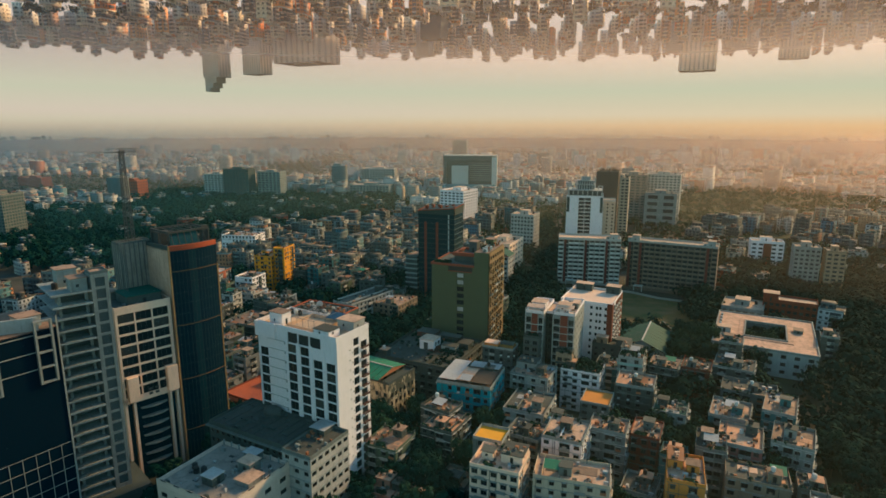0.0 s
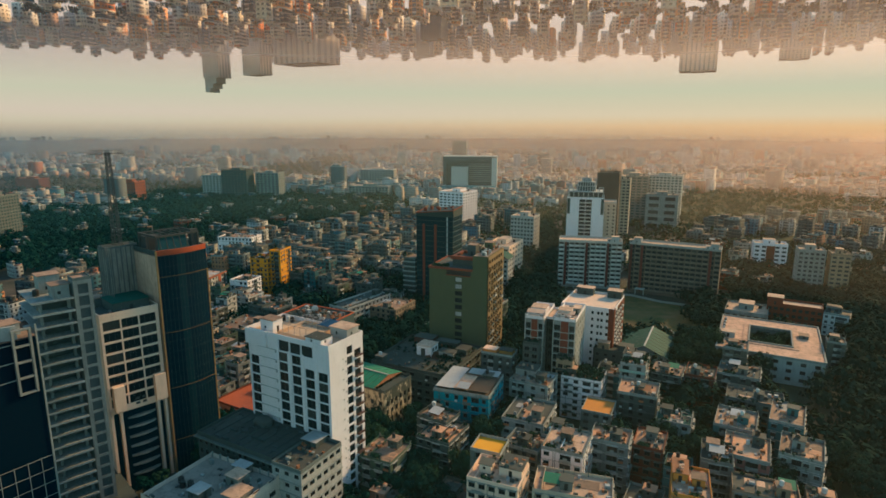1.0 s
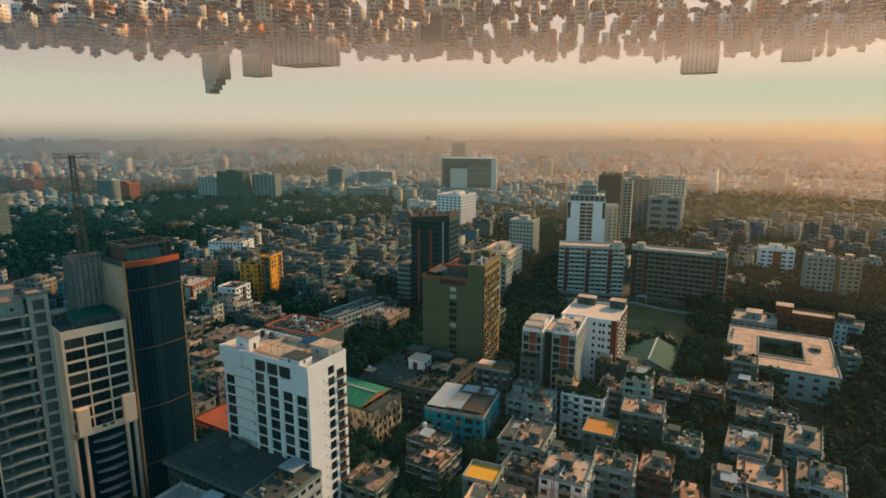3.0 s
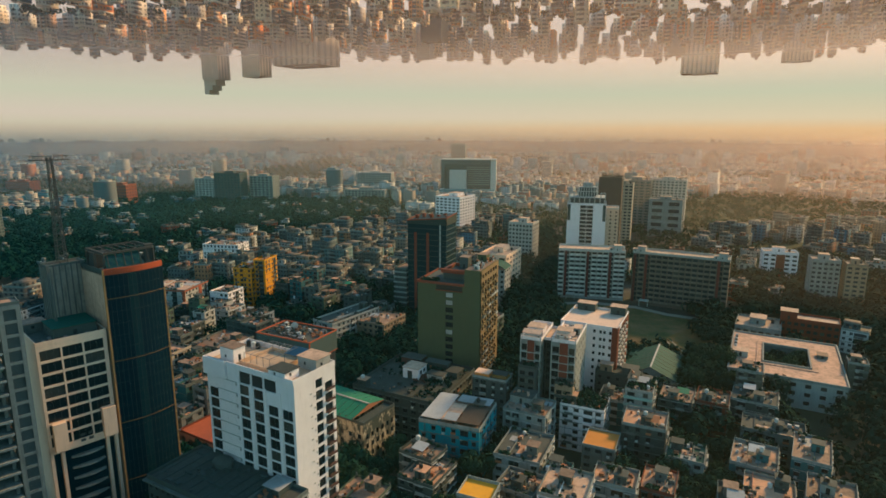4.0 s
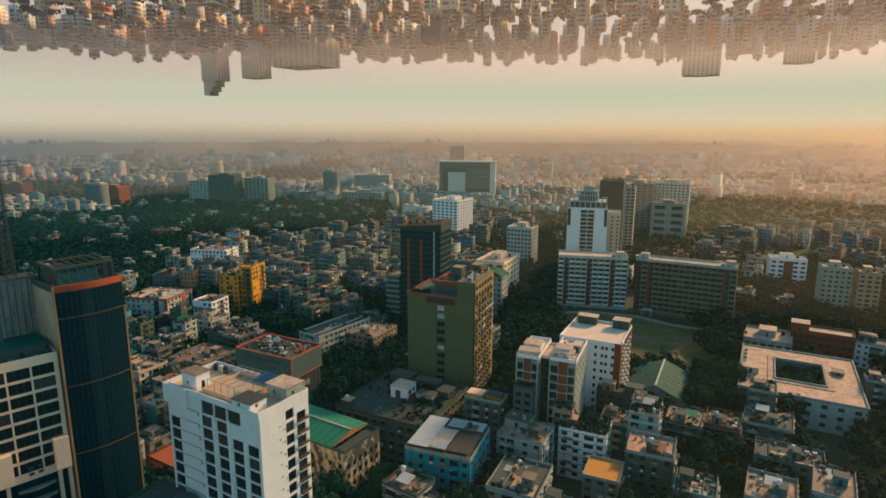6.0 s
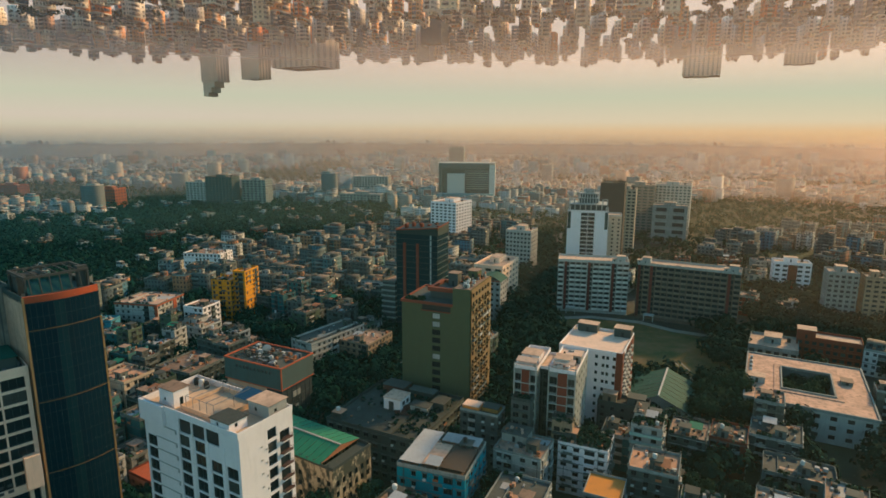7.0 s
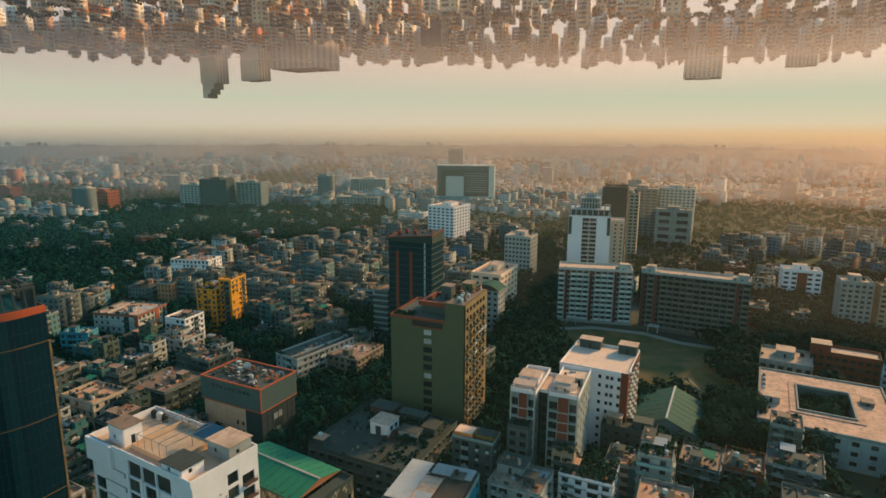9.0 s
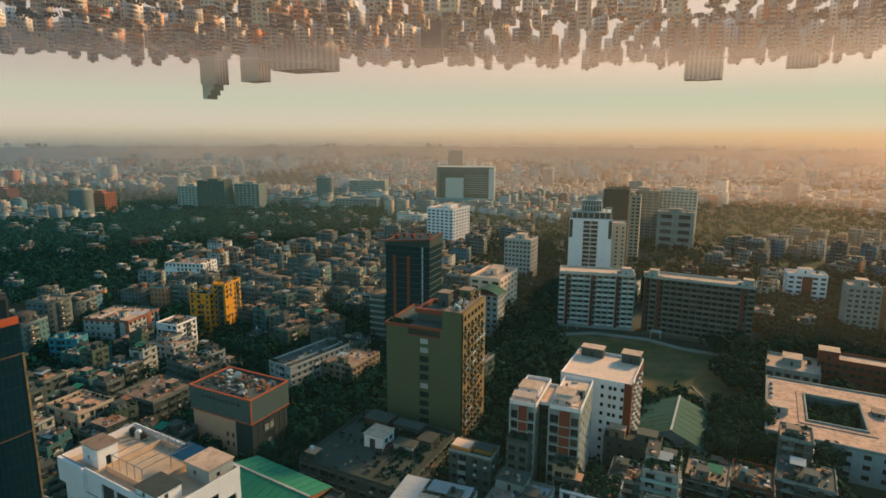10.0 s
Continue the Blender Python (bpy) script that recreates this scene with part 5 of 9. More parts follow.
def apartment_pair():
    """White and brick flats on three stepped wings."""
    def wing(corner, w, d, z, label, cols):
        b = Block("apartment_block", label, "apartment building", corner, w, d, 70, "white and brick flats")
        fl = int((z - 1) / 3.15)
        fr = [(0.2, w * 0.335, 1 + 3.15 * k + 0.12, 1 + 3.15 * k + 3.0) for k in range(fl)] + [(w * 0.715, w - 0.2, 1 + 3.15 * k + 0.12, 1 + 3.15 * k + 3.0) for k in range(fl)]
        rt = grid_holes(d, cols, 1.5, 1, fl, 3.15, 1.5, 0.9)
        wall = shell(b, 0, z, {"front": fr, "right": rt, "left": rt}, CONC_LT)
        b.windows("front", fr, wall, 1, 0.22, FRAME_DK)
        b.windows("right", rt, wall, 1, 0.22)
        b.windows("left", rt, wall, 1, 0.22)
        pan = Mesh()
        b.proud(pan, "front", w * 0.345, w * 0.70, 0, z - 0.4, 0.92)
        part("brick_panel", pan, BRICK, b.ob, "red brick panel up the front")
        bal = Mesh()
        bal.box(0.3, w - 0.3, -1.1, 0.0, -0.16, 0.1)
        for xa, xb in ((0.3, w * 0.335), (w * 0.71, w - 0.3)):
            bal.box(xa, xb, -1.1, -1.06, 0.84, 0.9)
            for k in range(5):
                x = xa + (xb - xa) * k / 4
                bal.box(x - 0.02, x + 0.02, -1.1, -1.06, 0.1, 0.84)
        bm_ = bal.data("balcony", WHITE_OLD)
        for k in range(1, fl):
            ob = part("balcony", bm_, None, b.ob)
            ob.matrix_basis = pose(-w / 2, -d / 2, 1 + 3.15 * k + 0.3)
        cl = Mesh()
        for s in (0.0, w - 0.4):
            b.proud(cl, "front", s + (0.12 if s else 0), s + (0.4 if s else 0.28), 0, z + 2.2, 1.15, -1.0)
        for s in (w * 0.33, w * 0.70):
            b.proud(cl, "front", s, s + 0.12, 0, z + 0.6, 1.12, -0.9)
        b.proud(cl, "front", 0.0, w, z + 1.9, z + 2.2, 1.15, -1.0)
        part("corner_post", cl, WHITE_OLD, b.ob)
        roof_of(b, z, surface("pale_flats_screed", (0.74, 0.53, 0.41), dirt=0.35, streaks=False, fine=0.9), WHITE, 1.0)
        return b
    a = wing((30.1, 230.5), 7.7, 20.0, 37.6, "white flats with red brick panels and balconies, sunlit pale roof", 5)
    hut(a, -3.0, 3.0, -4, 2, 37.6, 40.3, WHITE, ROOF_PALE)
    c = wing((42.5, 227.6), 9.0, 23.0, 37.6, "white flats with a red brick front and a roof shelter", 5)
    hut(c, -3.5, 1.5, -8, -3, 37.6, 40.7, WHITE, ROOF_PALE, "right")
    hut(c, 1.6, 4.1, -2, 3, 37.6, 40.3, CONC_LT, ROOF_PALE)
    rg_ = random.Random(12)
    for blk in (a, c):
        rc = Mesh()
        for k in range(12):
            x, y = rg_.uniform(-3.4, 2.4), rg_.uniform(-9.2, 9)
            rc.box(x, x + rg_.uniform(0.3, 1.1), y, y + rg_.uniform(0.3, 1.2), 37.6, 37.6 + rg_.uniform(0.3, 1.3), k % 3)
        part("roof_clutter", rc, [CONC_DK, WHITE_OLD, RUSTY_TIN], blk.ob, "tanks, pipes and boxes on the roof", "stuff")
        aw = Mesh()
        aw.quad((-3.5, -10.2, 40.0), (3.5, -10.2, 40.0), (3.5, -6.8, 40.6), (-3.5, -6.8, 40.6))
        aw.quad((-3.5, -6.8, 40.5), (3.5, -6.8, 40.5), (3.5, -10.2, 39.9), (-3.5, -10.2, 39.9))
        for x in (-3.4, 3.3):
            for y, z_ in ((-10.1, 39.9), (-6.9, 40.5)):
                aw.box(x, x + 0.1, y, y + 0.1, 37.6, z_, 1)
        part("roof_canopy", aw, [surface("peach_canopy", (0.80, 0.54, 0.40), dirt=0.4, streaks=False), WHITE_OLD], blk.ob, "pale tilted canopy over the roof terrace")
    link = Block("apartment_link", "dark recessed stair link between the white flats", "building", (34.4, 234.0), 4.0, 14.0, 70)
    lf = [(0.3, 1.8, 1 + 3.15 * k + 0.4, 1 + 3.15 * k + 2.6) for k in range(11)] + [(2.2, 3.7, 1 + 3.15 * k + 0.4, 1 + 3.15 * k + 2.6) for k in range(11)]
    lw = shell(link, 0, 36.7, {"front": lf}, surface("dark_slate_tile", (0.03, 0.036, 0.04), dirt=0.3))
    link.windows("front", lf, lw, 1, 0.22, FRAME_DK)
    roof_of(link, 36.7, ROOF_PALE, WHITE, 0.8)
    b = Block("apartment_block", "white flats with a brick corner and a stack of angled balconies", "apartment building", (64.5, 256.0), 24.0, 26.0, 66, "white and brick flats")
    z = 33.4
    fr = [(x, x + 1.1, 1 + 3.2 * k + 1.0, 1 + 3.2 * k + 2.4) for k in range(10) for x in (14.0, 16.6, 18.2, 20.6)]
    wall = shell(b, 0, z, {"front": fr}, WHITE)
    b.windows("front", fr, wall, 0, 0.2)
    pan = Mesh()
    b.proud(pan, "front", b.w - 2.2, b.w, 0, z + 0.8, 0.25)
    b.proud(pan, "right", 0, 3.0, 0, z + 0.8, 0.25)
    b.proud(pan, "right", 9.0, b.d, 0, z, 0.12)
    part("brick_panel", pan, BRICK, b.ob, "red brick corner panel")
    rt = [(s, s + 2.4, 1 + 3.2 * k + 0.7, 1 + 3.2 * k + 2.6) for k in range(10) for s in (4.0, 8.2, 13.0, 18.0)]
    bal = Mesh()
    bal.box(0, 0.95, -1.25, 1.25, -0.14, 0.8)
    bme = bal.data("balcony", WHITE_OLD)
    for s0, s1, za, zb in rt:
        ob = part("balcony", bme, None, b.ob)
        ob.matrix_basis = pose(b.w / 2, -b.d / 2 + (s0 + s1) / 2, za)
        dk = part("balcony_door", window_mesh(2.2, 1.9, 1, FRAME_DK, GLASS_OBJ), None, b.ob)
        dk.matrix_basis = pose(b.w / 2 + 0.2, -b.d / 2 + (s0 + s1) / 2, za + 1.0, 0, 0, 90)
    roof_of(b, z, surface("pale_flats_screed", (0.74, 0.53, 0.41), dirt=0.35, streaks=False, fine=0.9), WHITE, 0.9)
    hut(b, -10, -2, 8, 12.5, z, z + 3.4, CONC_DK, ROOF_PALE, "front", "plant_room")
    hut(b, 5, 11.5, 7.5, 12.5, z, z + 3.6, CONC_DK, ROOF_PALE, "front", "plant_room")
    hut(b, 4, 7.0, 12.6, 12.9, z, z + 0.5, WHITE, ROOF_PALE)
    low = Block("low_house", "dark flat-roofed house at the foot of the flats", "house", (72.5, 247.0), 18.0, 8.0, 68)
    fr = grid_holes(18, 5, 1.3, 0.5, 5, 3.0, 1.3, 1.0)
    w_ = shell(low, 0, 16.0, {"front": fr, "right": grid_holes(8, 2, 1.3, 0.5, 5, 3.0, 1.3, 1.0)}, SLATE)
    low.windows("front", fr, w_)
    roof_of(low, 16.0, ROOF_B, CONC_DK, 0.9)
    hut(low, -7.5, -2.5, -2.5, 2.5, 16.0, 19.2, surface("tan_render", (0.30, 0.22, 0.15)), ROOF_PALE)
    hut(low, 1.5, 7.5, -1.5, 3.0, 16.0, 18.6, SLATE, ROOF_B)
    # dark annexes at the foot of the wings, their roofs overgrown; the first is made up for a wing's dark lower part
    for corner, w, d, zz, lab, mat in (((27.6, 225.6), 6.4, 6.0, 28.5, "dark planted block standing in for the dark foot of the flats", SLATE),
                                       ((41.0, 222.4), 6.6, 4.6, 23.5, "narrow tan house overgrown with creepers before the flats", surface("tan_render", (0.30, 0.22, 0.15)))):
        an = Block("annexe", lab, "house", corner, w, d, 70)
        ah = grid_holes(w, 2, 2.0, 0.5, int(zz / 3.0), 3.0, 1.7, 0.8)
        aw_ = shell(an, 0, zz, {"front": ah}, mat)
        an.windows("front", ah, aw_, 1, 0.2, FRAME_DK)
        roof_of(an, zz, ROOF_B, CONC_DK, 0.7)
        for k in range(1, int(zz / 3.0)):
            led = Mesh()
            led.box(-w / 2 + 0.2, w / 2 - 0.2, -d / 2 - 0.8, -d / 2, 3.0 * k + 0.5, 3.0 * k + 1.2)
            part("balcony", led, CONC_DK, an.ob)
        gm = Mesh()
        clumps(gm, rg_, [(rg_.uniform(-w / 2 + 0.3, w / 2 - 0.3), rg_.uniform(-d / 2 - 0.6, d / 2 - 0.5), zz - rg_.uniform(-1.0, 3.5) * (1 if k % 2 else 0.2), rg_.uniform(0.5, 1.0)) for k in range(26)], 20, 0.3)
        part("creeper", gm, LEAF_DK, an.ob, "dark creepers over the terrace")


def slab(corner, w, d, head, z, label, strong):
    b = Block("slab_block", label, "apartment building", corner, w, d, head, "long slab blocks")
    fl, fh = 10, (z - 2.4) / 10
    bays = int(w / 3.6)
    step = w / bays
    red = {1, 5, 9} if strong else {0, 2, bays - 2}
    hs = [(i * step + 0.35, (i + 1) * step - 0.35, 2.0 + fh * k + 0.35, 2.0 + fh * k + fh - 0.3) for k in range(fl) for i in range(bays)]
    wallm = surface("aged_white_render", (0.34, 0.33, 0.31), dirt=0.5) if strong else surface("brown_grey_render", (0.165, 0.125, 0.10), dirt=0.5)
    wall = shell(b, 0, z, {"front": hs, "back": hs[:bays * 5]}, wallm, reveal=0.9)
    m = Mesh()
    b.panes(m, "front", hs, 0.9)
    part("recess", m, GLASS, b.ob, "dark glazed recesses behind the balconies", "stuff")
    bal = Mesh()
    bal.box(-step / 2 + 0.2, step / 2 - 0.2, -0.55, 0.0, -0.12, 0.0)
    bal.box(-step / 2 + 0.2, step / 2 - 0.2, -0.55, -0.45, 0.0, 1.25)
    me = bal.data("balcony", surface("balcony_white", (0.66, 0.65, 0.62), dirt=0.45) if strong else surface("balcony_grey", (0.20, 0.165, 0.14), dirt=0.5))
    for k in range(fl):
        for i in range(bays):
            if i not in red:
                ob = part("balcony", me, None, b.ob)
                ob.matrix_basis = pose(-w / 2 + (i + 0.5) * step, -d / 2, 2.0 + fh * k + 0.2)
    for i in sorted(red):
        pil = Mesh()
        b.proud(pil, "front", i * step + step * 0.1, i * step + step * 0.55, 1.5, z - 0.3, 0.5)
        part("red_pier", pil, surface("maroon_paint", (0.15, 0.045, 0.035), dirt=0.4), b.ob, "brick-red pier up the whole front")
    ed = Mesh()
    for i in range(bays + 1):
        b.proud(ed, "front", max(0, i * step - 0.15), min(w, i * step + 0.15), 1.5, z, 0.25)
    part("rib", ed, wallm, b.ob, "", "stuff")
    roof_of(b, z, ROOF_PALE, WHITE_OLD, 1.2, 0.3)
    x1 = w / 2
    for x in ((-w / 2 + 5, x1 - 4) if not strong else (x1 - 5,)):
        hut(b, x - 2.4, x + 2.4, -d / 2 + 0.4, -d / 2 + 5, z, z + 4.4, WHITE_OLD, ROOF_PALE, "left")
        hut(b, x - 5.4, x - 2.5, -d / 2 + 0.4, -d / 2 + 4, z, z + 2.6, WHITE_OLD, ROOF_PALE, "left")
    rail = Mesh()
    rng = random.Random(int(w))
    for k in range(10):
        x = -w / 2 + 3 + (w - 10) * k / 10
        rail.box(x, x + 1.8 + rng.random(), -d / 2 + 1.5, -d / 2 + 3, z, z + 0.8 + rng.random() * 0.6)
    part("roof_box", rail, ROOF_PALE, b.ob, "", "stuff")
    en = Mesh()
    en.box(-w / 2 + 6, -w / 2 + 12, -d / 2 - 4.5, -d / 2, 3.4, 3.9)
    for x in (-w / 2 + 6.1, -w / 2 + 11.5):
        en.box(x, x + 0.4, -d / 2 - 4.4, -d / 2 - 4.0, 0, 3.4)
    part("entrance_canopy", en, WHITE_OLD, b.ob)
    return b


def white_tower():
    b = Block("white_tower", "white apartment tower with a dark centre strip and stepped crown", "apartment building", (110.0, 488.0), 30.0, 24.0, 78)
    z = 57.0
    fl = 17
    hs = [(b.w / 2 - 5.0 + 5.2 * j, b.w / 2 - 0.2 + 5.2 * j, 3 + 3.1 * k + 0.5, 3 + 3.1 * k + 2.7) for k in range(fl) for j in range(2)]
    wall = shell(b, 0, z, {"front": hs}, WHITE, reveal=0.8)
    b.windows("front", hs, wall, 2, 0.5)
    sl = Mesh()
    for k in range(fl):
        b.proud(sl, "front", b.w / 2 - 5.2, b.w / 2 + 5.2, 3 + 3.1 * k + 0.1, 3 + 3.1 * k + 0.45, 0.35)
    part("ledge", sl, CONC_LT, b.ob, "", "stuff")
    for s in (0.2, b.w - 2.6):
        dk = Mesh()
        b.proud(dk, "front", s, s + 2.3, z - 14, z - 1, 0.08)
        part("corner_glass", dk, GLASS_TEAL, b.ob)
    y0, y1, x0, x1 = -b.d / 2, b.d / 2, -b.w / 2, b.w / 2
    cr = Mesh()
    for k, (ins, h) in enumerate(((0.8, 4.6), (7.2, 4.2), (7.8, 3.4), (11.0, 3.2))):
        zz = z + sum((4.6, 4.2, 3.4, 3.2)[:k])
        for x in [x0 + ins + i * (b.w - 2 * ins - 0.8) / 7 for i in range(8)]:
            cr.box(x, x + 0.8, y0 + ins, y0 + ins + 0.8, zz, zz + h)
        cr.box(x0 + ins + 1.2, x1 - ins - 1.2, y0 + ins + 1.4, y1 - ins, zz, zz + h - 0.2, 1)
        cr.box(x0 + ins, x1 - ins, y0 + ins, y1 - ins, zz + h - 0.5, zz + h)
    for x in (x0 + 0.8, x1 - 5.0):
        cr.box(x, x + 4.2, y0 + 1, y0 + 1.8, z + 8.0, z + 8.6)
        for dx in (0, 3.4):
            cr.box(x + dx, x + dx + 0.8, y0 + 1, y0 + 1.8, z + 4.6, z + 8.0)
    cr.cylinder(0, y0 + 14, z + 15.4, z + 18.2, 0.5, 0.12, 8)
    part("crown", cr, [WHITE_OLD, SLATE], b.ob, "stepped open crown of white frames")
    w2 = Block("narrow_tower", "narrow pale tower behind the white tower", "apartment building", (126.0, 512.0), 13.0, 16.0, 78)
    hh = grid_holes(13, 3, 1.4, 2, 15, 3.1, 1.4, 1)
    ww = shell(w2, 0, 50, {"front": hh, "right": grid_holes(16, 4, 1.4, 2, 15, 3.1, 1.4, 1)}, BEIGE)
    w2.windows("front", hh, ww)
    roof_of(w2, 50, ROOF_PALE, WHITE_OLD, 1)


def plain_tower(name, label, corner, w, d, head, z, mat, cols, rows, bars=1, roof=ROOF_PALE, gm_=None, crown=True):
    b = Block(name, label, "building", corner, w, d, head)
    fh = (z - 2) / rows
    fr = grid_holes(w, cols, w / cols * 0.62, 1.5, rows, fh, fh * 0.5, fh * 0.3)
    cr = max(2, int(d / (w / cols)))
    rt = grid_holes(d, cr, d / cr * 0.55, 1.5, rows, fh, fh * 0.5, fh * 0.3)
    wall = shell(b, 0, z, {"front": fr, "right": rt, "left": rt}, mat, reveal=0.35)
    m = Mesh()
    for f, h in (("front", fr), ("right", rt), ("left", rt)):
        b.panes(m, f, h, 0.33)
    part("window_panes", m, gm_ or GLASS, b.ob, "rows of dark windows", "stuff")
    st = Mesh()
    for k in range(rows):
        b.proud(st, "front", 0, w, 1.5 + fh * k + fh * 0.9, 1.5 + fh * k + fh * 0.98, 0.2)
        b.proud(st, "right", 0, d, 1.5 + fh * k + fh * 0.9, 1.5 + fh * k + fh * 0.98, 0.2)
    part("string_course", st, mat, b.ob, "", "stuff")
    roof_of(b, z, roof, mat, 1.1, 0.25)
    if crown:
        hut(b, -w * 0.2, w * 0.15, -d * 0.1, d * 0.3, z, z + 3.4, mat, roof)
        tank_on(b, w * 0.3, d * 0.2, z, 0.9, 1.8)
    return b


def brown_tower():
    b = Block("raw_concrete_tower", "dark raw concrete tower under construction with bare rods on top", "building", (137.0, 552.0), 20.0, 22.0, 72)
    z = 72.0
    hs = grid_holes(22, 6, 2.2, 2, 21, 3.3, 1.9, 0.8)
    wall = shell(b, 0, z, {"right": hs}, BROWN_DK, reveal=0.5)
    m = Mesh()
    b.panes(m, "right", hs, 0.5)
    part("dark_openings", m, SLATE, b.ob, "", "stuff")
    rods = Mesh()
    rng = random.Random(9)
    for k in range(46):
        x, y = rng.uniform(-9.5, 9.5), rng.uniform(-10.5, 10.5)
        rods.box(x - 0.15, x + 0.15, y - 0.15, y + 0.15, z, z + 1.5 + 3 * rng.random())
    part("rod", rods, BROWN_DK, b.ob, "", "stuff")
    roof_of(b, z, ROOF_B, BROWN_DK, 0.6)


def arch_building():
    b = Block("portal_building", "huge pale portal-shaped building with a dark top beam and recessed glass", "building", (45.0, 1010.0), 92.0, 34.0, 86)
    x0, x1, y0, y1 = -46, 46, -17, 17
    # Pale and dark tones are drawn together to paint in the haze.
    pale = surface("pale_cladding", (0.62, 0.56, 0.51), dirt=0.2)
    dark = surface("haze_greyed_cladding", (0.11, 0.11, 0.108), rough=0.5, dirt=0.2)
    m = Mesh()
    m.box(x1 - 9, x1, y0, y1, 0, 62)
    part("pier", m, pale, b.ob)
    t = Mesh()
    t.box(x0, x1 - 9, y0, y1, 55.5, 63.5)
    t.box(x0, x0 + 5, y0, y1, 0, 55.5)
    part("top_beam", t, dark, b.ob)
    cap = Mesh()
    cap.box(x0 - 0.6, x1 + 0.4, y0 - 0.6, y1 + 0.4, 63.5, 64.6)
    part("roof_edge", cap, pale, b.ob)
    c = Mesh()
    c.box(x0 + 15, x0 + 43, y0 - 7, y1, 0, 47)
    part("pale_volume", c, pale, b.ob)
    g = Mesh()
    g.box(x0 + 5, x1 - 9, y0 + 5, y1, 0, 55.5)
    part("glass_wall", g, dark, b.ob)
    for k in range(9):
        f = Mesh()
        f.box(x0 + 43, x1 - 9, y0 + 4.2, y0 + 5, 22 + 3.6 * k, 23.1 + 3.6 * k)
        part("floor_edge", f, CONC_LT, b.ob)
    lo = Mesh()
    lo.box(x0 + 2, x1 - 2, y0 - 20, y0 - 7, 0, 16)
    part("low_front", lo, surface("pale_teal_cladding", (0.16, 0.30, 0.32), dirt=0.3), b.ob)
    plain_tower("distant_tower", "grey tower standing behind the portal building", (-8.0, 1180.0), 28, 26, 86, 84, CONC_LT, 8, 24, 1)


def court_block():
    b = Block("courtyard_school", "low pale courtyard block with broad sunlit roof and planted court", "school building", (156.4, 250.0), 44.0, 54.0, 64.3)
    x0, x1, y0, y1 = -22.0, 22.0, -27.0, 27.0
    hx0, hx1, hy0, hy1 = -8.5, 9.5, -12.0, 13.0
    z = 12.6
    fr = grid_holes(44, 8, 2.2, 0.8, 3, 3.7, 1.7, 1.1)
    rt = grid_holes(54, 9, 2.2, 0.8, 3, 3.7, 1.7, 1.1)
    wall = shell(b, 0, z, {"front": fr, "right": rt, "left": rt}, WHITE_OLD)
    b.windows("front", fr, wall, 2)
    b.windows("right", rt, wall, 2)
    b.windows("left", rt, wall, 2)
    inner = Mesh()
    inner.quad((hx1, hy0, 0), (hx0, hy0, 0), (hx0, hy0, z), (hx1, hy0, z))
    inner.quad((hx0, hy1, 0), (hx1, hy1, 0), (hx1, hy1, z), (hx0, hy1, z))
    inner.quad((hx0, hy0, 0), (hx0, hy1, 0), (hx0, hy1, z), (hx0, hy0, z))
    inner.quad((hx1, hy1, 0), (hx1, hy0, 0), (hx1, hy0, z), (hx1, hy1, z))
    part("court_wall", inner, CONC, b.ob)
    r = Mesh()
    for a in ((x0, x1, y0, hy0), (x0, x1, hy1, y1), (x0, hx0, hy0, hy1), (hx1, x1, hy0, hy1)):
        r.box(*a, z - 0.3, z, 0)
    part("roof", r, surface("peach_roof_screed", (0.60, 0.365, 0.265), dirt=1.0, streaks=False, fine=0.5), b.ob)
    p = Mesh()
    p.ring(x0 - 0.5, x1 + 0.5, y0 - 0.5, y1 + 0.5, z - 0.5, z + 0.6, 0.6)
    p.ring(hx0 - 0.6, hx1 + 0.6, hy0 - 0.6, hy1 + 0.6, z - 0.4, z + 0.9, 0.6)
    part("parapet", p, CONC_LT, b.ob)
    w = Mesh()
    w.ring(hx0 - 3.0, hx1 + 3.0, hy0 - 3.0, hy1 + 3.0, z, z + 0.35, 2.2)
    part("court_walk", w, surface("peach_roof_screed", (0.56, 0.43, 0.32)), b.ob)
    hut(b, -21, -15, -10, -5, z, z + 2.6, WHITE_OLD, ROOF_PALE)
    hut(b, 13, 17, 4, 9, z, z + 1.6, CONC, ROOF_A)
    for k in range(7):
        tank_on(b, -20.5, 4 + k * 2.6, z, 0.6, 1.1, k % 2 == 0)
    c = plain_tower("brick_school", "long red brick school wing with two rows of windows", (199.0, 327.0), 28, 12, 62, 13.0, BRICK, 9, 3, 1, ROOF_PALE, None, False)
    hut(c, -14.0, -6.0, -6.5, 1, 13.0, 17.5, BRICK, ROOF_PALE)
    plain_tower("school_annex", "low tan annex with an open roof beside the courtyard block", (168.0, 326.0), 22, 22, 62, 9.5, CONC_LT, 6, 2, 1, ROOF_PALE)


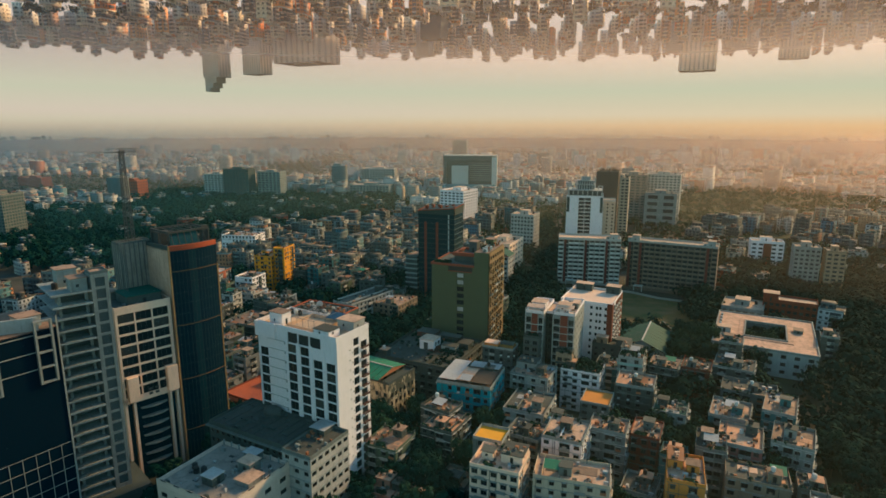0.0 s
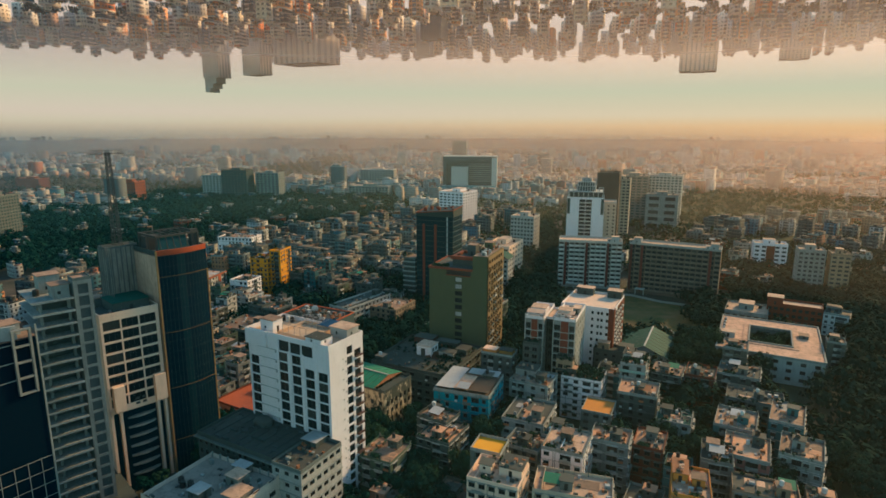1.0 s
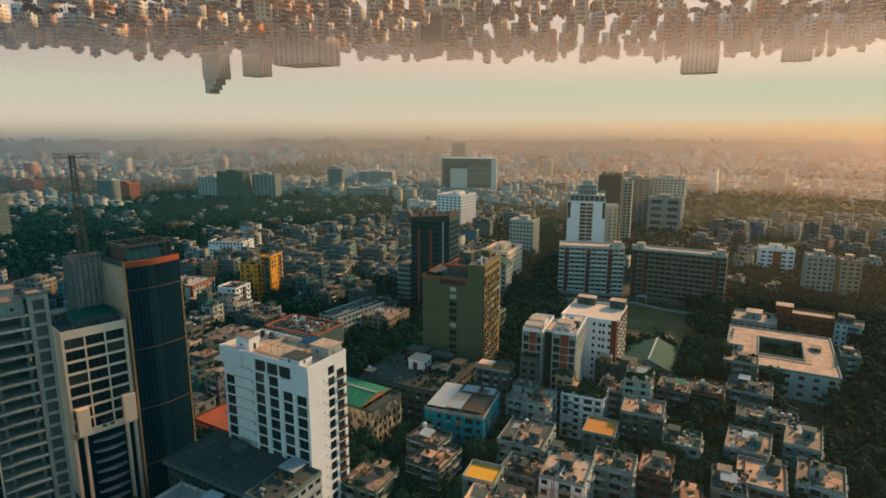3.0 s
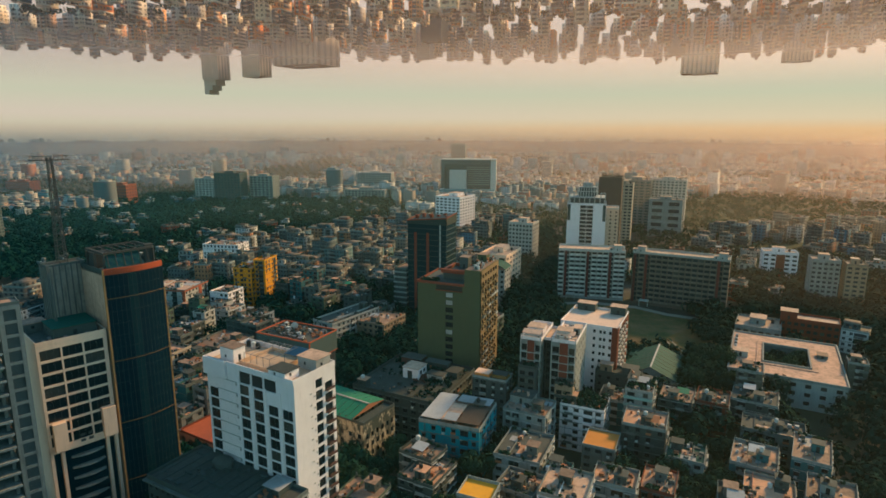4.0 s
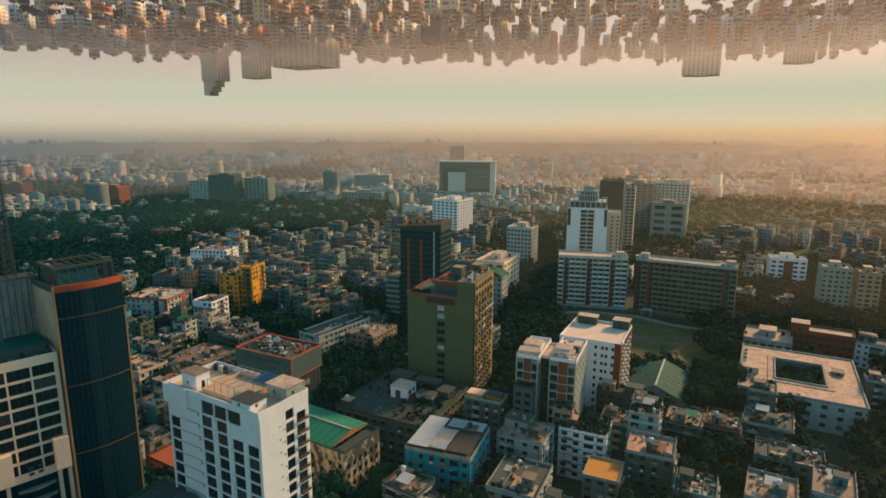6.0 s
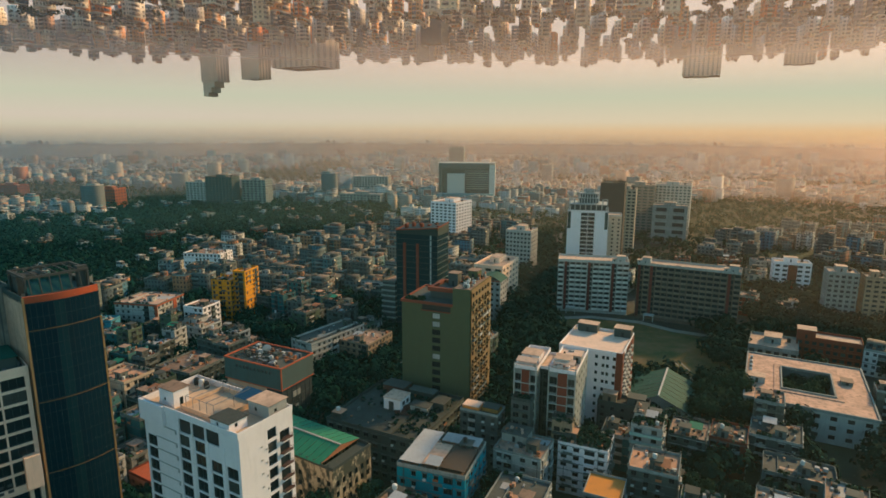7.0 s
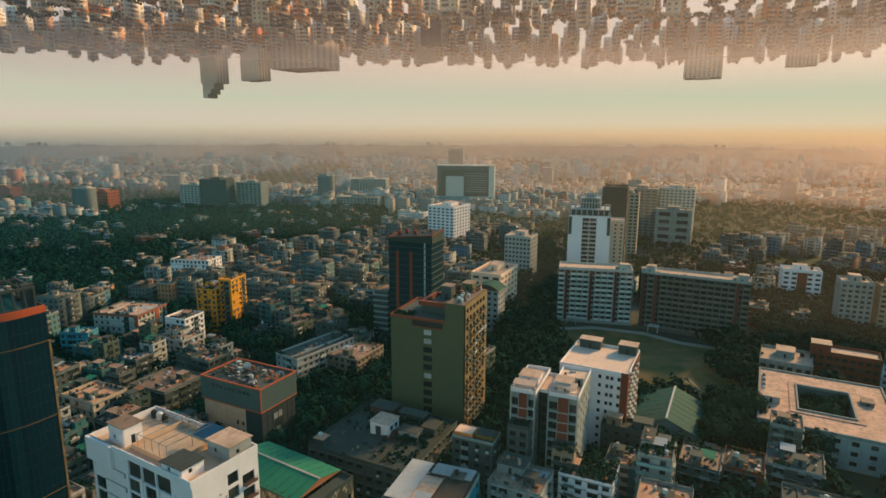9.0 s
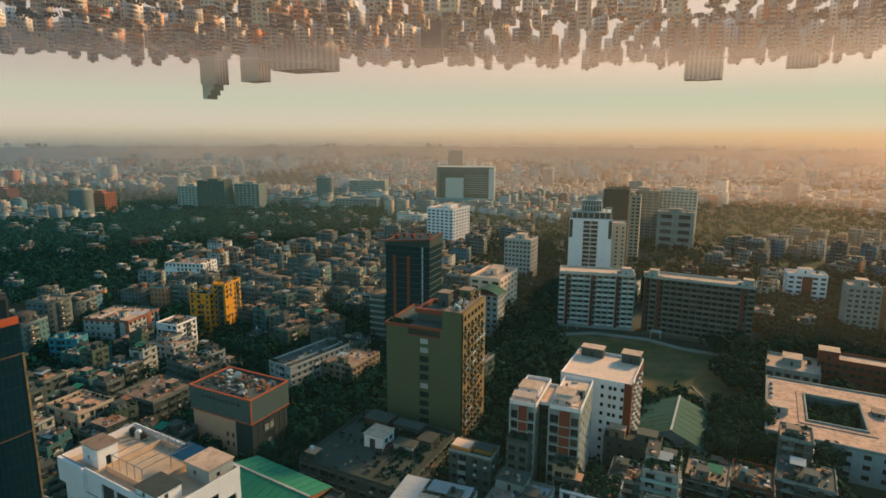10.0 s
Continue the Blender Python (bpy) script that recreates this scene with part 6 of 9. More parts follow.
def hall():
    b = Block("gabled_hall", "large hall under a faded green metal gable roof with pale ridge", "hall", (92.5, 259.0), 24.0, 30.0, 66)
    shell(b, 0, 9.0, {"front": grid_holes(24, 6, 2, 1, 2, 3.8, 1.8, 1.2), "right": grid_holes(30, 8, 2, 1, 2, 3.8, 1.8, 1.2)}, CONC_LT)
    n = 15
    for i in range(n):
        g = Mesh()
        ya, yb = -15.6 + 31.2 * i / n, -15.6 + 31.2 * (i + 1) / n - 0.06
        dz = 0.05 * (i % 2)
        g.quad((-12.8, yb, 8.9 + dz), (-12.8, ya, 8.9 + dz), (0, ya, 14.4 + dz), (0, yb, 14.4 + dz))
        g.quad((12.8, ya, 8.9 + dz), (12.8, yb, 8.9 + dz), (0, yb, 14.4 + dz), (0, ya, 14.4 + dz))
        part("roof_sheet", g, GREEN_HALL, b.ob)
    for y, s in ((-15, 1), (15, -1)):
        ga = Mesh()
        ga.tri((-12 * s, y, 9), (12 * s, y, 9), (0, y, 14.2))
        part("gable", ga, CONC_LT, b.ob)
    rg = Mesh()
    rg.box(-0.35, 0.35, -15.6, 15.6, 14.3, 14.65)
    part("ridge", rg, WHITE_OLD, b.ob, "pale ridge capping")


def arched_block():
    b = Block("arched_roof_block", "pale block under a low curved green metal roof", "building", (26.0, 396.0), 15.0, 12.0, 68)
    fr = grid_holes(15, 4, 1.8, 1, 7, 3.4, 1.6, 1.0)
    wall = shell(b, 0, 25.0, {"front": fr, "right": grid_holes(12, 3, 1.8, 1, 7, 3.4, 1.6, 1.0)}, WHITE_OLD)
    b.windows("front", fr, wall)
    n = 10
    ar = lambda t: (-8.0 + 16.0 * t, 25.2 + 3.2 * math.sin(math.pi * t))
    for i in range(n):
        (xa, za), (xb, zb) = ar(i / n), ar((i + 1) / n)
        g = Mesh()
        g.quad((xa, -6.8, za), (xb - 0.03, -6.8, zb), (xb - 0.03, 6.6, zb), (xa, 6.6, za))
        g.quad((xa, 6.6, za - 0.2), (xb - 0.03, 6.6, zb - 0.2), (xb - 0.03, -6.8, zb - 0.2), (xa, -6.8, za - 0.2))
        g.quad((xa, -6.8, za - 0.2), (xb - 0.03, -6.8, zb - 0.2), (xb - 0.03, -6.8, zb), (xa, -6.8, za))
        part("roof_sheet", g, GREEN_HALL, b.ob)
    ed = Mesh()
    ed.ring(-7.5, 7.5, -6.0, 6.0, 24.6, 25.2, 0.3)
    part("eave", ed, TERRA_TRIM, b.ob)


TERRA_TRIM = surface("orange_red_trim", (0.42, 0.10, 0.045), dirt=0.4)


def grey_box():
    b = Block("grey_clad_block", "block with slate-grey clad top storey, orange trim and peach end wall", "building", (-63.4, 251.2), 28.0, 17.5, 66)
    x0, x1, y0, y1 = -14, 14, -8.75, 8.75
    shell(b, 0, 18.5, {}, surface("navy_clad_wall", (0.022, 0.034, 0.042), dirt=0.3))
    cur = Mesh()
    for k in range(7):
        b.proud(cur, "right", 0.2 + 2.62 * k, 0.45 + 2.62 * k, 0, 18.2, 0.14)
    for k in range(6):
        b.proud(cur, "right", 0, 17.5, 3.2 * k + 0.3, 3.2 * k + 0.55, 0.12)
    part("facade_rib", cur, surface("navy_rib", (0.034, 0.050, 0.060), dirt=0.3), b.ob, "", "stuff")
    e = Mesh()
    b.proud(e, "front", 0, 20.5, 0, 18.0, 0.12)
    part("end_wall", e, surface("peach_paint", (0.80, 0.45, 0.30), dirt=0.25, grime=(0.3, 0.2, 0.14)), b.ob, "blank peach painted wall")
    wn_ = Mesh()
    for k in range(4):
        b.proud(wn_, "front", 16 + 2.6 * (k % 2), 17 + 2.6 * (k % 2), 8 + 3.4 * (k // 2), 9.6 + 3.4 * (k // 2), 0.16)
        b.proud(wn_, "right", 6.5 + 2.2 * (k % 2), 8.3 + 2.2 * (k % 2), 10 + 4 * (k // 2), 12 + 4 * (k // 2), 0.1)
    part("window", wn_, GLASS, b.ob, "", "stuff")
    for s_, zz in ((6.0, 13.2), (8.4, 13.2), (7.2, 7.4)):
        lit = Mesh()
        b.proud(lit, "right", s_, s_ + 1.9, zz, zz + 2.3, 0.22)
        part("window_shutter", lit, CONC_LT, b.ob, "pale closed shutter")
    m = Mesh()
    bx = (x0 - 0.6, x1 + 0.6, y0 - 0.6, y1 + 0.6)
    hs = [(6.0 + 1.9 * k, 7.3 + 1.9 * k, 24.0, 25.2) for k in range(10)]
    for f in FACES:
        b.face(m, f, 18.5, 27.2, hs if f == "front" else [], 0.4, bx)
    part("clad_storey", m, surface("slate_cladding", (0.066, 0.108, 0.110), dirt=0.5), b.ob, "slate-grey clad top storey")
    pn = Mesh()
    b.panes(pn, "front", hs, 0.4, bx)
    pn.box(x0 - 0.6, x1 + 0.6, y0 - 0.6, y1 + 0.6, 18.3, 18.5)
    part("vent", pn, SLATE, b.ob)
    rf = Mesh()
    rf.box(x0 - 0.4, x1 + 0.4, y0 - 0.4, y1 + 0.4, 26.0, 26.3)
    part("roof", rf, ROOF_B, b.ob)
    tr = Mesh()
    tr.ring(x0 - 0.75, x1 + 0.75, y0 - 0.75, y1 + 0.75, 27.0, 27.5, 0.5)
    tr.ring(x0 - 0.7, x1 + 0.7, y0 - 0.7, y1 + 0.7, 18.3, 18.7, 0.3)
    part("trim", tr, surface("orange_red_trim", (0.42, 0.10, 0.045), dirt=0.4), b.ob, "orange-red roof trim")
    cl = Mesh()
    rng = random.Random(3)
    for k in range(70):
        x, y = rng.uniform(x0 + 1, x1 - 3), rng.uniform(y0 + 1, y1 - 2)
        cl.box(x, x + rng.uniform(0.4, 2.4), y, y + rng.uniform(0.3, 1.6), 26.3, 26.3 + rng.uniform(0.3, 1.7), rng.choice((0, 0, 1, 2, 3)))
    for k in range(7):
        y = y0 + 2.2 + 2.1 * k
        cl.bar((x0 + 1, y, 27.6), (x0 + rng.uniform(9, 20), y + rng.uniform(-0.6, 0.6), 27.6), 0.12, 1)
    part("plant", cl, [STEEL, CONC_DK, TANK_WHITE, RUSTY_TIN], b.ob, "ducts, tanks and machines on the roof", "stuff")
    ep = Mesh()
    ep.box(x1 + 0.3, x1 + 0.75, y0 - 0.75, y0 - 0.3, 18.3, 27.4)
    part("corner_trim", ep, surface("orange_red_trim", (0.42, 0.10, 0.045)), b.ob)
    dish = thing("satellite_dish", "large white satellite dish on the grey clad block's roof", "satellite dish", b.x - 2, b.y + 4, 26.3, 20)
    dm = Mesh()
    for k in range(3):
        for i in range(14):
            def D(ii, kk):
                a, r = 2 * math.pi * ii / 14, 0.55 * kk
                return (r * math.cos(a), 0.16 * r * r - 0.2, 2.0 + r * math.sin(a))
            dm.quad(D(i, k), D(i + 1, k), D(i + 1, k + 1), D(i, k + 1))
    part("bowl", dm, TANK_WHITE, dish)
    po = Mesh()
    po.cylinder(0, 0.1, 0, 2.0, 0.12, 0.1, 8)
    part("post", po, STEEL, dish)


def mouldy_wall():
    """Old pale render eaten by black mould, flaking in upright patches."""
    m, t, b = nodes_of("crumbling_render")
    co = t.nodes.new("ShaderNodeTexCoord").outputs["Object"]
    big = noise_node(t, co, 0.5, 5, 0.7, (1, 1, 0.5))
    fine = noise_node(t, co, 2.0, 4, 0.6)
    col = ramp(t, big, [(0.44, (0.54, 0.45, 0.31)), (0.49, (0.22, 0.18, 0.12)), (0.54, (0.04, 0.047, 0.034)), (0.8, (0.022, 0.03, 0.02))])
    col = mix_col(t, math_node(t, "MULTIPLY", fine, 0.5), col, (0.07, 0.07, 0.05))
    t.links.new(col, b.inputs["Base Color"])
    b.inputs["Roughness"].default_value = 0.95
    bp = t.nodes.new("ShaderNodeBump")
    bp.inputs["Strength"].default_value, bp.inputs["Distance"].default_value = 0.6, 0.12
    t.links.new(big, bp.inputs["Height"])
    t.links.new(bp.outputs[0], b.inputs["Normal"])
    return m


def green_roof():
    b = Block("green_roofed_mill", "crumbling stained block with a bright green tin roof", "building", (-30.6, 195.0), 34.0, 17.0, 61)
    z = 20.5
    rt = [(1.2 + 2.7 * i, 2.6 + 2.7 * i, 1.5 + 3.3 * k, 3.4 + 3.3 * k) for k in range(5) for i in range(6)]
    wall = shell(b, 0, z, {"right": rt, "front": grid_holes(34, 9, 1.5, 1, 5, 3.3, 1.7, 1)}, mouldy_wall())
    b.windows("right", rt, wall, 1)
    b.windows("front", grid_holes(34, 9, 1.5, 1, 5, 3.3, 1.7, 1), wall, 1)
    n = 22
    for i in range(n):
        g = Mesh()
        xa, xb = -17.4 + 30.0 * i / n, -17.4 + 30.0 * (i + 1) / n - 0.05
        dz = 0.05 * (i % 2)
        g.quad((xa, -9.0, z + 1.0 + dz), (xb, -9.0, z + 1.0 + dz), (xb, 0, z + 3.0 + dz), (xa, 0, z + 3.0 + dz))
        g.quad((xb, 8.8, z + 1.0 + dz), (xa, 8.8, z + 1.0 + dz), (xa, 0, z + 3.0 + dz), (xb, 0, z + 3.0 + dz))
        part("roof_sheet", g, GREEN_TIN, b.ob, "bright green tin sheet")
    rg = Mesh()
    rg.box(-17.4, 12.6, -0.3, 0.3, z + 2.95, z + 3.2)
    part("ridge", rg, WHITE_OLD, b.ob)
    ft = Mesh()
    ft.box(12.6, 17, -8.5, 8.5, z - 0.3, z)
    ft.ring(-17, 17, -8.5, 8.5, z, z + 0.9, 0.2)
    for k in range(12):
        ft.box(-16 + 2.8 * k, -15.6 + 2.8 * k, -8.4, -8.0, z, z + 1.4)
    part("eave", ft, CONC_DK, b.ob)
    tri = Mesh()
    tri.tri((12.5, -8.8, z + 1), (12.5, 8.6, z + 1), (12.5, 0, z + 2.9))
    tri.box(-17, 12.4, -8.3, -8.1, z, z + 1)
    part("gable", tri, RUSTY_TIN, b.ob)


olive_block()
rust_tower()
apartment_pair()
slab((107.5, 413.3), 44.0, 17.0, 80, 33.6, "white slab block with brick-red piers and rows of balconies", True)
slab((164.0, 384.5), 58.0, 15.0, 65, 34.6, "long brown slab block with red piers and rows of grey balconies", False)
white_tower()
brown_tower()
court_block()
hall()
grey_box()
green_roof()
arched_block()
plain_tower("stone_office", "white office with a regular grid of dark windows", (55.5, 514.0), 21, 20, 68, 36.0, WHITE_OLD, 7, 10)
plain_tower("cream_block", "blank-ended cream block with a rough flat roof", (28.4, 420.7), 20, 34, 68, 28.0, CREAM, 3, 7)
plain_tower("white_block", "white apartment block with banded windows", (-8.0, 640.0), 30, 34, 62, 43.0, WHITE, 6, 13)
plain_tower("twin_tower", "grey glazed twin tower in the haze", (207.0, 700.0), 32, 24, 68, 57.0, surface("ashen_render", (0.16, 0.175, 0.175)), 5, 17, 1, ROOF_PALE, GLASS_TEAL)
plain_tower("twin_tower", "grey glazed twin tower in the haze", (248.0, 705.0), 38, 24, 68, 57.0, WHITE_OLD, 9, 17, 1, ROOF_PALE, GLASS_TEAL)
plain_tower("grey_slab", "blank grey concrete slab below the twin towers", (228.0, 655.0), 34, 16, 68, 40.0, CONC_LT, 2, 5)
plain_tower("narrow_flats", "narrow tan flats stacked with balconies", (160.0, 600.0), 16, 18, 72, 62.0, BEIGE, 4, 19)
plain_tower("woodland_flats", "pale flats with deep balconies among trees", (239.0, 398.0), 16, 15, 70, 32.0, CONC_LT, 5, 10)
plain_tower("woodland_flats", "pale flats with deep balconies among trees", (251.6, 391.0), 11.5, 13, 70, 31.0, surface("tan_render", (0.20, 0.155, 0.11)), 3, 10, 1, ROOF_PALE)
wv = plain_tower("white_villa", "white block with a brick-red bay among trees", (252.0, 470.0), 24, 14, 72, 22.0, WHITE, 5, 6)
vb = Mesh()
wv.proud(vb, "front", 9, 15, 0, 21, 0.6)
part("brick_bay", vb, BRICK, wv.ob)
plain_tower("glass_flats", "tall grey-blue flats of glass and white ribs beyond the park", (-462.0, 552.0), 34, 30, 90, 46.0, CONC, 10, 14, 1, ROOF_A, GLASS_TEAL)
plain_tower("grey_office", "dark grey glazed office beyond the park", (-345.0, 900.0), 42, 24, 84, 47.0, SLATE, 8, 12, 1, ROOF_A, GLASS_TEAL)
plain_tower("white_office", "white banded office beyond the park", (-390.0, 915.0), 34, 24, 84, 38.0, WHITE_OLD, 6, 10)
plain_tower("pale_office", "pale banded office beyond the park", (-300.0, 915.0), 38, 24, 84, 42.0, CONC_LT, 6, 11)
plain_tower("red_school", "long brick-red building with a pale upper floor", (-519.0, 893.0), 36, 22, 78, 29.0, surface("orange_brick", (0.34, 0.095, 0.05), dirt=0.3), 8, 6)
plain_tower("red_school", "long brick-red building with a pale upper floor", (-760.0, 1010.0), 50, 22, 80, 22.0, BRICK, 10, 5)
plain_tower("low_office", "low pale office with a white roof", (-130.0, 930.0), 66, 30, 80, 20.0, CONC_LT, 12, 5)
plain_tower("column_block", "white ribbed block in the distance", (-140.0, 1080.0), 62, 30, 86, 36.0, WHITE_OLD, 12, 9)
arch_building()


# ---------------------------------------------------------------- houses
WALLS = [TEAL, surface("salmon_render", (0.40, 0.19, 0.13), dirt=0.5), CONC, CONC, CONC_DK, CONC, CONC_LT, CONC_DK, WHITE_OLD, CONC_DK, TEAL, SAGE, surface("mould_stained_render", (0.13, 0.13, 0.11), dirt=1.0), surface("tan_render", (0.20, 0.155, 0.11)), surface("ashen_render", (0.16, 0.175, 0.175)), surface("mould_stained_render", (0.13, 0.13, 0.11), dirt=1.0)]
WALL_WORDS = {CONC: "grey concrete", CONC_LT: "pale concrete", BEIGE: "beige rendered", WHITE_OLD: "stained white", CONC_DK: "dark stained concrete", PINK: "faded pink", TEAL: "teal painted", SAGE: "sage green", BRICK: "red brick", CREAM: "cream rendered", BLUE: "bright blue painted", YELLOW: "yellow painted", ORANGE: "orange painted"}
TERRA = surface("terracotta_roof_screed", (0.54, 0.30, 0.19), dirt=0.6, streaks=False, fine=0.9)
ROOFS = [ROOF_A, ROOF_A, ROOF_B, ROOF_B, ROOF_B, TERRA]


def house(corner, w, d, head, z, wall=None, roof=None, seed=0, label="", centre=None, name="house", extra=1.0, single=False, bare=False):
    """A flat-roofed town house: storeys with sunshades and balconies, parapet, stair hut, sheds and clutter on the roof."""
    rng = random.Random(seed * 7 + 3)
    wall = wall or rng.choice(WALLS)
    roof = roof or rng.choice(ROOFS)
    fl = max(2, int(round(z / 3.05)))
    fh = z / fl
    words = WALL_WORDS.get(wall, "weathered rendered")
    b = Block(name, label or f"{words} town house of {fl} storeys with a cluttered roof", "house", corner, w, d, head, "" if label else "town houses", centre)
    x0, x1, y0, y1 = -w / 2, w / 2, -d / 2, d / 2
    hs, panes, led, brst = {}, Mesh(), Mesh(), Mesh()
    for f in FACES:
        span = b.span(f)
        cols = max(1, int(span / rng.uniform(2.8, 3.5)))
        ww, wh = rng.uniform(1.3, 2.0), rng.uniform(1.4, 1.8)
        hs[f] = grid_holes(span, cols, ww, 0, fl, fh, wh, 0.95)
        hs[f] = [h for h in hs[f] if rng.random() > 0.1]
        if f in ("front", "right") and rng.random() < 0.7 and span > 7:
            # a stack of dark loggias with pale breast walls
            lw = rng.uniform(2.2, 3.4)
            la = rng.uniform(0.4, span - lw - 0.4)
            hs[f] = [h for h in hs[f] if h[1] < la - 0.2 or h[0] > la + lw + 0.2] + [(la, la + lw, k * fh + 0.12, k * fh + fh - 0.45) for k in range(1, fl)]
            for k in range(1, fl):
                b.proud(brst, f, la - 0.1, la + lw + 0.1, k * fh - 0.1, k * fh + 0.95, rng.choice((0.5, 0.9)), -0.3)
                if rng.random() < 0.3:
                    b.proud(brst, f, la + lw * 0.3, la + lw * 0.7, k * fh + 0.95, k * fh + 1.5, 0.3, -0.2)
        b.panes(panes, f, hs[f], 0.2)
        if f in ("front", "right"):
            for h in hs[f]:
                b.proud(led, f, h[0] - 0.2, h[1] + 0.2, h[3] + 0.05, h[3] + 0.14, 0.45)
            if rng.random() < 0.6:
                for k in range(1, fl):
                    s = span * rng.choice((0.12, 0.55))
                    b.proud(led, f, s, s + min(3.0, span * 0.4), k * fh - 0.05, k * fh + 0.08, 1.0)
                    b.proud(led, f, s, s + min(3.0, span * 0.4), k * fh + 0.08, k * fh + 0.95, 1.0, -0.93)
            for k in range(1, fl + 1):
                b.proud(led, f, 0, span, k * fh - 0.22, k * fh - 0.06, 0.1)
    body = shell(b, 0, z, hs, wall)
    if single:
        for f in ("front", "right"):
            b.windows(f, hs[f], body, 1, 0.18)
        panes = Mesh()
        for f in ("back", "left"):
            b.panes(panes, f, hs[f], 0.2)
    part("window_panes", panes, GLASS, b.ob, "rows of dark windows", "stuff")
    # On the left, darker trims, balconies and parapets stand in for shade.
    shade_toned = b.x < -30 and b.y > 200
    part("sunshade", led, rng.choice((CONC, CONC_DK, CONC) if shade_toned else (WHITE_OLD, CONC, CONC_LT)), b.ob, "thin concrete sunshades and balconies", "stuff")
    if b.y < 300:
        fit = Mesh()
        for f in ("front", "right"):
            span = b.span(f)
            for k in range(2):
                sx = span * rng.uniform(0.03, 0.97)
                b.proud(fit, f, min(sx, span - 0.14), min(sx, span - 0.14) + 0.12, 0.2, z - 0.3, 0.16, 0.0, None, 0)
            for h in hs[f]:
                if rng.random() < 0.16:
                    b.proud(fit, f, h[0] + 0.2, min(h[1], h[0] + 1.1), h[2] - 0.75, h[2] - 0.15, 0.4, 0.0, None, 1)
                elif rng.random() < 0.12:
                    b.proud(fit, f, h[0] - 0.1, h[1] + 0.1, h[2] - 0.1, h[2] + 0.7, 0.5, -0.44, None, 2)
        part("wall_fitting", fit, [CONC_DK, TANK_WHITE, RUSTY_TIN], b.ob, "drain pipes, air conditioners and window cages", "stuff")
    if brst.v:
        part("balcony", brst, rng.choice((CONC, WHITE_OLD, wall, CONC_DK) if shade_toned else (CONC_LT, WHITE_OLD, wall, CONC_LT)), b.ob, "stacked breast walls of the balconies", "stuff")
    roof_of(b, z, roof, rng.choice((wall, CONC if shade_toned else CONC_LT, wall)), rng.uniform(0.6, 1.1), 0.16)
    if w > 6 and d > 6 and not bare:
        hx, hy = rng.uniform(x0 + 1, x1 - 4.5), rng.uniform(y0 + 1, y1 - 4.5)
        hz = rng.uniform(2.3, 3.0)
        hut(b, hx, hx + 3.4, hy, hy + 3.4, z, z + hz, rng.choice((wall, CONC, CONC_DK)), rng.choice(ROOFS), rng.choice(FACES))
        if rng.random() < 0.42 * extra:
            tank_on(b, hx + 1.2, hy + 1.7, z + hz + 0.16, rng.uniform(0.5, 0.75), rng.uniform(1.0, 1.5), rng.random() < 0.35)
        if rng.random() < 0.35 * extra:
            tank_on(b, rng.uniform(x0 + 1.2, x1 - 1.2), rng.uniform(y0 + 1.2, y1 - 1.2), z, rng.uniform(0.5, 0.8), rng.uniform(1.0, 1.6), rng.random() < 0.3)
        if rng.random() < 0.5 and 9 < w < 20:
            # a partial upper storey
            side = rng.choice((0, 1))
            fx0, fx1 = (x0 + 0.3, x0 + w * rng.uniform(0.35, 0.55)) if side else (x1 - w * rng.uniform(0.35, 0.55), x1 - 0.3)
            fy0, fy1 = y0 + d * rng.uniform(0.3, 0.5), y1 - 0.3
            if not (fx0 - 0.4 < hx + 3.4 and fx1 + 0.4 > hx and fy0 - 0.4 < hy + 3.4 and fy1 + 0.4 > hy):
                hut(b, fx0, fx1, fy0, fy1, z, z + 2.8, wall, rng.choice((ROOF_B, ROOF_B, ROOF_A, RUSTY_TIN)), "front", "roof_room")
                rc = Mesh()
                for k in range(9):
                    x, y = rng.uniform(fx0, fx1 - 1.2), rng.uniform(fy0, fy1 - 1.2)
                    rc.box(x, x + rng.uniform(0.3, 1.2), y, y + rng.uniform(0.3, 1.2), z + 2.96, z + 2.98 + rng.uniform(0.1, 0.9), rng.randint(0, 2))
                part("roof_scrap", rc, [CONC_DK, RUSTY_TIN, ROOF_PALE], b.ob, "scrap and low walls on the upper roof", "stuff")
        cl = Mesh()
        for k in range(rng.randint(14, 28)):
            x, y = rng.uniform(x0 + 0.6, x1 - 1.6), rng.uniform(y0 + 0.6, y1 - 1.6)
            cl.box(x, x + rng.uniform(0.3, 1.5), y, y + rng.uniform(0.3, 1.4), z, z + rng.uniform(0.25, 1.2), rng.choice((0, 1, 2, 3, 3, 4)))
        if rng.random() < 0.5:
            for x in (x0 + 0.3, x0 + w * 0.35, x0 + w * 0.68, x1 - 0.3):
                for y in (y0 + 0.3, y1 - 0.3):
                    cl.box(x - 0.15, x + 0.15, y - 0.15, y + 0.15, z, z + rng.uniform(1.2, 1.9), 0)
        part("roof_clutter", cl, [CONC, RUSTY_TIN, TIN, CONC_DK, TERRA], b.ob, "crates, stubs and scrap on the roof", "stuff")
        if rng.random() < 0.4 * extra:
            t = Mesh()
            xa, ya = rng.uniform(x0, x1 - 5), rng.uniform(y0, y1 - 4.5)
            za = z + rng.uniform(2.0, 2.6)
            t.quad((xa, ya, za), (xa + 4.4, ya, za), (xa + 4.4, ya + 4, za + 0.7), (xa, ya + 4, za + 0.7))
            t.quad((xa, ya + 4, za + 0.66), (xa + 4.4, ya + 4, za + 0.66), (xa + 4.4, ya, za - 0.04), (xa, ya, za - 0.04))
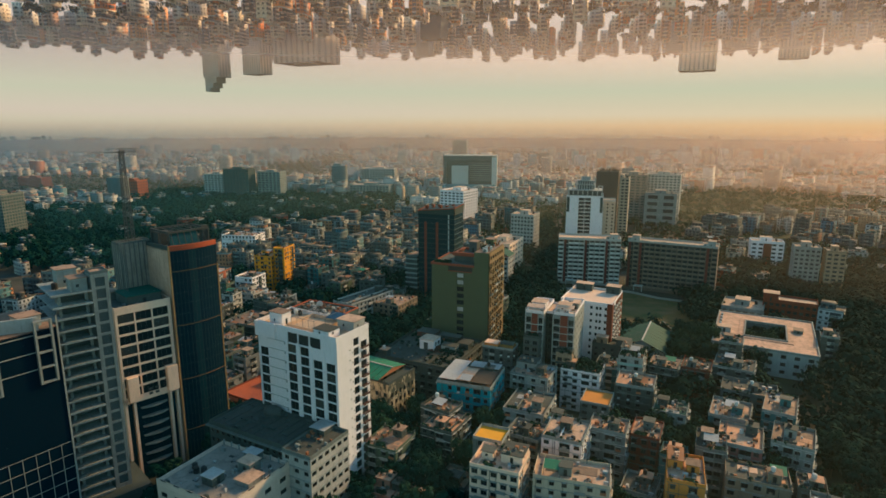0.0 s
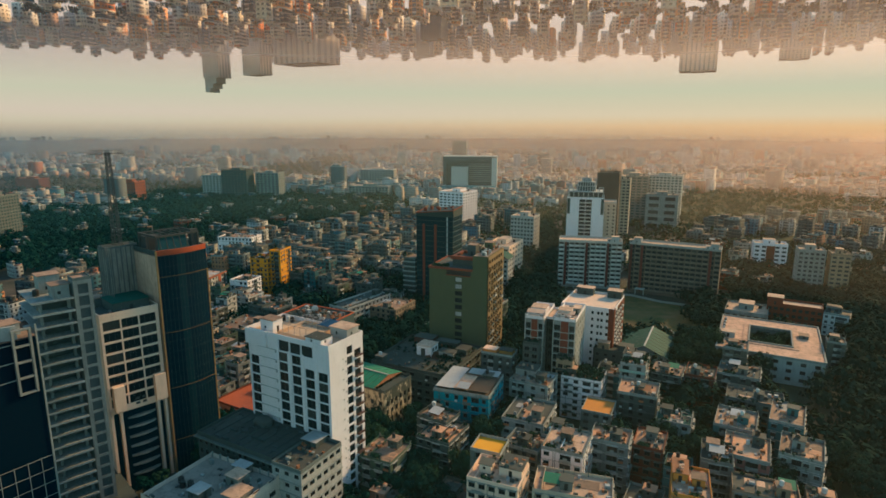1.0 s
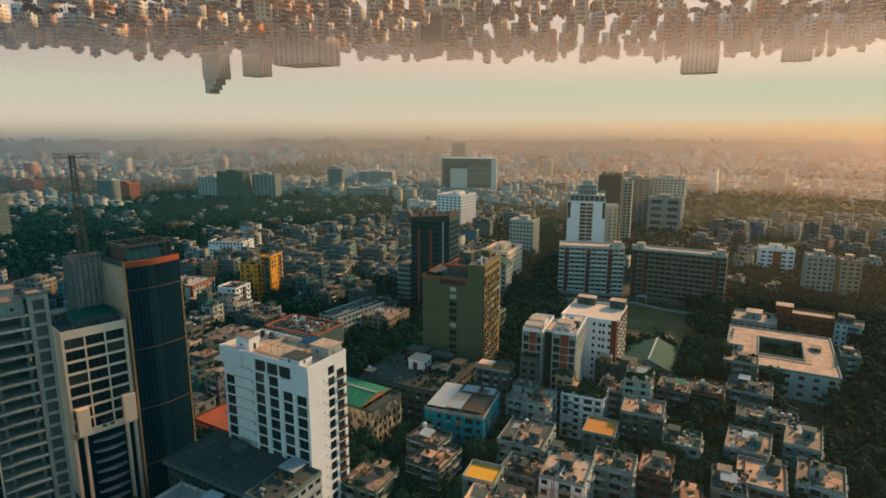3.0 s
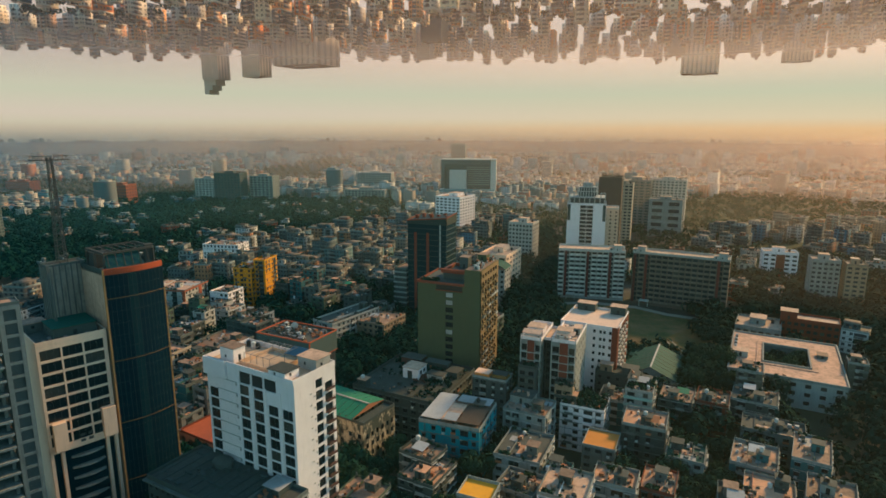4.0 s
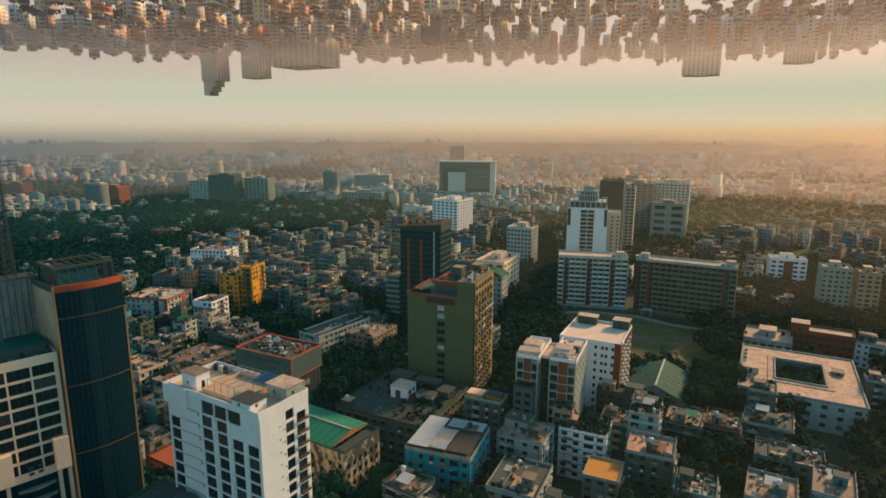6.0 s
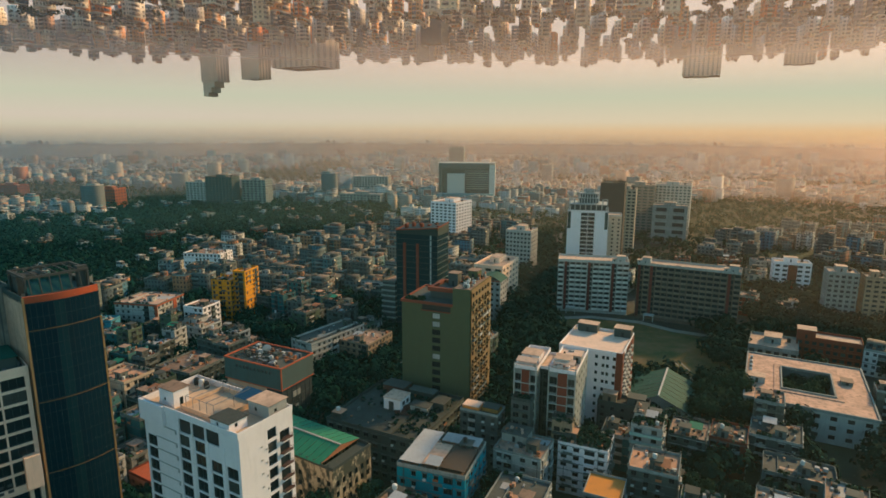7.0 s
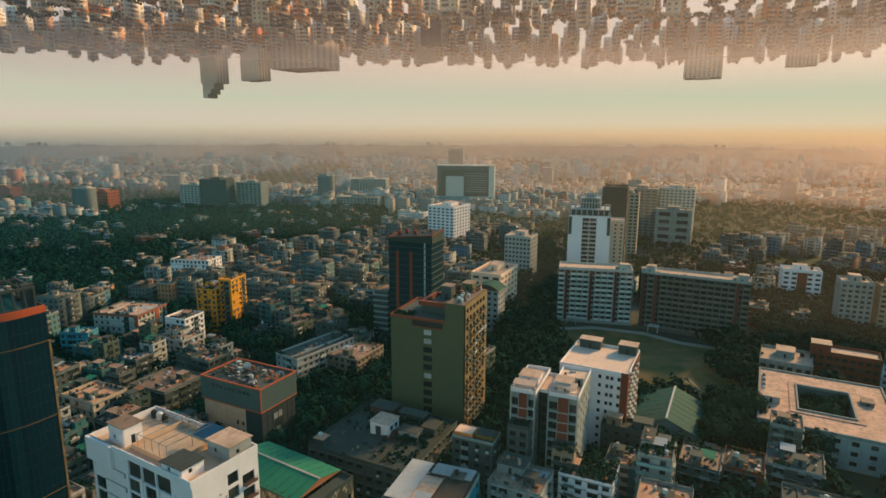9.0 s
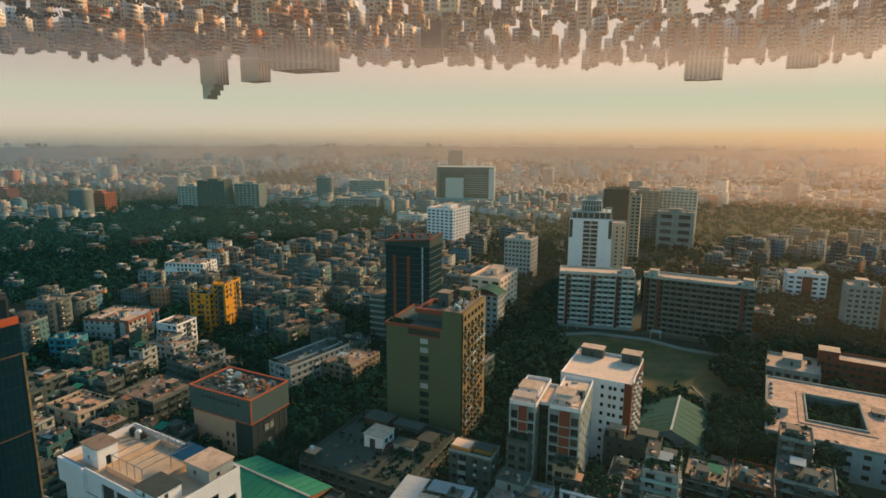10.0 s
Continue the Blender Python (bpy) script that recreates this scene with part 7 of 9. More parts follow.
            for px, py in ((xa + 0.1, ya + 0.1), (xa + 4.2, ya + 0.1), (xa + 0.1, ya + 3.9), (xa + 4.2, ya + 3.9)):
                t.box(px - 0.05, px + 0.05, py - 0.05, py + 0.05, z, za + (0.65 if py > ya + 2 else 0.0), 1)
            part("tin_shelter", t, [rng.choice((TIN, RUSTY_TIN, TIN, GREEN_TIN)), STEEL], b.ob, "corrugated tin shelter on thin posts")
        pt_ = Mesh()
        for k in range(rng.randint(1, 4)):
            pw, pd = rng.uniform(1.2, w * 0.4), rng.uniform(1.2, d * 0.4)
            px, py = rng.uniform(x0 + 0.3, x1 - pw - 0.3), rng.uniform(y0 + 0.3, y1 - pd - 0.3)
            pt_.box(px, px + pw, py, py + pd, z, z + 0.05 + 0.02 * k, rng.randint(0, 4))
        xm = rng.uniform(x0 + 2, x1 - 2)
        pt_.box(xm, xm + 0.14, y0 + 0.3, y1 - 0.3, z, z + rng.uniform(0.5, 1.0), 5)
        part("roof_patch", pt_, [ROOF_PALE, TERRA, ROOF_B, TIN, ROOF_A, wall], b.ob, "patched screed, tarpaulins and low dividing walls", "stuff")
        if rng.random() < 0.8:
            g = Mesh()
            xa, ya = rng.uniform(x0 + 0.5, x1 - 3), rng.choice((y0 + 0.6, y1 - 2.0))
            clumps(g, rng, [(xa + rng.uniform(0, 2.6), ya + rng.uniform(0, 1.2), z + 0.6, 0.7) for k in range(9)] + [(rng.uniform(x0 + 0.6, x1 - 0.6), rng.choice((y0 + 0.5, y1 - 0.5)), z + 0.7, 0.6) for k in range(5)], 11, 0.4)
            part("roof_planting", g, LEAF, b.ob, "potted bushes along the parapet", "stuff")
    return b


H_LIST = [
    ((-24.1, 161.8), 12.1, 12.9, 66, 13, SAGE, ROOF_A, "green-stained house with a bare concrete roof"),
    ((-6.6, 171.6), 12.0, 14.8, 64, 14, CONC_DK, TERRA, ""),
    ((-7.8, 181.5), 12.0, 9.3, 60, 16, CONC_DK, ROOF_A, ""),
    ((9.2, 159.5), 9.5, 9.0, 70, 18.2, CONC, surface("yellow_roof_sheet", (0.75, 0.36, 0.03), dirt=0.2, streaks=False), "small house under a bright yellow roof sheet"),
    ((12.9, 141.3), 14.5, 12.5, 70, 19, CREAM, ROOF_PALE, "beige house with a planted terrace and rows of windows"),
    ((37.7, 139.4), 21.1, 11.5, 76, 17, BEIGE, ROOF_PALE, "beige house with a broad pale roof terrace"),
    ((33.8, 160.2), 12.7, 15.0, 68, 18, WHITE, ROOF_PALE, "white stepped house with roof stairs"),
    ((25.0, 183.6), 14.9, 18.4, 68, 15, CONC_LT, ROOF_B, ""),
    ((29.5, 208.0), 15.4, 13.5, 66, 18, CONC_LT, ROOF_A, ""),
    ((51.0, 214.9), 15.7, 12.0, 68, 17, WHITE, ROOF_B, "white house with a planted roof edge"),
    ((50.1, 194.3), 10.5, 11.8, 68, 14, CONC, ORANGE, "grey house with an orange roof floor"),
    ((49.7, 169.6), 12.2, 10.5, 68, 16, surface("ashen_render", (0.16, 0.175, 0.175)), TERRA, ""),
    ((68.2, 202.0), 14.1, 13.5, 68, 17, CONC_DK, TERRA, "unfinished house of open dark storeys"),
    ((70.3, 224.2), 9.8, 13.5, 67, 20, WHITE_OLD, ROOF_A, "white tiered house with balconies and roof plants"),
    ((-8.9, 218.4), 36.0, 36.0, 66, 16.5, CONC_DK, surface("mossy_old_roof", (0.055, 0.062, 0.054), dirt=0.9, grime=(0.02, 0.025, 0.02), streaks=False, fine=0.8), "broad old block with a stained roof and a small white hut"),
    ((75.5, 187.8), 11.3, 12.0, 66, 14, CONC_LT, GREEN_HALL, "house with a small green tin roof"),
    ((95.5, 184.0), 13.0, 16.0, 62, 14, TEAL, ROOF_A, "teal trimmed house with a cluttered roof"),
    ((111.6, 184.9), 10.5, 18.0, 60, 16, TEAL, ROOF_A, "teal and white house beside the trees"),
    ((90.3, 163.7), 13.0, 15.5, 64, 15, PINK, TERRA, "faded pink house with a worn roof"),
    ((105.5, 162.7), 12.0, 14.8, 60, 16, CONC_LT, ROOF_A, ""),
    ((64.8, 142.6), 10.2, 15.5, 72, 16, ORANGE, ROOF_PALE, "orange painted house with a framed roof opening"),
    ((90.8, 147.0), 17.1, 10.0, 68, 13, surface("tan_render", (0.20, 0.155, 0.11)), ROOF_B, ""),
    ((78.8, 162.2), 9.0, 13.0, 68, 15, CONC, ROOF_B, ""),
    ((118.5, 230.0), 16.0, 14.0, 62, 13, CONC_DK, ROOF_B, ""),
    ((117.6, 208.5), 20.0, 13.0, 64, 11, CONC, ROOF_B, ""),
    ((61.5, 172.5), 9.5, 13.0, 66, 13, BRICK, TERRA, ""),
    ((86.5, 229.0), 12.0, 14.0, 64, 14, CONC_DK, ROOF_A, ""),
    ((100.0, 229.0), 11.6, 14.0, 64, 13, BRICK, ROOF_B, ""),
    ((6.8, 194.6), 21.0, 20.5, 72, 19.5, BLUE, ROOF_A, "bright blue house with tin sheets over its roof"),
    ((17.2, 226.6), 13.5, 7.5, 68, 22.3, SLATE, ROOF_B, "dark house carrying orange tiered sheds on its roof"),
    ((-138.5, 387.0), 13.0, 14.0, 80, 25, YELLOW, TERRA, "bright yellow apartment house with open balconies"),
    ((-130.0, 389.0), 8.0, 16.0, 80, 30, YELLOW, YELLOW, "taller yellow stair wing of the apartment house"),
    ((-179.0, 468.0), 30.0, 18.0, 84, 24, WHITE, ROOF_A, "white apartment house with arched balconies"),
    ((-167.0, 354.0), 27.0, 24.0, 82, 19, WHITE_OLD, surface("pale_terracotta_roof", (0.50, 0.33, 0.25), dirt=0.4, streaks=False), "house with a pale terracotta roof and orange trim"),
    ((-128.0, 256.0), 18.0, 14.0, 68, 17, BEIGE, TERRA, "cream house with tiled sun roofs"),
    ((-66.0, 303.0), 14.0, 36.0, 58, 17, WHITE_OLD, ROOF_B, "long white house with an even row of windows"),
    ((-41.0, 311.5), 20.0, 22.0, 66, 14, surface("tan_render", (0.20, 0.155, 0.11)), ROOF_A, "square tan house with a broad roof slab"),
    ((-109.0, 271.1), 20.0, 20.0, 68, 15, CONC_DK, ROOF_A, "dark stained house with a broad worn roof"),
    ((-139.0, 303.0), 12.0, 10.0, 74, 15, CONC_DK, TIN, "dark house under a bright tin roof"),
    ((-131.0, 330.0), 18.0, 14.0, 70, 14, WHITE_OLD, ROOF_A, "white stepped house with terraces"),
    ((-166.0, 318.0), 16.0, 14.0, 76, 14, TEAL, ROOF_A, ""),
    ((-182.8, 336.0), 14.3, 9.0, 92, 15, surface("light_blue_paint", (0.06, 0.24, 0.33), dirt=0.4), ROOF_PALE, "light blue house with a pale roof"),
    ((-137.2, 346.0), 13.0, 14.0, 74, 20, WHITE, ROOF_A, "white stepped house with balconies and terraces"),
]
for n_, (c_, w_, d_, h_, z_, m_, r_, l_) in enumerate(H_LIST):
    hb = house(c_, w_, d_, h_, z_, m_, r_, n_ + 11, l_, single=c_[1] < 262, bare="roof sheet" in l_ or "orange roof" in l_ or "orange tiered" in l_)
    if "orange tiered" in l_:
        for sx, sy, sw, sd, wall_, top_, words_ in ((-3.4, -0.6, 5.6, 4.2, surface("orange_boards", (0.70, 0.26, 0.05), dirt=0.3), surface("peach_canopy", (0.72, 0.46, 0.32), dirt=0.4, streaks=False), "orange boarded shed with a pale peach lid"),
                                                    (3.2, 0.4, 5.4, 4.0, surface("ochre_boards", (0.30, 0.17, 0.04), dirt=0.4), CONC_DK, "low ochre shed under a dark tarred lid")):
            c_a, s_a = math.cos(radians(h_ - 90)), math.sin(radians(h_ - 90))
            sh = thing("roof_shed", words_, "shed", hb.x + c_a * sx - s_a * sy, hb.y + s_a * sx + c_a * sy, z_ + 0.17, h_ - 90)
            for nm_, grow, za, zb, mt_ in (("base", 0.25, 0.0, 0.35, wall_), ("wall", 0.0, 0.35, 1.25, wall_), ("lid", 0.15, 1.25, 1.5, top_)):
                sm = Mesh()
                sm.box(-sw / 2 - grow, sw / 2 + grow, -sd / 2 - grow, sd / 2 + grow, za, zb)
                if nm_ == "wall":
                    for k in range(7):
                        xk = -sw / 2 + sw * k / 6
                        sm.box(xk - 0.06, xk + 0.06, -sd / 2 - 0.07, -sd / 2, za, zb)
                part(nm_, sm, mt_, sh)
    if "orange trim" in l_:
        ot = Mesh()
        ot.ring(-w_ / 2 - 0.3, w_ / 2 + 0.3, -d_ / 2 - 0.3, d_ / 2 + 0.3, z_ - 0.5, z_ + 0.3, 0.4)
        ot.box(w_ / 2 - 1.6, w_ / 2 + 0.28, -d_ / 2 - 0.28, -d_ / 2, 0, z_ - 0.5)
        ot.box(w_ / 2, w_ / 2 + 0.28, 2, 5, 0, z_ - 0.5)
        part("trim", ot, surface("orange_red_trim", (0.42, 0.10, 0.045), dirt=0.4), hb.ob, "orange-red painted roof edge and corner")

# roof gardens and banded balconies of two white houses
gr = random.Random(52)
for key, zz, n_ in (((15.7, 12.0), 17.0, 60), ((9.8, 13.5), 20.0, 34)):
    o_ = next(o for o in OCC if abs(o[2] - key[0]) < 0.01 and abs(o[3] - key[1]) < 0.01)
    gd = thing("roof_garden", "thick shrubs and creepers growing over a white house roof", "plants", o_[0], o_[1], zz, o_[4] - 90)
    gm = Mesh()
    clumps(gm, gr, [(gr.uniform(-key[0] / 2 + 0.5, key[0] / 2 - 0.3), gr.uniform(-key[1] / 2 + 2.0, key[1] / 2 - 0.3), gr.uniform(0.3, 1.5), gr.uniform(0.7, 1.5)) for k in range(n_)], 22, 0.38)
    part("leaves", gm, LEAF, gd)
tier = next(o for o in OCC if abs(o[2] - 9.8) < 0.01 and abs(o[3] - 13.5) < 0.01)
tb = thing("balcony_front", "pale green banded balconies across a tiered white house", "balcony", tier[0], tier[1], 0, tier[4] - 90)
for k in range(1, 7):
    bd = Mesh()
    bd.box(-5.1, 5.1, -8.0, -6.76, 2.9 * k - 0.1, 2.9 * k + 0.06)
    bd.box(-5.1, 5.1, -8.0, -7.9, 2.9 * k + 0.06, 2.9 * k + 0.9)
    bd.box(-5.1, -5.0, -7.9, -6.76, 2.9 * k + 0.06, 2.9 * k + 0.9)
    bd.box(5.0, 5.1, -7.9, -6.76, 2.9 * k + 0.06, 2.9 * k + 0.9)
    part("balcony", bd, surface("pale_green_render", (0.30, 0.42, 0.38), dirt=0.4), tb)

# the blue house: tin, boards and screed over its roof
blue = OCC[[i for i, o in enumerate(OCC) if abs(o[2] - 21.0) < 0.01 and abs(o[3] - 20.5) < 0.01][0]]
bl = thing("tin_canopy", "worn tin and board canopy lying over the blue house roof", "canopy", blue[0], blue[1], 19.55, blue[4] - 90)
for xa, xb, ya, yb, za, m_ in ((-10.0, -3.2, -9.6, 9.8, 1.5, TIN), (-3.0, 2.2, -9.6, 3.0, 1.7, ROOF_PALE), (2.4, 10.0, -9.0, 4.0, 1.4, surface("dark_brown_board", (0.085, 0.06, 0.045), dirt=0.5, streaks=False)), (-2.0, 9.8, 4.4, 9.8, 1.9, TIN)):
    c = Mesh()
    c.box(xa, xb, ya, yb, za, za + 0.12, 0)
    for px, py in ((xa + 0.2, ya + 0.2), (xb - 0.2, ya + 0.2), (xa + 0.2, yb - 0.2), (xb - 0.2, yb - 0.2)):
        c.box(px - 0.07, px + 0.07, py - 0.07, py + 0.07, -0.05, za, 1)
    part("sheet", c, [m_, STEEL], bl)

# sheds, rubble and a white hut on the broad old roof
old = OCC[[i for i, o in enumerate(OCC) if abs(o[2] - 36.0) < 0.01 and abs(o[3] - 36.0) < 0.01][0]]
ba = radians(old[4] - 90)
rs = random.Random(41)


def deck_shed(lx, ly, w, d, h, wall, roof, label):
    o = thing("roof_shed", label, "shed", old[0] + math.cos(ba) * lx - math.sin(ba) * ly, old[1] + math.sin(ba) * lx + math.cos(ba) * ly, 16.5, old[4] - 90)
    m = Mesh()
    m.box(-w / 2, w / 2, -d / 2, d / 2, 0, h, 0)
    m.box(-w * 0.2, w * 0.1, -d / 2 - 0.03, -d / 2, 0.02, h * 0.75, 1)
    m.box(w / 2, w / 2 + 0.03, -d * 0.3, -d * 0.05, h * 0.4, h * 0.75, 1)
    m.box(w / 2, w / 2 + 0.03, d * 0.1, d * 0.35, h * 0.4, h * 0.75, 1)
    part("body", m, [wall, GLASS], o)
    r = Mesh()
    r.box(-w / 2 - 0.3, w / 2 + 0.3, -d / 2 - 0.3, d / 2 + 0.3, h, h + 0.18, 0)
    part("roof", r, roof, o)


deck_shed(-1.5, 2.0, 7.0, 7.0, 4.4, WHITE, ROOF_PALE, "small white hut on the broad old roof")
for lx, ly, w, d, h, wm, rm in ((8, 3, 7, 4, 2.4, WHITE_OLD, ROOF_B), (3, 14, 10, 4, 2.4, CONC_DK, ROOF_B), (-8, 13, 9, 6, 3.2, surface("dark_brick", (0.09, 0.04, 0.03), dirt=0.6), ROOF_B), (13, 9, 5, 6, 2.6, CONC_DK, ROOF_B)):
    deck_shed(lx, ly, w, d, h, wm, rm, "makeshift shed on the broad old roof")

og = Mesh()
clumps(og, rs, [(rs.uniform(-16, 16), rs.uniform(-2, 16), 0.3, rs.uniform(0.7, 1.7)) for k in range(80)] + [(rs.uniform(2, 16), rs.uniform(-15, 2), 0.2, rs.uniform(0.5, 1.3)) for k in range(34)], 16, 0.42)
og_ob = thing("roof_weeds", "wild shrubs and weeds spreading over the broad old roof", "plants", old[0], old[1], 16.5, old[4] - 90)
part("leaves", og, LEAF_DK, og_ob)
rub = thing("rubble_heap", "heap of broken brick and scrap on the broad old roof", "rubble", old[0] + 2.5, old[1] - 0.5, 16.5, old[4] - 90)
rm_ = Mesh()
for k in range(130):
    q, a_ = rs.random() ** 0.6 * 4.2, rs.uniform(0, 6.28)
    s_ = rs.uniform(0.2, 0.6)
    zz = max(0.0, 1.5 * (1 - q / 4.2) - 0.3)
    rm_.box(q * math.cos(a_), q * math.cos(a_) + s_ * 1.6, q * math.sin(a_), q * math.sin(a_) + s_, 0, zz + s_)
part("debris", rm_, surface("dark_brick", (0.09, 0.04, 0.03)), rub, "", "stuff")

# woods and green lots, on the plan
WOODS = [
    [(-800, 900), (-636, 760), (-470, 798), (-535, 1060), (-250, 915), (-123, 950), (-85, 710), (-101, 650), (-161, 615), (-215, 582), (-236, 520), (-222, 455), (-215, 425), (-250, 400), (-330, 360), (-520, 400), (-800, 640)],
    [(96, 640), (64, 427), (58, 372), (72, 345), (80, 305), (60, 285), (24, 278), (16, 289), (22, 364), (34, 420), (38, 470), (80, 673)],
    [(-22, 290), (8, 290), (14, 280), (4, 268), (-30, 262), (-56, 268), (-68, 300), (-52, 338), (-36, 366), (-26, 330)],
    [(100, 110), (107, 150), (124, 190), (166, 245), (195, 298), (215, 342), (190, 372), (166, 362), (176, 400), (190, 430), (180, 480), (120, 455), (140, 530), (200, 560), (270, 560), (340, 520), (430, 520), (420, 420), (330, 300), (230, 160), (150, 120)],
    [(112, 256), (134, 262), (122, 285), (140, 322), (158, 345), (150, 356), (130, 330), (122, 300), (108, 290)],
    [(-90, 228), (-74, 222), (-78, 300), (-92, 300)],
    [(143, 386), (168, 388), (152, 345), (138, 314), (124, 318)],
    [(104, 298), (126, 297), (122, 268), (97, 262)],
]


NO_HOUSES = [(40, 275), (66, 296), (100, 292), (112, 262), (136, 262), (172, 330), (205, 372), (200, 420), (180, 450), (62, 450), (40, 380)]


def in_woods(x, y):
    return any(in_poly(x, y, p) for p in WOODS)


LANES = [[(-150, 60), (-98, 128), (-84, 168), (-76, 215), (-66, 300)], [(20, 262), (34, 340), (56, 450), (92, 640)]]


def near_lane(x, y, gap):
    for pts in LANES:
        for (xa, ya), (xb, yb) in zip(pts, pts[1:]):
            t = max(0, min(1, ((x - xa) * (xb - xa) + (y - ya) * (yb - ya)) / ((xb - xa) ** 2 + (yb - ya) ** 2)))
            if math.hypot(x - xa - t * (xb - xa), y - ya - t * (yb - ya)) < gap:
                return True
    return False


def in_view(x, y, margin=25):
    """Inside what a wide look northwards takes in from the path."""
    return abs(x) < (y + 30) * 0.80 + margin


rng = random.Random(21)
count = 0
GREEN_LOTS = []
# Darker, cooler walls for the left-hand houses, in place of shade.
SHADE_COOL_WALLS = [CONC_DK, SLATE, TEAL, SAGE, CONC, WHITE_OLD, CONC_DK, surface("ashen_render", (0.16, 0.175, 0.175))]
for head, u_range, v_range in ((65, (-26, 26), (2, 34)),):
    a = radians(head - 90)
    ca, sa = math.cos(a), math.sin(a)
    for iu in range(-34, 36):
        for iv in range(2, 48):
            u, v = iu * 12.4 + rng.uniform(-1.2, 1.2) + (iv % 2) * 4, iv * 12.8 + rng.uniform(-1.5, 1.5)
            x, y = ca * u - sa * v, sa * u + ca * v
            if y < 92 or y > (425 if -215 < x < 15 else 325) or x < -215 or x > 175 or not in_view(x, y) or in_woods(x, y) or in_poly(x, y, NO_HOUSES):
                continue
            w, d = rng.uniform(9.2, 12.0), rng.uniform(9.4, 12.4)
            lot = noise.noise(Vector((x * 0.03, y * 0.03, 5.0))) + rng.uniform(-0.25, 0.25)
            if lot > (0.06 if x < 20 and y > 215 else 0.13) or (x < -150 and y > 345) or (x < -172 and y > 290):
                GREEN_LOTS.append((x, y))
                continue
            if near_lane(x, y, 11):
                continue
            hd = head + rng.uniform(-3, 3) + (10 if x < -120 else 0)
            if not is_free(x, y, w, d, hd, 0.4):
                w, d = 7.5, 8.5
                if not is_free(x, y, w, d, hd, 0.3):
                    continue
            far = math.hypot(x, y)
            z = rng.choice((6.2, 9.2, 12.2, 12.2, 15.2, 15.2, 18.3)) + rng.uniform(-0.4, 0.4)
            if y < 200 and abs(x) < 120:
                z = min(z, 14)
            if -52 < x < 10 and y < 158:
                z = 6.2
            if (x < -58 and y < 178) or (x > 122 and 205 < y < 265):
                continue
            # Walls and roofs here carry the left side's shade in their colour.
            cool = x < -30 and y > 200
            house(None, w, d, hd, z, rng.choice(SHADE_COOL_WALLS) if cool else None, rng.choice((ROOF_B, ROOF_B, CONC_DK, ROOF_B, ROOF_A, CONC_DK, TERRA)) if cool else None, 300 + count, "", (x, y), "house", 1.0 if far < 330 else 0.4)
            count += 1


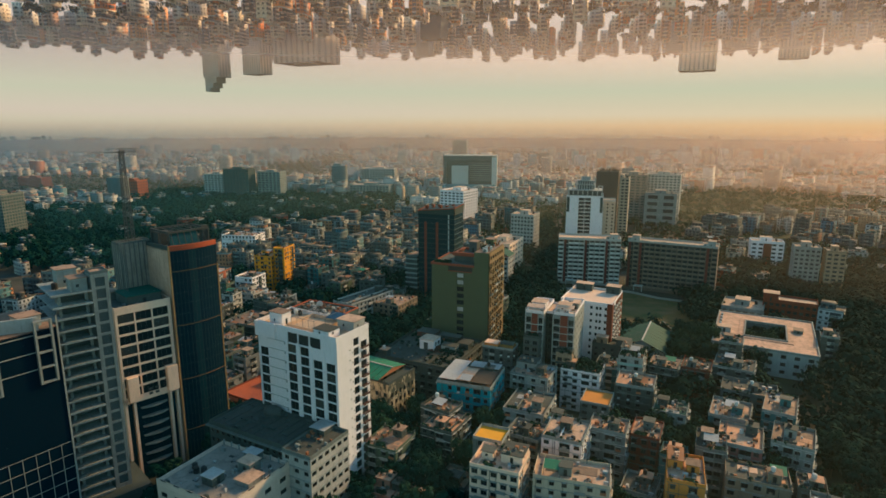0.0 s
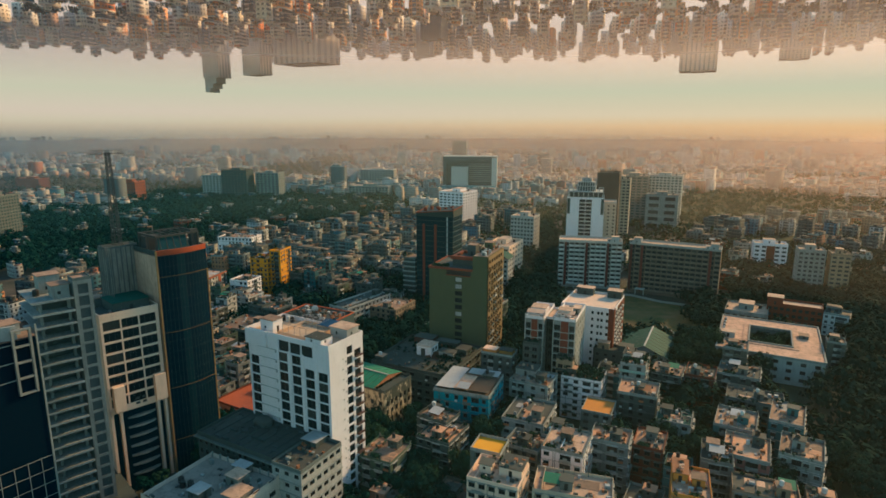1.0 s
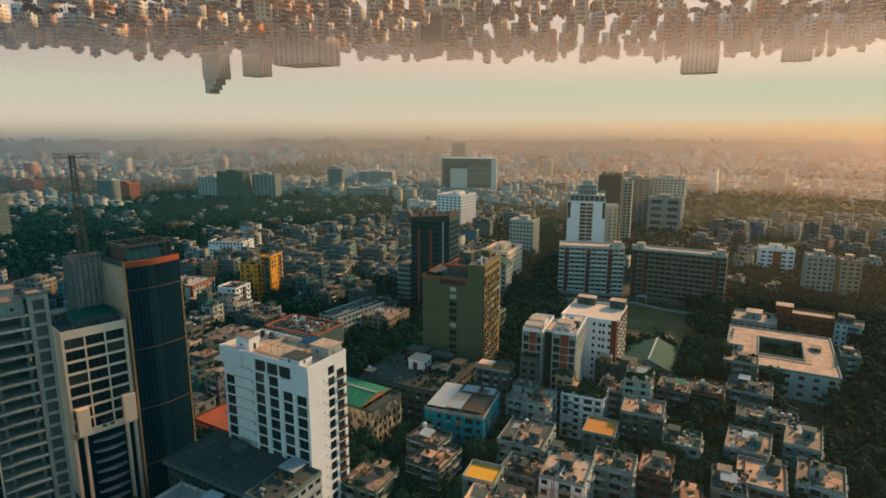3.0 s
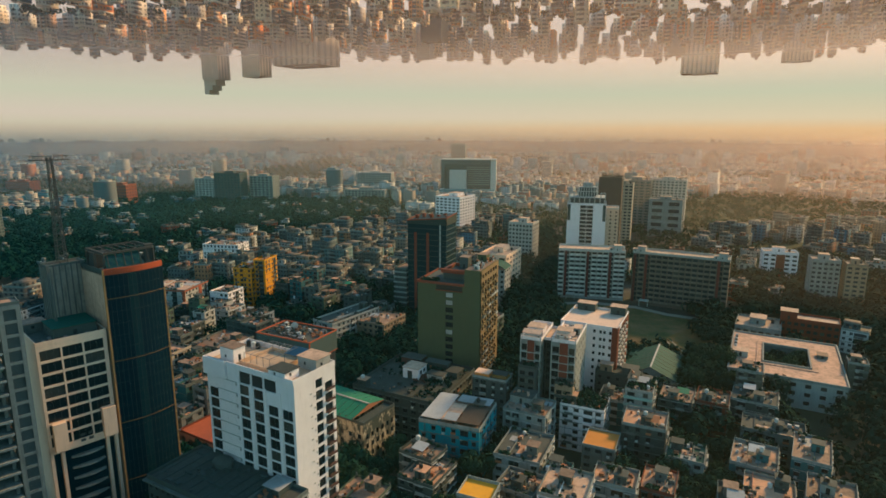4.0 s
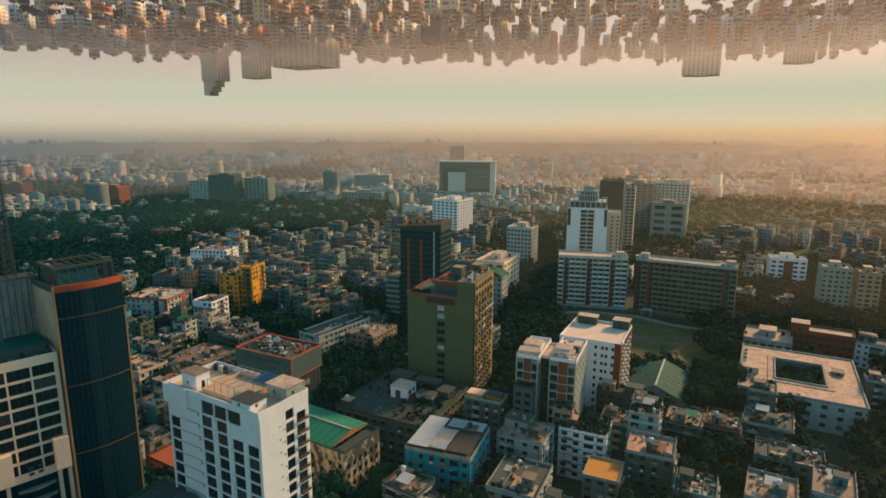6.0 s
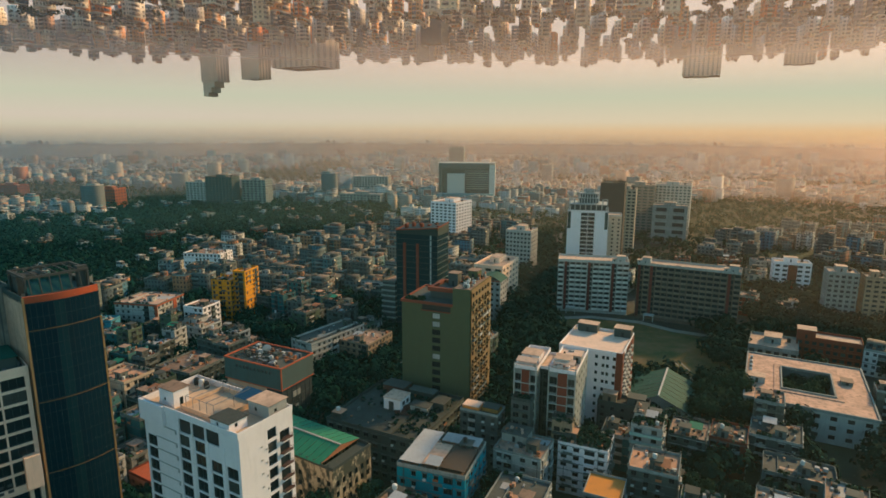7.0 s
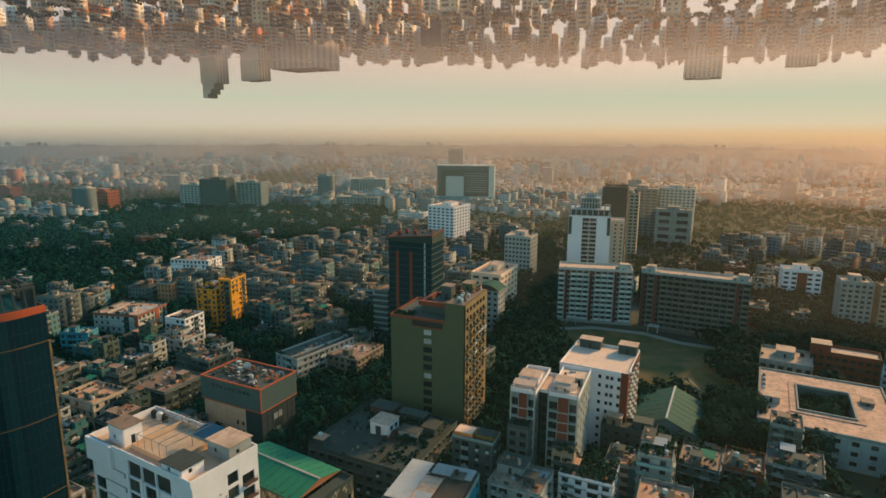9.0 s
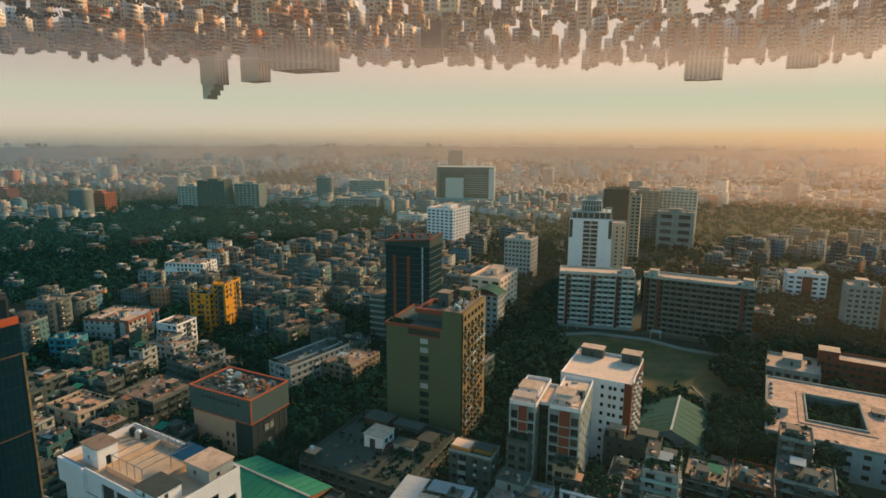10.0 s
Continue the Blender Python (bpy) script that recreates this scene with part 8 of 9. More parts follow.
# ---------------------------------------------------------------- far city
def city_blocks(cx, cy, w, d, h, rot, detail):
    """Many blocks as one mesh: walls with metre UVs, roofs, storey ledges, balconies, parapets, roof rooms and clutter.
    Slots: 0 wall, 1 roof, 2 pale trim, 3 dark glass, 4 tin and tarpaulin. detail 0 bare, 1 ledges and huts, 2 everything."""
    V, F, U, M = [], [], [], []
    base = 0
    n = len(cx)
    r = np.random.RandomState(5)
    zero = np.zeros(n)
    c, s = np.cos(rot), np.sin(rot)
    corners = np.array([(-0.5, -0.5), (0.5, -0.5), (0.5, 0.5), (-0.5, 0.5)])

    def add(ox, oy, ww, dd, z0, z1, side, top, mask=None):
        nonlocal base
        k = np.arange(n) if mask is None else np.nonzero(mask)[0]
        if not len(k):
            return
        ox, oy, ww, dd, z0, z1 = (np.broadcast_to(np.asarray(v, float), (n,))[k] for v in (ox, oy, ww, dd, z0, z1))
        lx = ox[:, None] + corners[None, :, 0] * ww[:, None]
        ly = oy[:, None] + corners[None, :, 1] * dd[:, None]
        X = cx[k, None] + c[k, None] * lx - s[k, None] * ly
        Y = cy[k, None] + s[k, None] * lx + c[k, None] * ly
        lo = np.stack([X, Y, np.repeat(z0[:, None], 4, 1)], -1)
        hi = np.stack([X, Y, np.repeat(z1[:, None], 4, 1)], -1)
        V.append(np.concatenate([lo, hi], 1).reshape(-1, 3))
        m = len(k)
        q = base + np.arange(m)[:, None] * 8
        quads, uvs, ms = [], [], []
        hh, z = z1 - z0, np.zeros(m)
        for i in range(4):
            j = (i + 1) % 4
            quads.append(np.concatenate([q + i, q + j, q + 4 + j, q + 4 + i], 1))
            ln = ww if i % 2 == 0 else dd
            uvs.append(np.stack([np.stack([z, z], -1), np.stack([ln, z], -1), np.stack([ln, hh], -1), np.stack([z, hh], -1)], 1))
            ms.append(np.full(m, side))
        quads.append(np.concatenate([q + 4, q + 5, q + 6, q + 7], 1))
        uvs.append(np.zeros((m, 4, 2)))
        ms.append(np.full(m, top))
        F.append(np.stack(quads, 1).reshape(-1, 4))
        U.append(np.stack(uvs, 1).reshape(-1, 2))
        M.append(np.stack(ms, 1).reshape(-1))
        base += 8 * m

    rnd = lambda: r.rand(n)
    add(zero, zero, w, d, zero, h, 0, 1)
    hx, hy = (rnd() - 0.5) * 0.5 * w, (rnd() - 0.5) * 0.5 * d
    hz = h + 2.2 + rnd()
    add(hx, hy, 0.18 * w + 1.2, 0.18 * d + 1.2, h, hz, 0, 1)
    if detail:
        add(hx, hy, 0.18 * w + 1.5, 0.18 * d + 1.5, hz, hz + 0.16, 2, 1)
        # a roof storey over a part of the plan
        up = rnd() < 0.55
        fx, fy = np.where(rnd() < 0.5, -0.2, 0.2) * w, np.where(rnd() < 0.5, -0.18, 0.18) * d
        add(fx, fy, 0.55 * w, 0.58 * d, h, h + 2.9, 0, 1, up)
        add(fx, fy, 0.55 * w + 0.6, 0.58 * d + 0.6, h + 2.9, h + 3.1, 2, 1, up)
        for ox, oy, ww, dd in ((zero, -d / 2 + 0.12, w, 0.24), (zero, d / 2 - 0.12, w, 0.24), (-w / 2 + 0.12, zero, 0.24, d - 0.5), (w / 2 - 0.12, zero, 0.24, d - 0.5)):
            add(ox, oy, ww, dd, h, h + 0.9, 2 if detail > 1 else 0, 2, rnd() < 0.85)
        for k in range(1, 10):
            z = 3.1 * k
            has = z < h - 1
            if detail > 1 or k % 2 == 0:
                add(zero, zero, w + 0.24, d + 0.24, z - 0.12, z + 0.08, 2, 2, has & (rnd() < 0.45))
    if detail > 1:
        bf, br = rnd(), rnd()
        sf, sr = (rnd() - 0.5) * 0.4, (rnd() - 0.5) * 0.4
        for k in range(1, 10):
            z = 3.1 * k
            has = z < h - 1.5
            for on, ox, oy, ww, dd, gx, gy, gw, gd in (
                    (bf < 0.75, sf * w, -d / 2 - 0.5, 0.36 * w, 1.0, sf * w, -d / 2 - 0.05, 0.36 * w, 0.1),
                    (br < 0.75, w / 2 + 0.5, sr * d, 1.0, 0.4 * d, w / 2 + 0.05, sr * d, 0.1, 0.4 * d)):
                # A flat dark panel stands in for the shade inside each loggia.
                add(gx, gy, gw, gd, z + 0.2, z + 2.5, 3, 3, has & on)
                add(ox, oy, ww, dd, z - 0.1, z + 0.95, 2, 2, has & on & (rnd() < 0.9))
        for k in range(5):
            a, b = 0.4 + 1.4 * rnd(), 0.4 + 1.2 * rnd()
            add((rnd() - 0.5) * 0.8 * w, (rnd() - 0.5) * 0.8 * d, a, b, h, h + 0.4 + 1.3 * rnd(), (2, 3, 4, 0, 4)[k], (2, 3, 4, 1, 4)[k], rnd() < 0.8)
        tin = rnd() < 0.4
        add((rnd() - 0.5) * 0.45 * w, (rnd() - 0.5) * 0.45 * d, 0.4 * w, 0.34 * d, h + 2.0, h + 2.12, 4, 4, tin)
        for sx in (-1, 1):
            for sy in (-1, 1):
                add(sx * (w / 2 - 0.25), sy * (d / 2 - 0.25), 0.35, 0.35, h + 0.9, h + 1.9, 2, 2, rnd() < 0.4)
    return np.concatenate(V), np.concatenate(F), np.concatenate(U), np.concatenate(M)


def array_mesh(name, V, F, U, M, mats):
    me = bpy.data.meshes.new(name)
    me.vertices.add(len(V))
    me.vertices.foreach_set("co", V.astype(np.float32).ravel())
    me.loops.add(len(F) * 4)
    me.polygons.add(len(F))
    me.loops.foreach_set("vertex_index", F.astype(np.int32).ravel())
    me.polygons.foreach_set("loop_start", np.arange(0, len(F) * 4, 4, dtype=np.int32))
    me.polygons.foreach_set("material_index", M.astype(np.int32))
    ul = me.uv_layers.new(name="UVMap")
    ul.data.foreach_set("uv", U.astype(np.float32).ravel())
    for m in mats:
        me.materials.append(m)
    me.update(calc_edges=True)
    me.validate()
    return me


def scatter(step, y0, y1, seed, voids):
    """Places for blocks on bent street grids, with green voids left out."""
    r = random.Random(seed)
    out = []
    y = y0
    while y < y1:
        st = step * (1 + (y - y0) / (y1 - y0 + 1) * 0.25)
        x = -(y + 30) * 0.86 - 40
        while x < (y + 30) * 0.86 + 40:
            px, py = x + r.uniform(-0.22, 0.22) * st, y + r.uniform(-0.22, 0.22) * st
            x += st
            g = noise.noise(Vector((px * 0.0032, py * 0.0032, 3.1)))
            if (px > 100 and py < 950 and r.random() < 0.34) or (py < 760 and r.random() < 0.22):
                continue
            if g > voids or in_woods(px, py) or in_poly(px, py, NO_HOUSES) or near_lane(px, py, 16):
                continue
            out.append((px, py, noise.noise(Vector((px * 0.0011, py * 0.0011, 9.0)))))
        y += st
    return out


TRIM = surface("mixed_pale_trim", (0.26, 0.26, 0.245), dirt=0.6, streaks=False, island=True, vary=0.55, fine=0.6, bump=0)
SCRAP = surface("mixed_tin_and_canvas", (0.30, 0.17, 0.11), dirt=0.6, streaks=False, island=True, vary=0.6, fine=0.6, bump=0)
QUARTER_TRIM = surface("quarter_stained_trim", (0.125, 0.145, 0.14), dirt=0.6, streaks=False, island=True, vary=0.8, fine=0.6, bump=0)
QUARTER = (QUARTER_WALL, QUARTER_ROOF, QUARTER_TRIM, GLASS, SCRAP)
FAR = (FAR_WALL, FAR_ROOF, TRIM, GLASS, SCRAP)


def blocks_object(name, label, places, detail, seed, tall, mats=FAR):
    r = random.Random(seed)
    rows = []
    for px, py, q in places:
        w, d = r.uniform(9, 17), r.uniform(9, 17)
        h = r.choice((6, 9.3, 12.4, 12.4, 15.5, 15.5, 18.6, 21.7))
        if r.random() < tall:
            h, w, d = r.uniform(26, 48), r.uniform(16, 28), r.uniform(14, 24)
        hd = radians((round(q * 3) * 14 - 22) + r.uniform(-4, 4))
        if any(in_rect(px, py, o, 6) for o in OCC if abs(o[0] - px) < 90 and abs(o[1] - py) < 90):
            continue
        rows.append((px, py, w, d, h, hd))
    a = np.array(rows).T
    V, F, U, M = city_blocks(*a, detail)
    tagged(new(name, array_mesh(name, V, F, U, M, mats)), label, "city", "", "stuff")


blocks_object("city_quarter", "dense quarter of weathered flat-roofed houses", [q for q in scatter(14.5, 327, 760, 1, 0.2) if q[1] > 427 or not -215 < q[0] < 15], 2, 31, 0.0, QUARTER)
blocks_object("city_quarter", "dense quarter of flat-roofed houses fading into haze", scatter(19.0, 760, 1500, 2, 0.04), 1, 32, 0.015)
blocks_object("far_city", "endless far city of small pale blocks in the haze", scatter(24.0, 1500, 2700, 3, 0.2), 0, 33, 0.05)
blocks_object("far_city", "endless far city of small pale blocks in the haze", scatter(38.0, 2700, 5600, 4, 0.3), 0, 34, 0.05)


# ---------------------------------------------------------------- trees
def tree_template(seed, height, spread, leaf, name="tree"):
    r = random.Random(seed)
    ob = thing(name, "broad-crowned street tree with dense dark green leaves", "tree", 0, 0, -200, 0, "city trees")
    t = Mesh()
    th = height * 0.42
    t.cylinder(0, 0, 0, th, 0.34, 0.22, 8, 0, False)
    balls = []
    for k in range(6):
        a = 2 * math.pi * k / 6 + r.uniform(-0.4, 0.4)
        e = (spread * r.uniform(0.35, 0.62) * math.cos(a), spread * r.uniform(0.35, 0.62) * math.sin(a), height * r.uniform(0.55, 0.82))
        t.bar((0, 0, th * r.uniform(0.7, 1.0)), e, 0.11)
        balls.append((*e, spread * r.uniform(0.30, 0.46)))
    for k in range(7):
        a = r.uniform(0, 6.28)
        q = r.uniform(0.0, 0.8)
        balls.append((spread * q * math.cos(a), spread * q * math.sin(a), height * r.uniform(0.6, 0.92), spread * r.uniform(0.2, 0.36)))
    t.bar((0, 0, th), (0, 0, height * 0.85), 0.14)
    part("trunk", t, BARK, ob)
    c = Mesh()
    clumps(c, r, balls, 104, spread * 0.062)
    clumps(c, r, [(x, y, z - 0.1 * q, q * 0.6) for x, y, z, q in balls], 14, spread * 0.13)
    part("crown", c, leaf, ob)
    return ob


TREES = [tree_template(k, 8.5 + 1.1 * k, 4.4 + 0.45 * k, LEAF if k % 2 else LEAF_DK) for k in range(6)]
rng = random.Random(77)
placed = [0]


def plant(x, y, s):
    t = TREES[placed[0] % len(TREES)]
    m = pose(x, y, -0.05, 0, 0, rng.uniform(0, 360)) @ Matrix.Diagonal((s, s, s * rng.uniform(0.9, 1.15), 1))
    if placed[0] < len(TREES):
        t.matrix_world = m
    else:
        copy_thing(t, pose(x, y, 0)).matrix_world = m
    placed[0] += 1


def tree_ok(x, y, gap):
    return not any(in_rect(x, y, o, gap) for o in OCC if abs(o[0] - x) < 70 and abs(o[1] - y) < 70)


# trees that stand singly, within reach of the eye
spots = []
for p in (WOODS[2], WOODS[4], WOODS[1], WOODS[5], WOODS[3], WOODS[6], WOODS[7]):
    xs, ys = [q[0] for q in p], [q[1] for q in p]
    x = min(xs)
    while x < max(xs):
        y = min(ys)
        while y < max(ys):
            px, py = x + rng.uniform(-2.2, 2.2), y + rng.uniform(-2.2, 2.2)
            if in_poly(px, py, p) and py < 430 and in_view(px, py, 5) and tree_ok(px, py, 1.5):
                spots.append((px, py))
            y += 6.6
        x += 6.6
for x, y in GREEN_LOTS:
    for k in range(3):
        px, py = x + rng.uniform(-6, 6), y + rng.uniform(-6, 6)
        if tree_ok(px, py, 1.0) and not in_poly(px, py, LAWN):
            spots.append((px, py))
odd = 0
while odd < 150:
    x, y = rng.uniform(-170, 130), rng.uniform(115, 330)
    if in_view(x, y, 0) and tree_ok(x, y, 0.6) and not in_poly(x, y, LAWN) and not near_lane(x, y, 2.0):
        spots.append((x, y))
        odd += 1
for x, y in ((86, 296), (90, 300), (95, 298), (92, 306), (99, 304), (84, 304), (104, 300), (80, 288), (126, 296), (130, 306)):
    spots.append((x, y))
# dark garden trees between the low roofs, and the edge of the park
for k in range(46):
    x, y = (rng.uniform(-36, 2), rng.uniform(136, 172)) if k < 28 else (rng.uniform(124, 165), rng.uniform(205, 262))
    if tree_ok(x, y, 0.4):
        spots.append((x, y))
# the nearest stand as single trees, the rest go into the woods
spots.sort(key=lambda q: math.hypot(q[0], q[1] - 60) - (120 if any(in_poly(*q, p) for p in WOODS[6:8]) else 0))
near, spots = spots[:286], spots[286:]
for x, y in near:
    plant(x, y, rng.uniform(0.95, 1.25) if any(in_poly(x, y, p) for p in WOODS[6:8]) else rng.uniform(0.6, 1.1))
# court planting
cb = next(o for o in OCC if abs(o[2] - 44.0) < 0.01 and abs(o[3] - 54.0) < 0.01)
for k in range(12):
    a_ = radians(cb[4] - 90)
    lx, ly = rng.uniform(-5, 6), rng.uniform(-9, 10)
    plant(cb[0] + math.cos(a_) * lx - math.sin(a_) * ly, cb[1] + math.sin(a_) * lx + math.cos(a_) * ly, rng.uniform(0.8, 1.0))


def woods_object(name, label, spots_, leaf, quads, seed, leaf_size=0.15):
    """Far woods in one mesh: each crown a few lobes of leaf clumps on a trunk."""
    r = np.random.RandomState(seed)
    n = len(spots_)
    P = np.array(spots_)
    H = 8 + 6 * r.rand(n)
    R = 3.6 + 2.6 * r.rand(n)
    m = quads
    a, e = r.rand(n, m) * 2 * np.pi, np.arcsin(r.rand(n, m) * 1.35 - 0.35)
    nx, ny, nz = np.cos(a) * np.cos(e), np.sin(a) * np.cos(e), np.sin(e)
    bump = 0.72 + 0.4 * r.rand(n, m) + 0.22 * np.sin(3 * a + r.rand(n, 1) * 6) * np.cos(2 * e)
    C = np.stack([P[:, :1] + nx * R[:, None] * bump, P[:, 1:2] + ny * R[:, None] * bump, (H * 0.62)[:, None] + nz * (H * 0.36)[:, None] * bump], -1)
    N_ = np.stack([nx, ny, nz], -1)
    rv = r.randn(n, m, 3)
    T = np.cross(N_, rv)
    T /= np.linalg.norm(T, axis=-1, keepdims=True) + 1e-6
    B = np.cross(N_, T)
    s = (R[:, None, None] * leaf_size * (1.0 + 0.93 * r.rand(n, m, 1)))
    tl = N_ * s * (r.rand(n, m, 1) - 0.5)
    V = np.stack([C - T * s - B * s * 0.7 + tl, C + T * s - B * s * 0.6 - tl, C + T * s * 0.8 + B * s * 0.9 - tl, C - T * s * 0.9 + B * s * 0.7 + tl], 2).reshape(-1, 3)
    F = np.arange(len(V)).reshape(-1, 4)
    ob = new(name, array_mesh(name, V, F, np.zeros((len(V), 2)), np.zeros(len(F), int), [leaf]))
    tagged(ob, label, "woods", "", "stuff")
    return ob


r2 = random.Random(5)
w1, w2 = [], []
for p in WOODS:
    xs, ys = [q[0] for q in p], [q[1] for q in p]
    x = min(xs)
    while x < max(xs):
        y = min(ys)
        while y < max(ys):
            px, py = x + r2.uniform(-3, 3), y + r2.uniform(-3, 3)
            if in_poly(px, py, p) and py >= 430 and in_view(px, py, 10) and tree_ok(px, py, 2) and r2.random() < 0.9:
                w1.append((px, py))
            y += 8.0
        x += 8.0
y = 470.0
while y < 3200:
    st = 9 + (y - 470) * 0.012
    x = -(y + 30) * 0.82
    while x < (y + 30) * 0.82:
        px, py = x + r2.uniform(-4, 4), y + r2.uniform(-4, 4)
        g = noise.noise(Vector((px * 0.0032, py * 0.0032, 3.1)))
        right = 0.34 if px > 60 and py < 1100 else (0.34 if py < 760 else 0.08)
        if not in_woods(px, py) and (g > (0.16 if py < 760 or py > 1500 else 0.06) or r2.random() < right) and r2.random() < 0.75 and not near_lane(px, py, 9) and tree_ok(px, py, 2):
            w2.append((px, py))
        x += st
    y += st
woods_object("near_woods", "dense dark trees closing in the near lots", spots, LEAF_DK, 84, 4, 0.11)
woods_object("woods", "dense dark green park trees", w1, LEAF_DK, 46, 1)
woods_object("far_woods", "scattered far trees between the city blocks", w2, LEAF, 26, 2)
# low houses with pale roofs that show between the park trees
lr = random.Random(61)
low_ = []
while len(low_) < 80:
    x, y = lr.uniform(-700, -110), lr.uniform(390, 900)
    if in_poly(x, y, WOODS[0]) and in_view(x, y, 20) and noise.noise(Vector((x * 0.012, y * 0.012, 7.0))) > -0.05:
        low_.append((x, y, lr.uniform(6, 14), lr.uniform(4, 7), lr.uniform(9.5, 12.0), radians(lr.uniform(-40, 20))))
V, F, U, M = city_blocks(*np.array(low_).T, 1)
tagged(new("low_houses", array_mesh("low_houses", V, F, U, M, [QUARTER_WALL, FAR_ROOF, TRIM])), "scattered low houses with pale roofs among park trees", "houses", "", "stuff")
# plain villas inside the woods
vr = random.Random(14)
n_v = 0
while n_v < 34:
    p = WOODS[0] if n_v % 2 else WOODS[3]
    x, y = vr.uniform(min(q[0] for q in p), max(q[0] for q in p)), vr.uniform(380, 780)
    if in_poly(x, y, p) and in_view(x, y) and is_free(x, y, 14, 12, 70, 2):
        house(None, vr.uniform(9, 16), vr.uniform(9, 13), 70 + vr.uniform(-20, 20), vr.choice((9.2, 12.2, 12.2, 15.3)), vr.choice((WHITE_OLD, CONC_LT, BEIGE, BRICK)), ROOF_PALE, 900 + n_v, "", (x, y), "villa", 0.3)
        n_v += 1


# ---------------------------------------------------------------- the city that hangs upside down from the sky
HZ = 690.0
HK = 6.0          # one storey of the hanging city is this much taller than ours
hr = random.Random(8)
rows = []
tr_ = []
y = 390.0
while y < 735:
    x = -(y + 5) * 0.86 + hr.uniform(0, 20)
    while x < (y + 5) * 0.86:
        px, py = x + hr.uniform(-4, 4), y + hr.uniform(-4, 4)
        g = noise.noise(Vector((px * 0.016, py * 0.016, 22.0)))
        green = 0.22 if py < 520 else 0.5
        x += 21.5
        if g > green and hr.random() < 0.9:
            tr_ += [(px * 1.5 + hr.uniform(-7, 7), py * 1.5 + hr.uniform(-7, 7)) for k in range(3)]
            continue
        w, d = hr.uniform(5, 9), hr.uniform(9, 15)
        h = hr.choice((9.3, 12.4, 15.5, 18.6, 18.6, 21.7)) * (0.7 if py < 530 else 1.0)
        if py > 590:
            h *= 0.55 + 0.5 * (noise.noise(Vector((px * 0.03, py * 0.03, 7.0))) + 0.5)
        if hr.random() < 0.09:
            w, d, h = hr.uniform(7, 10), hr.uniform(6, 9), hr.uniform(17, 23)
        rows.append((px, py, w, d, h, radians(-16 + hr.uniform(-8, 8))))
    y += 20.0
for ty in range(484, 514, 5):
    for tx in range(-82, 83):
        px, py = tx * 6.0 + hr.uniform(-3, 3), ty + hr.uniform(-2, 2)
        if noise.noise(Vector((px * 0.02, py * 0.02, 4.0))) > 0.06:
            tr_.append((px * 1.5, py * 1.5))
V, F, U, M = city_blocks(*np.array(rows).T, 2)
V[:, 2] *= -1
F = F[:, ::-1]
U = U.reshape(-1, 4, 2)[:, ::-1].reshape(-1, 2)
# Trim, openings and roofs are lightened for the same missing sun.
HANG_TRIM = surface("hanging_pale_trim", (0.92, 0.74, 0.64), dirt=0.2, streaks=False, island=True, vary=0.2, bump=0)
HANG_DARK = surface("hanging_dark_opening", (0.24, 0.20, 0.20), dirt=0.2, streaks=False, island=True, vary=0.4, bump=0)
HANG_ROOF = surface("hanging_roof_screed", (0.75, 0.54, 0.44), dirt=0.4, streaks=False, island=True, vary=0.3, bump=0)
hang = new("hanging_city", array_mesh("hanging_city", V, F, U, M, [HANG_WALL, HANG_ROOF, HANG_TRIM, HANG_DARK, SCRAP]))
hang.matrix_world = Matrix.Translation((0, 0, HZ)) @ Matrix.Diagonal((HK, HK, HK, 1))
tagged(hang, "upside-down city of warm pale blocks hanging from above the sky", "city", "", "stuff")
hw = woods_object("hanging_woods", "dark green trees of the city hanging upside down", tr_, LEAF_DK, 40, 9)
hw.matrix_world = Matrix.Translation((0, 0, HZ)) @ Matrix.Diagonal((4, 4, -4, 1))
# Haze veils; the nearer one is added partly to brighten the hanging fronts.
for radius, stops in ((1500, [(0.26, 0), (0.31, 0.16), (0.345, 0.27), (0.38, 0.22), (0.43, 0.14), (0.62, 0.09)]), (3900, [(0.42, 0), (0.58, 0.10), (0.70, 0.16), (1.0, 0.16)])):
    hz = Mesh()
    for i in range(48):
        a0, a1 = radians(46 + 88 * i / 48), radians(46 + 88 * (i + 1) / 48)
        p, q = (radius * math.cos(a0), radius * math.sin(a0)), (radius * math.cos(a1), radius * math.sin(a1))
        hz.quad((*p, 200), (*q, 200), (*q, min(800, 0.33 * radius)), (*p, min(800, 0.33 * radius)))
    upper = haze_material("upper_haze", [(a, (v, v, v)) for a, v in stops], 800.0, (1.0, 0.88, 0.90), (1.0, 0.86, 0.90), 0.9, 0.62 * radius)
    tagged(new("haze", hz.data("haze", upper)), "pale veil of haze among the hanging blocks", "haze", "", "structure")


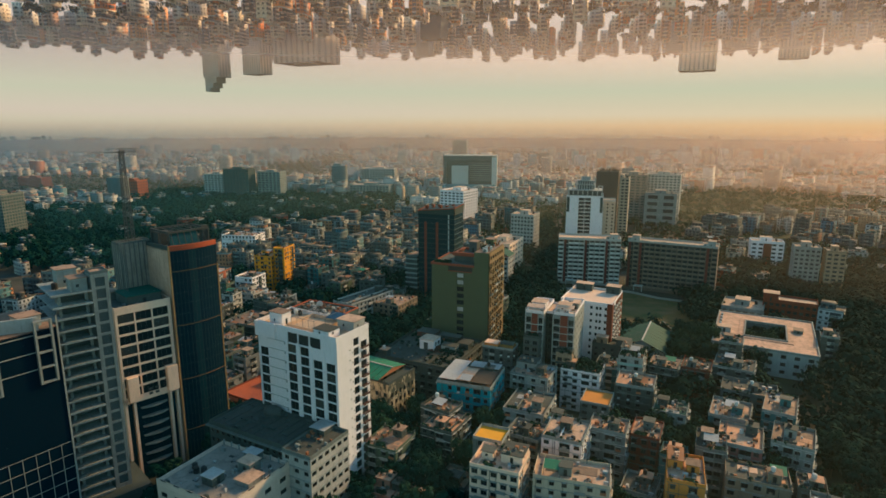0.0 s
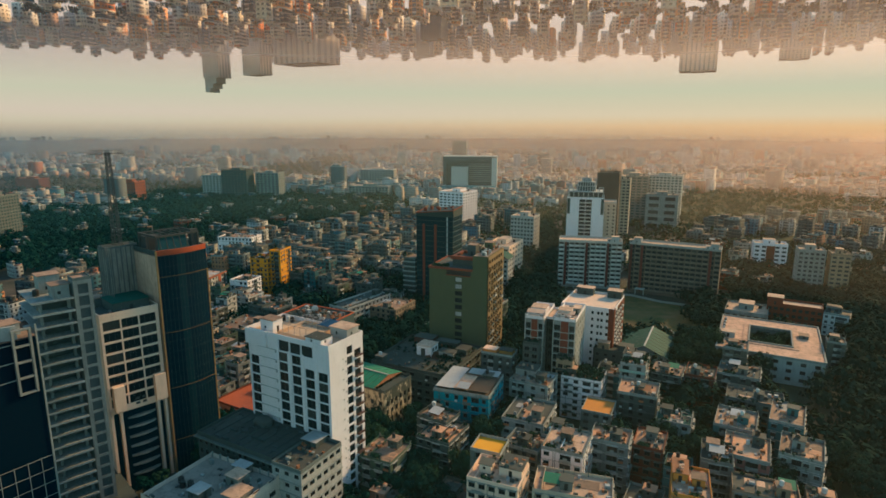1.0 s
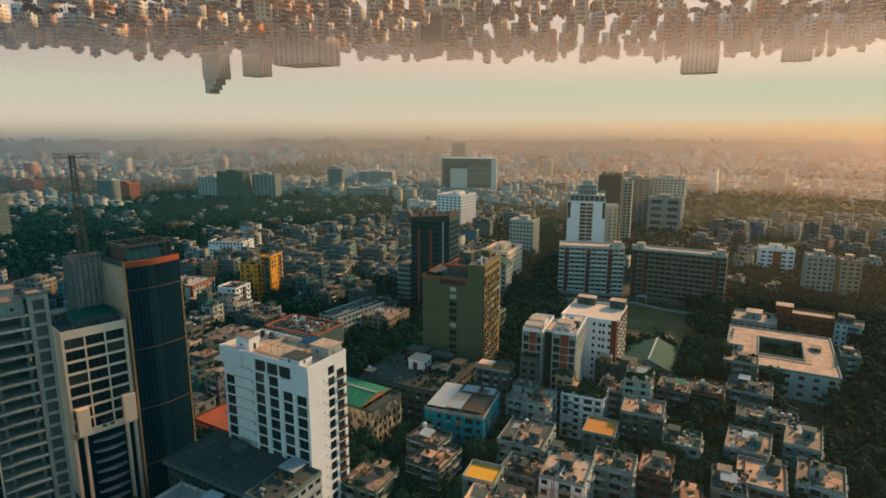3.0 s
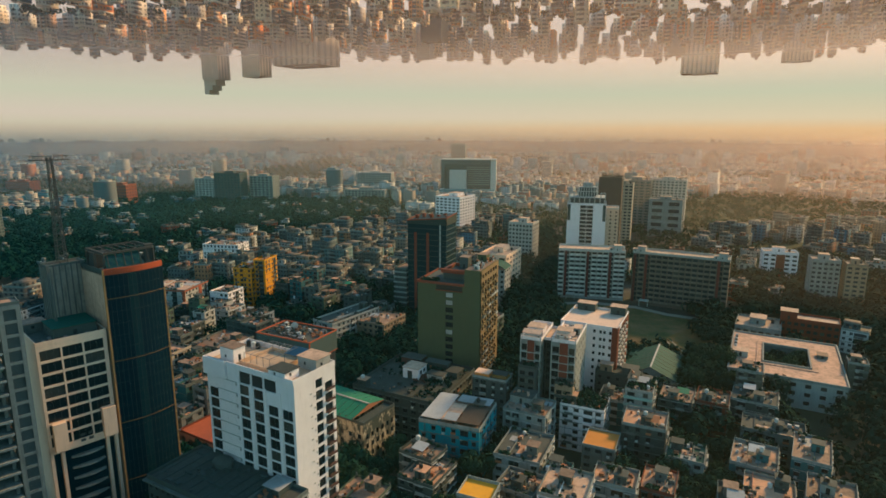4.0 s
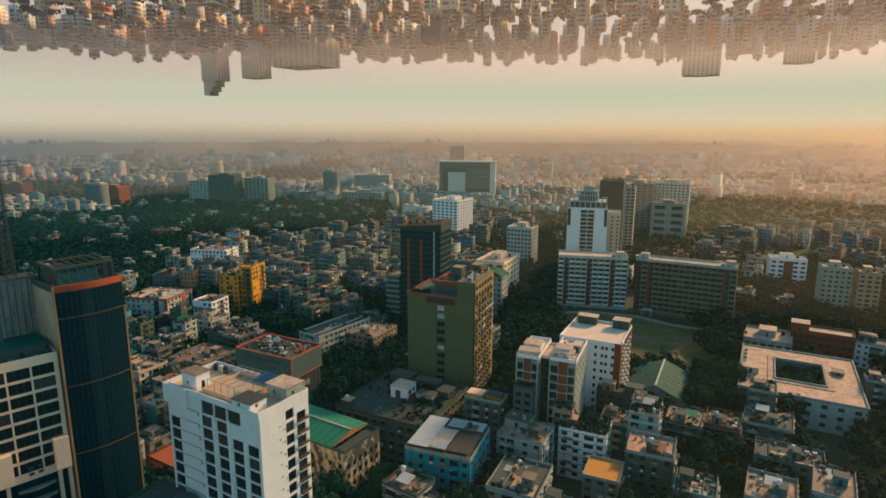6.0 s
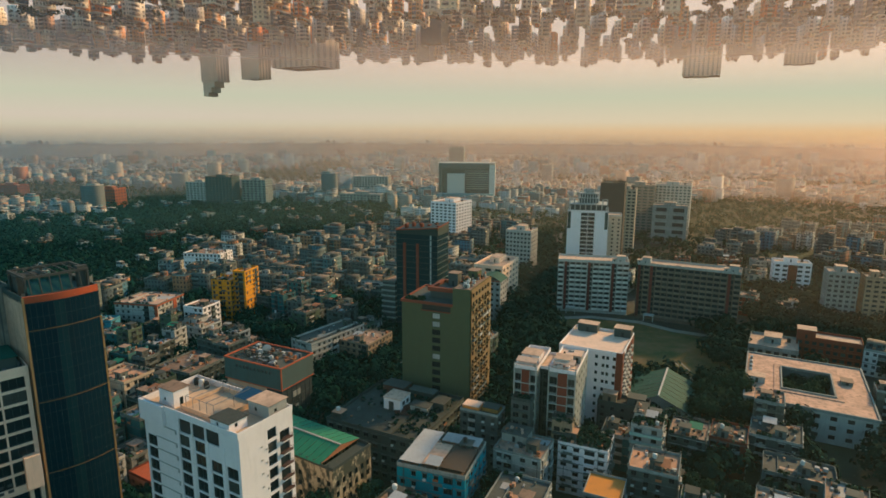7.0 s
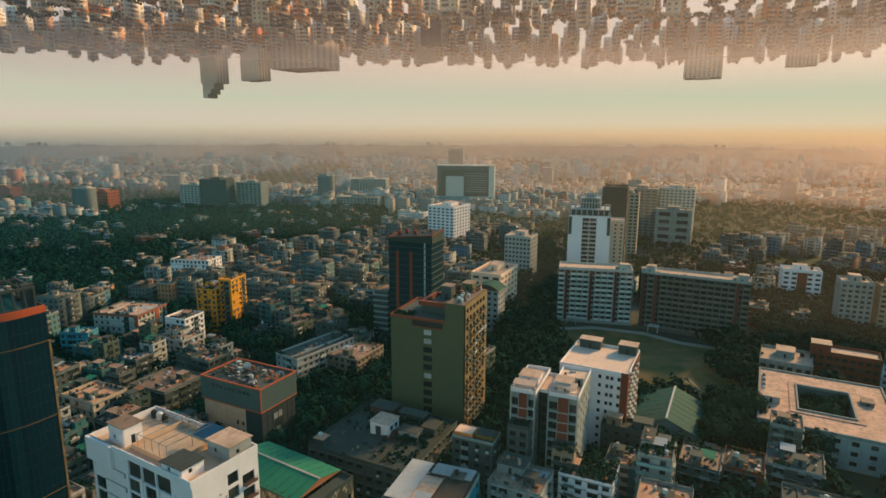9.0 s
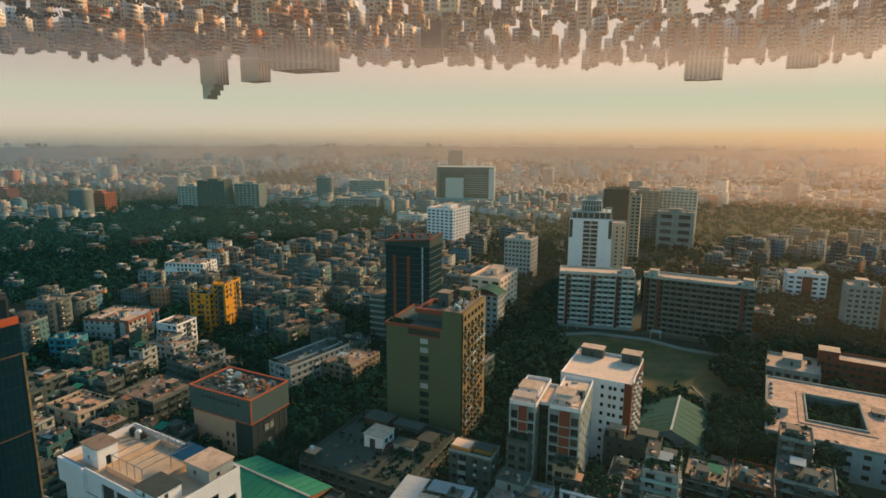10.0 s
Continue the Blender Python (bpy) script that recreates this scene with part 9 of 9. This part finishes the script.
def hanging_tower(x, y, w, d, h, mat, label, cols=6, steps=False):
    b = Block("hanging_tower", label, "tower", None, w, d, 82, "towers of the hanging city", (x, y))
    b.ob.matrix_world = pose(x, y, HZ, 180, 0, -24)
    rows_ = max(6, int(h / 11))
    fh = h / rows_
    holes = grid_holes(w, cols, w / cols * 0.45, 0, rows_, fh, fh * 0.5, fh * 0.25)
    rt = grid_holes(d, max(2, cols // 2), d / cols, 0, rows_, fh, fh * 0.5, fh * 0.25)
    m = Mesh()
    pn = Mesh()
    for f in FACES:
        hh = holes if f in ("front", "back") else rt
        b.face(m, f, 0, h, hh, 1.0)
        b.panes(pn, f, hh, 0.9)
    part("wall", m, mat, b.ob)
    part("window_panes", pn, HANG_GLASS, b.ob, "dark windows in rows", "stuff")
    roof_of(b, h, ROOF_A, mat, 2.5, 0.6)
    if steps:
        top = Mesh()
        for k, (f, up) in enumerate(((0.72, 34), (0.5, 62), (0.3, 84))):
            top.box(-w * 0.5, -w * 0.5 + w * f, -d * 0.4, d * 0.4, h + (0, 34, 62)[k], h + up)
        part("stepped_top", top, mat, b.ob)
    else:
        hut(b, -w * 0.2, w * 0.2, -d * 0.2, d * 0.2, h, h + 7, mat, ROOF_A)
    fins = Mesh()
    for k in range(cols + 1):
        b.proud(fins, "front", max(0, w * k / cols - 1.2), min(w, w * k / cols + 1.2), 0, h, 1.6)
        b.proud(fins, "back", max(0, w * k / cols - 1.2), min(w, w * k / cols + 1.2), 0, h, 1.6)
    part("fin", fins, mat, b.ob, "", "stuff")


HANG_BLUE = surface("hanging_blue_glass", (0.03, 0.075, 0.10), rough=0.4, dirt=0.2)
# Raised in tone, since the towers' fronts get no sun.
MAUVE = surface("mauve_render", (0.62, 0.53, 0.50), dirt=0.2)
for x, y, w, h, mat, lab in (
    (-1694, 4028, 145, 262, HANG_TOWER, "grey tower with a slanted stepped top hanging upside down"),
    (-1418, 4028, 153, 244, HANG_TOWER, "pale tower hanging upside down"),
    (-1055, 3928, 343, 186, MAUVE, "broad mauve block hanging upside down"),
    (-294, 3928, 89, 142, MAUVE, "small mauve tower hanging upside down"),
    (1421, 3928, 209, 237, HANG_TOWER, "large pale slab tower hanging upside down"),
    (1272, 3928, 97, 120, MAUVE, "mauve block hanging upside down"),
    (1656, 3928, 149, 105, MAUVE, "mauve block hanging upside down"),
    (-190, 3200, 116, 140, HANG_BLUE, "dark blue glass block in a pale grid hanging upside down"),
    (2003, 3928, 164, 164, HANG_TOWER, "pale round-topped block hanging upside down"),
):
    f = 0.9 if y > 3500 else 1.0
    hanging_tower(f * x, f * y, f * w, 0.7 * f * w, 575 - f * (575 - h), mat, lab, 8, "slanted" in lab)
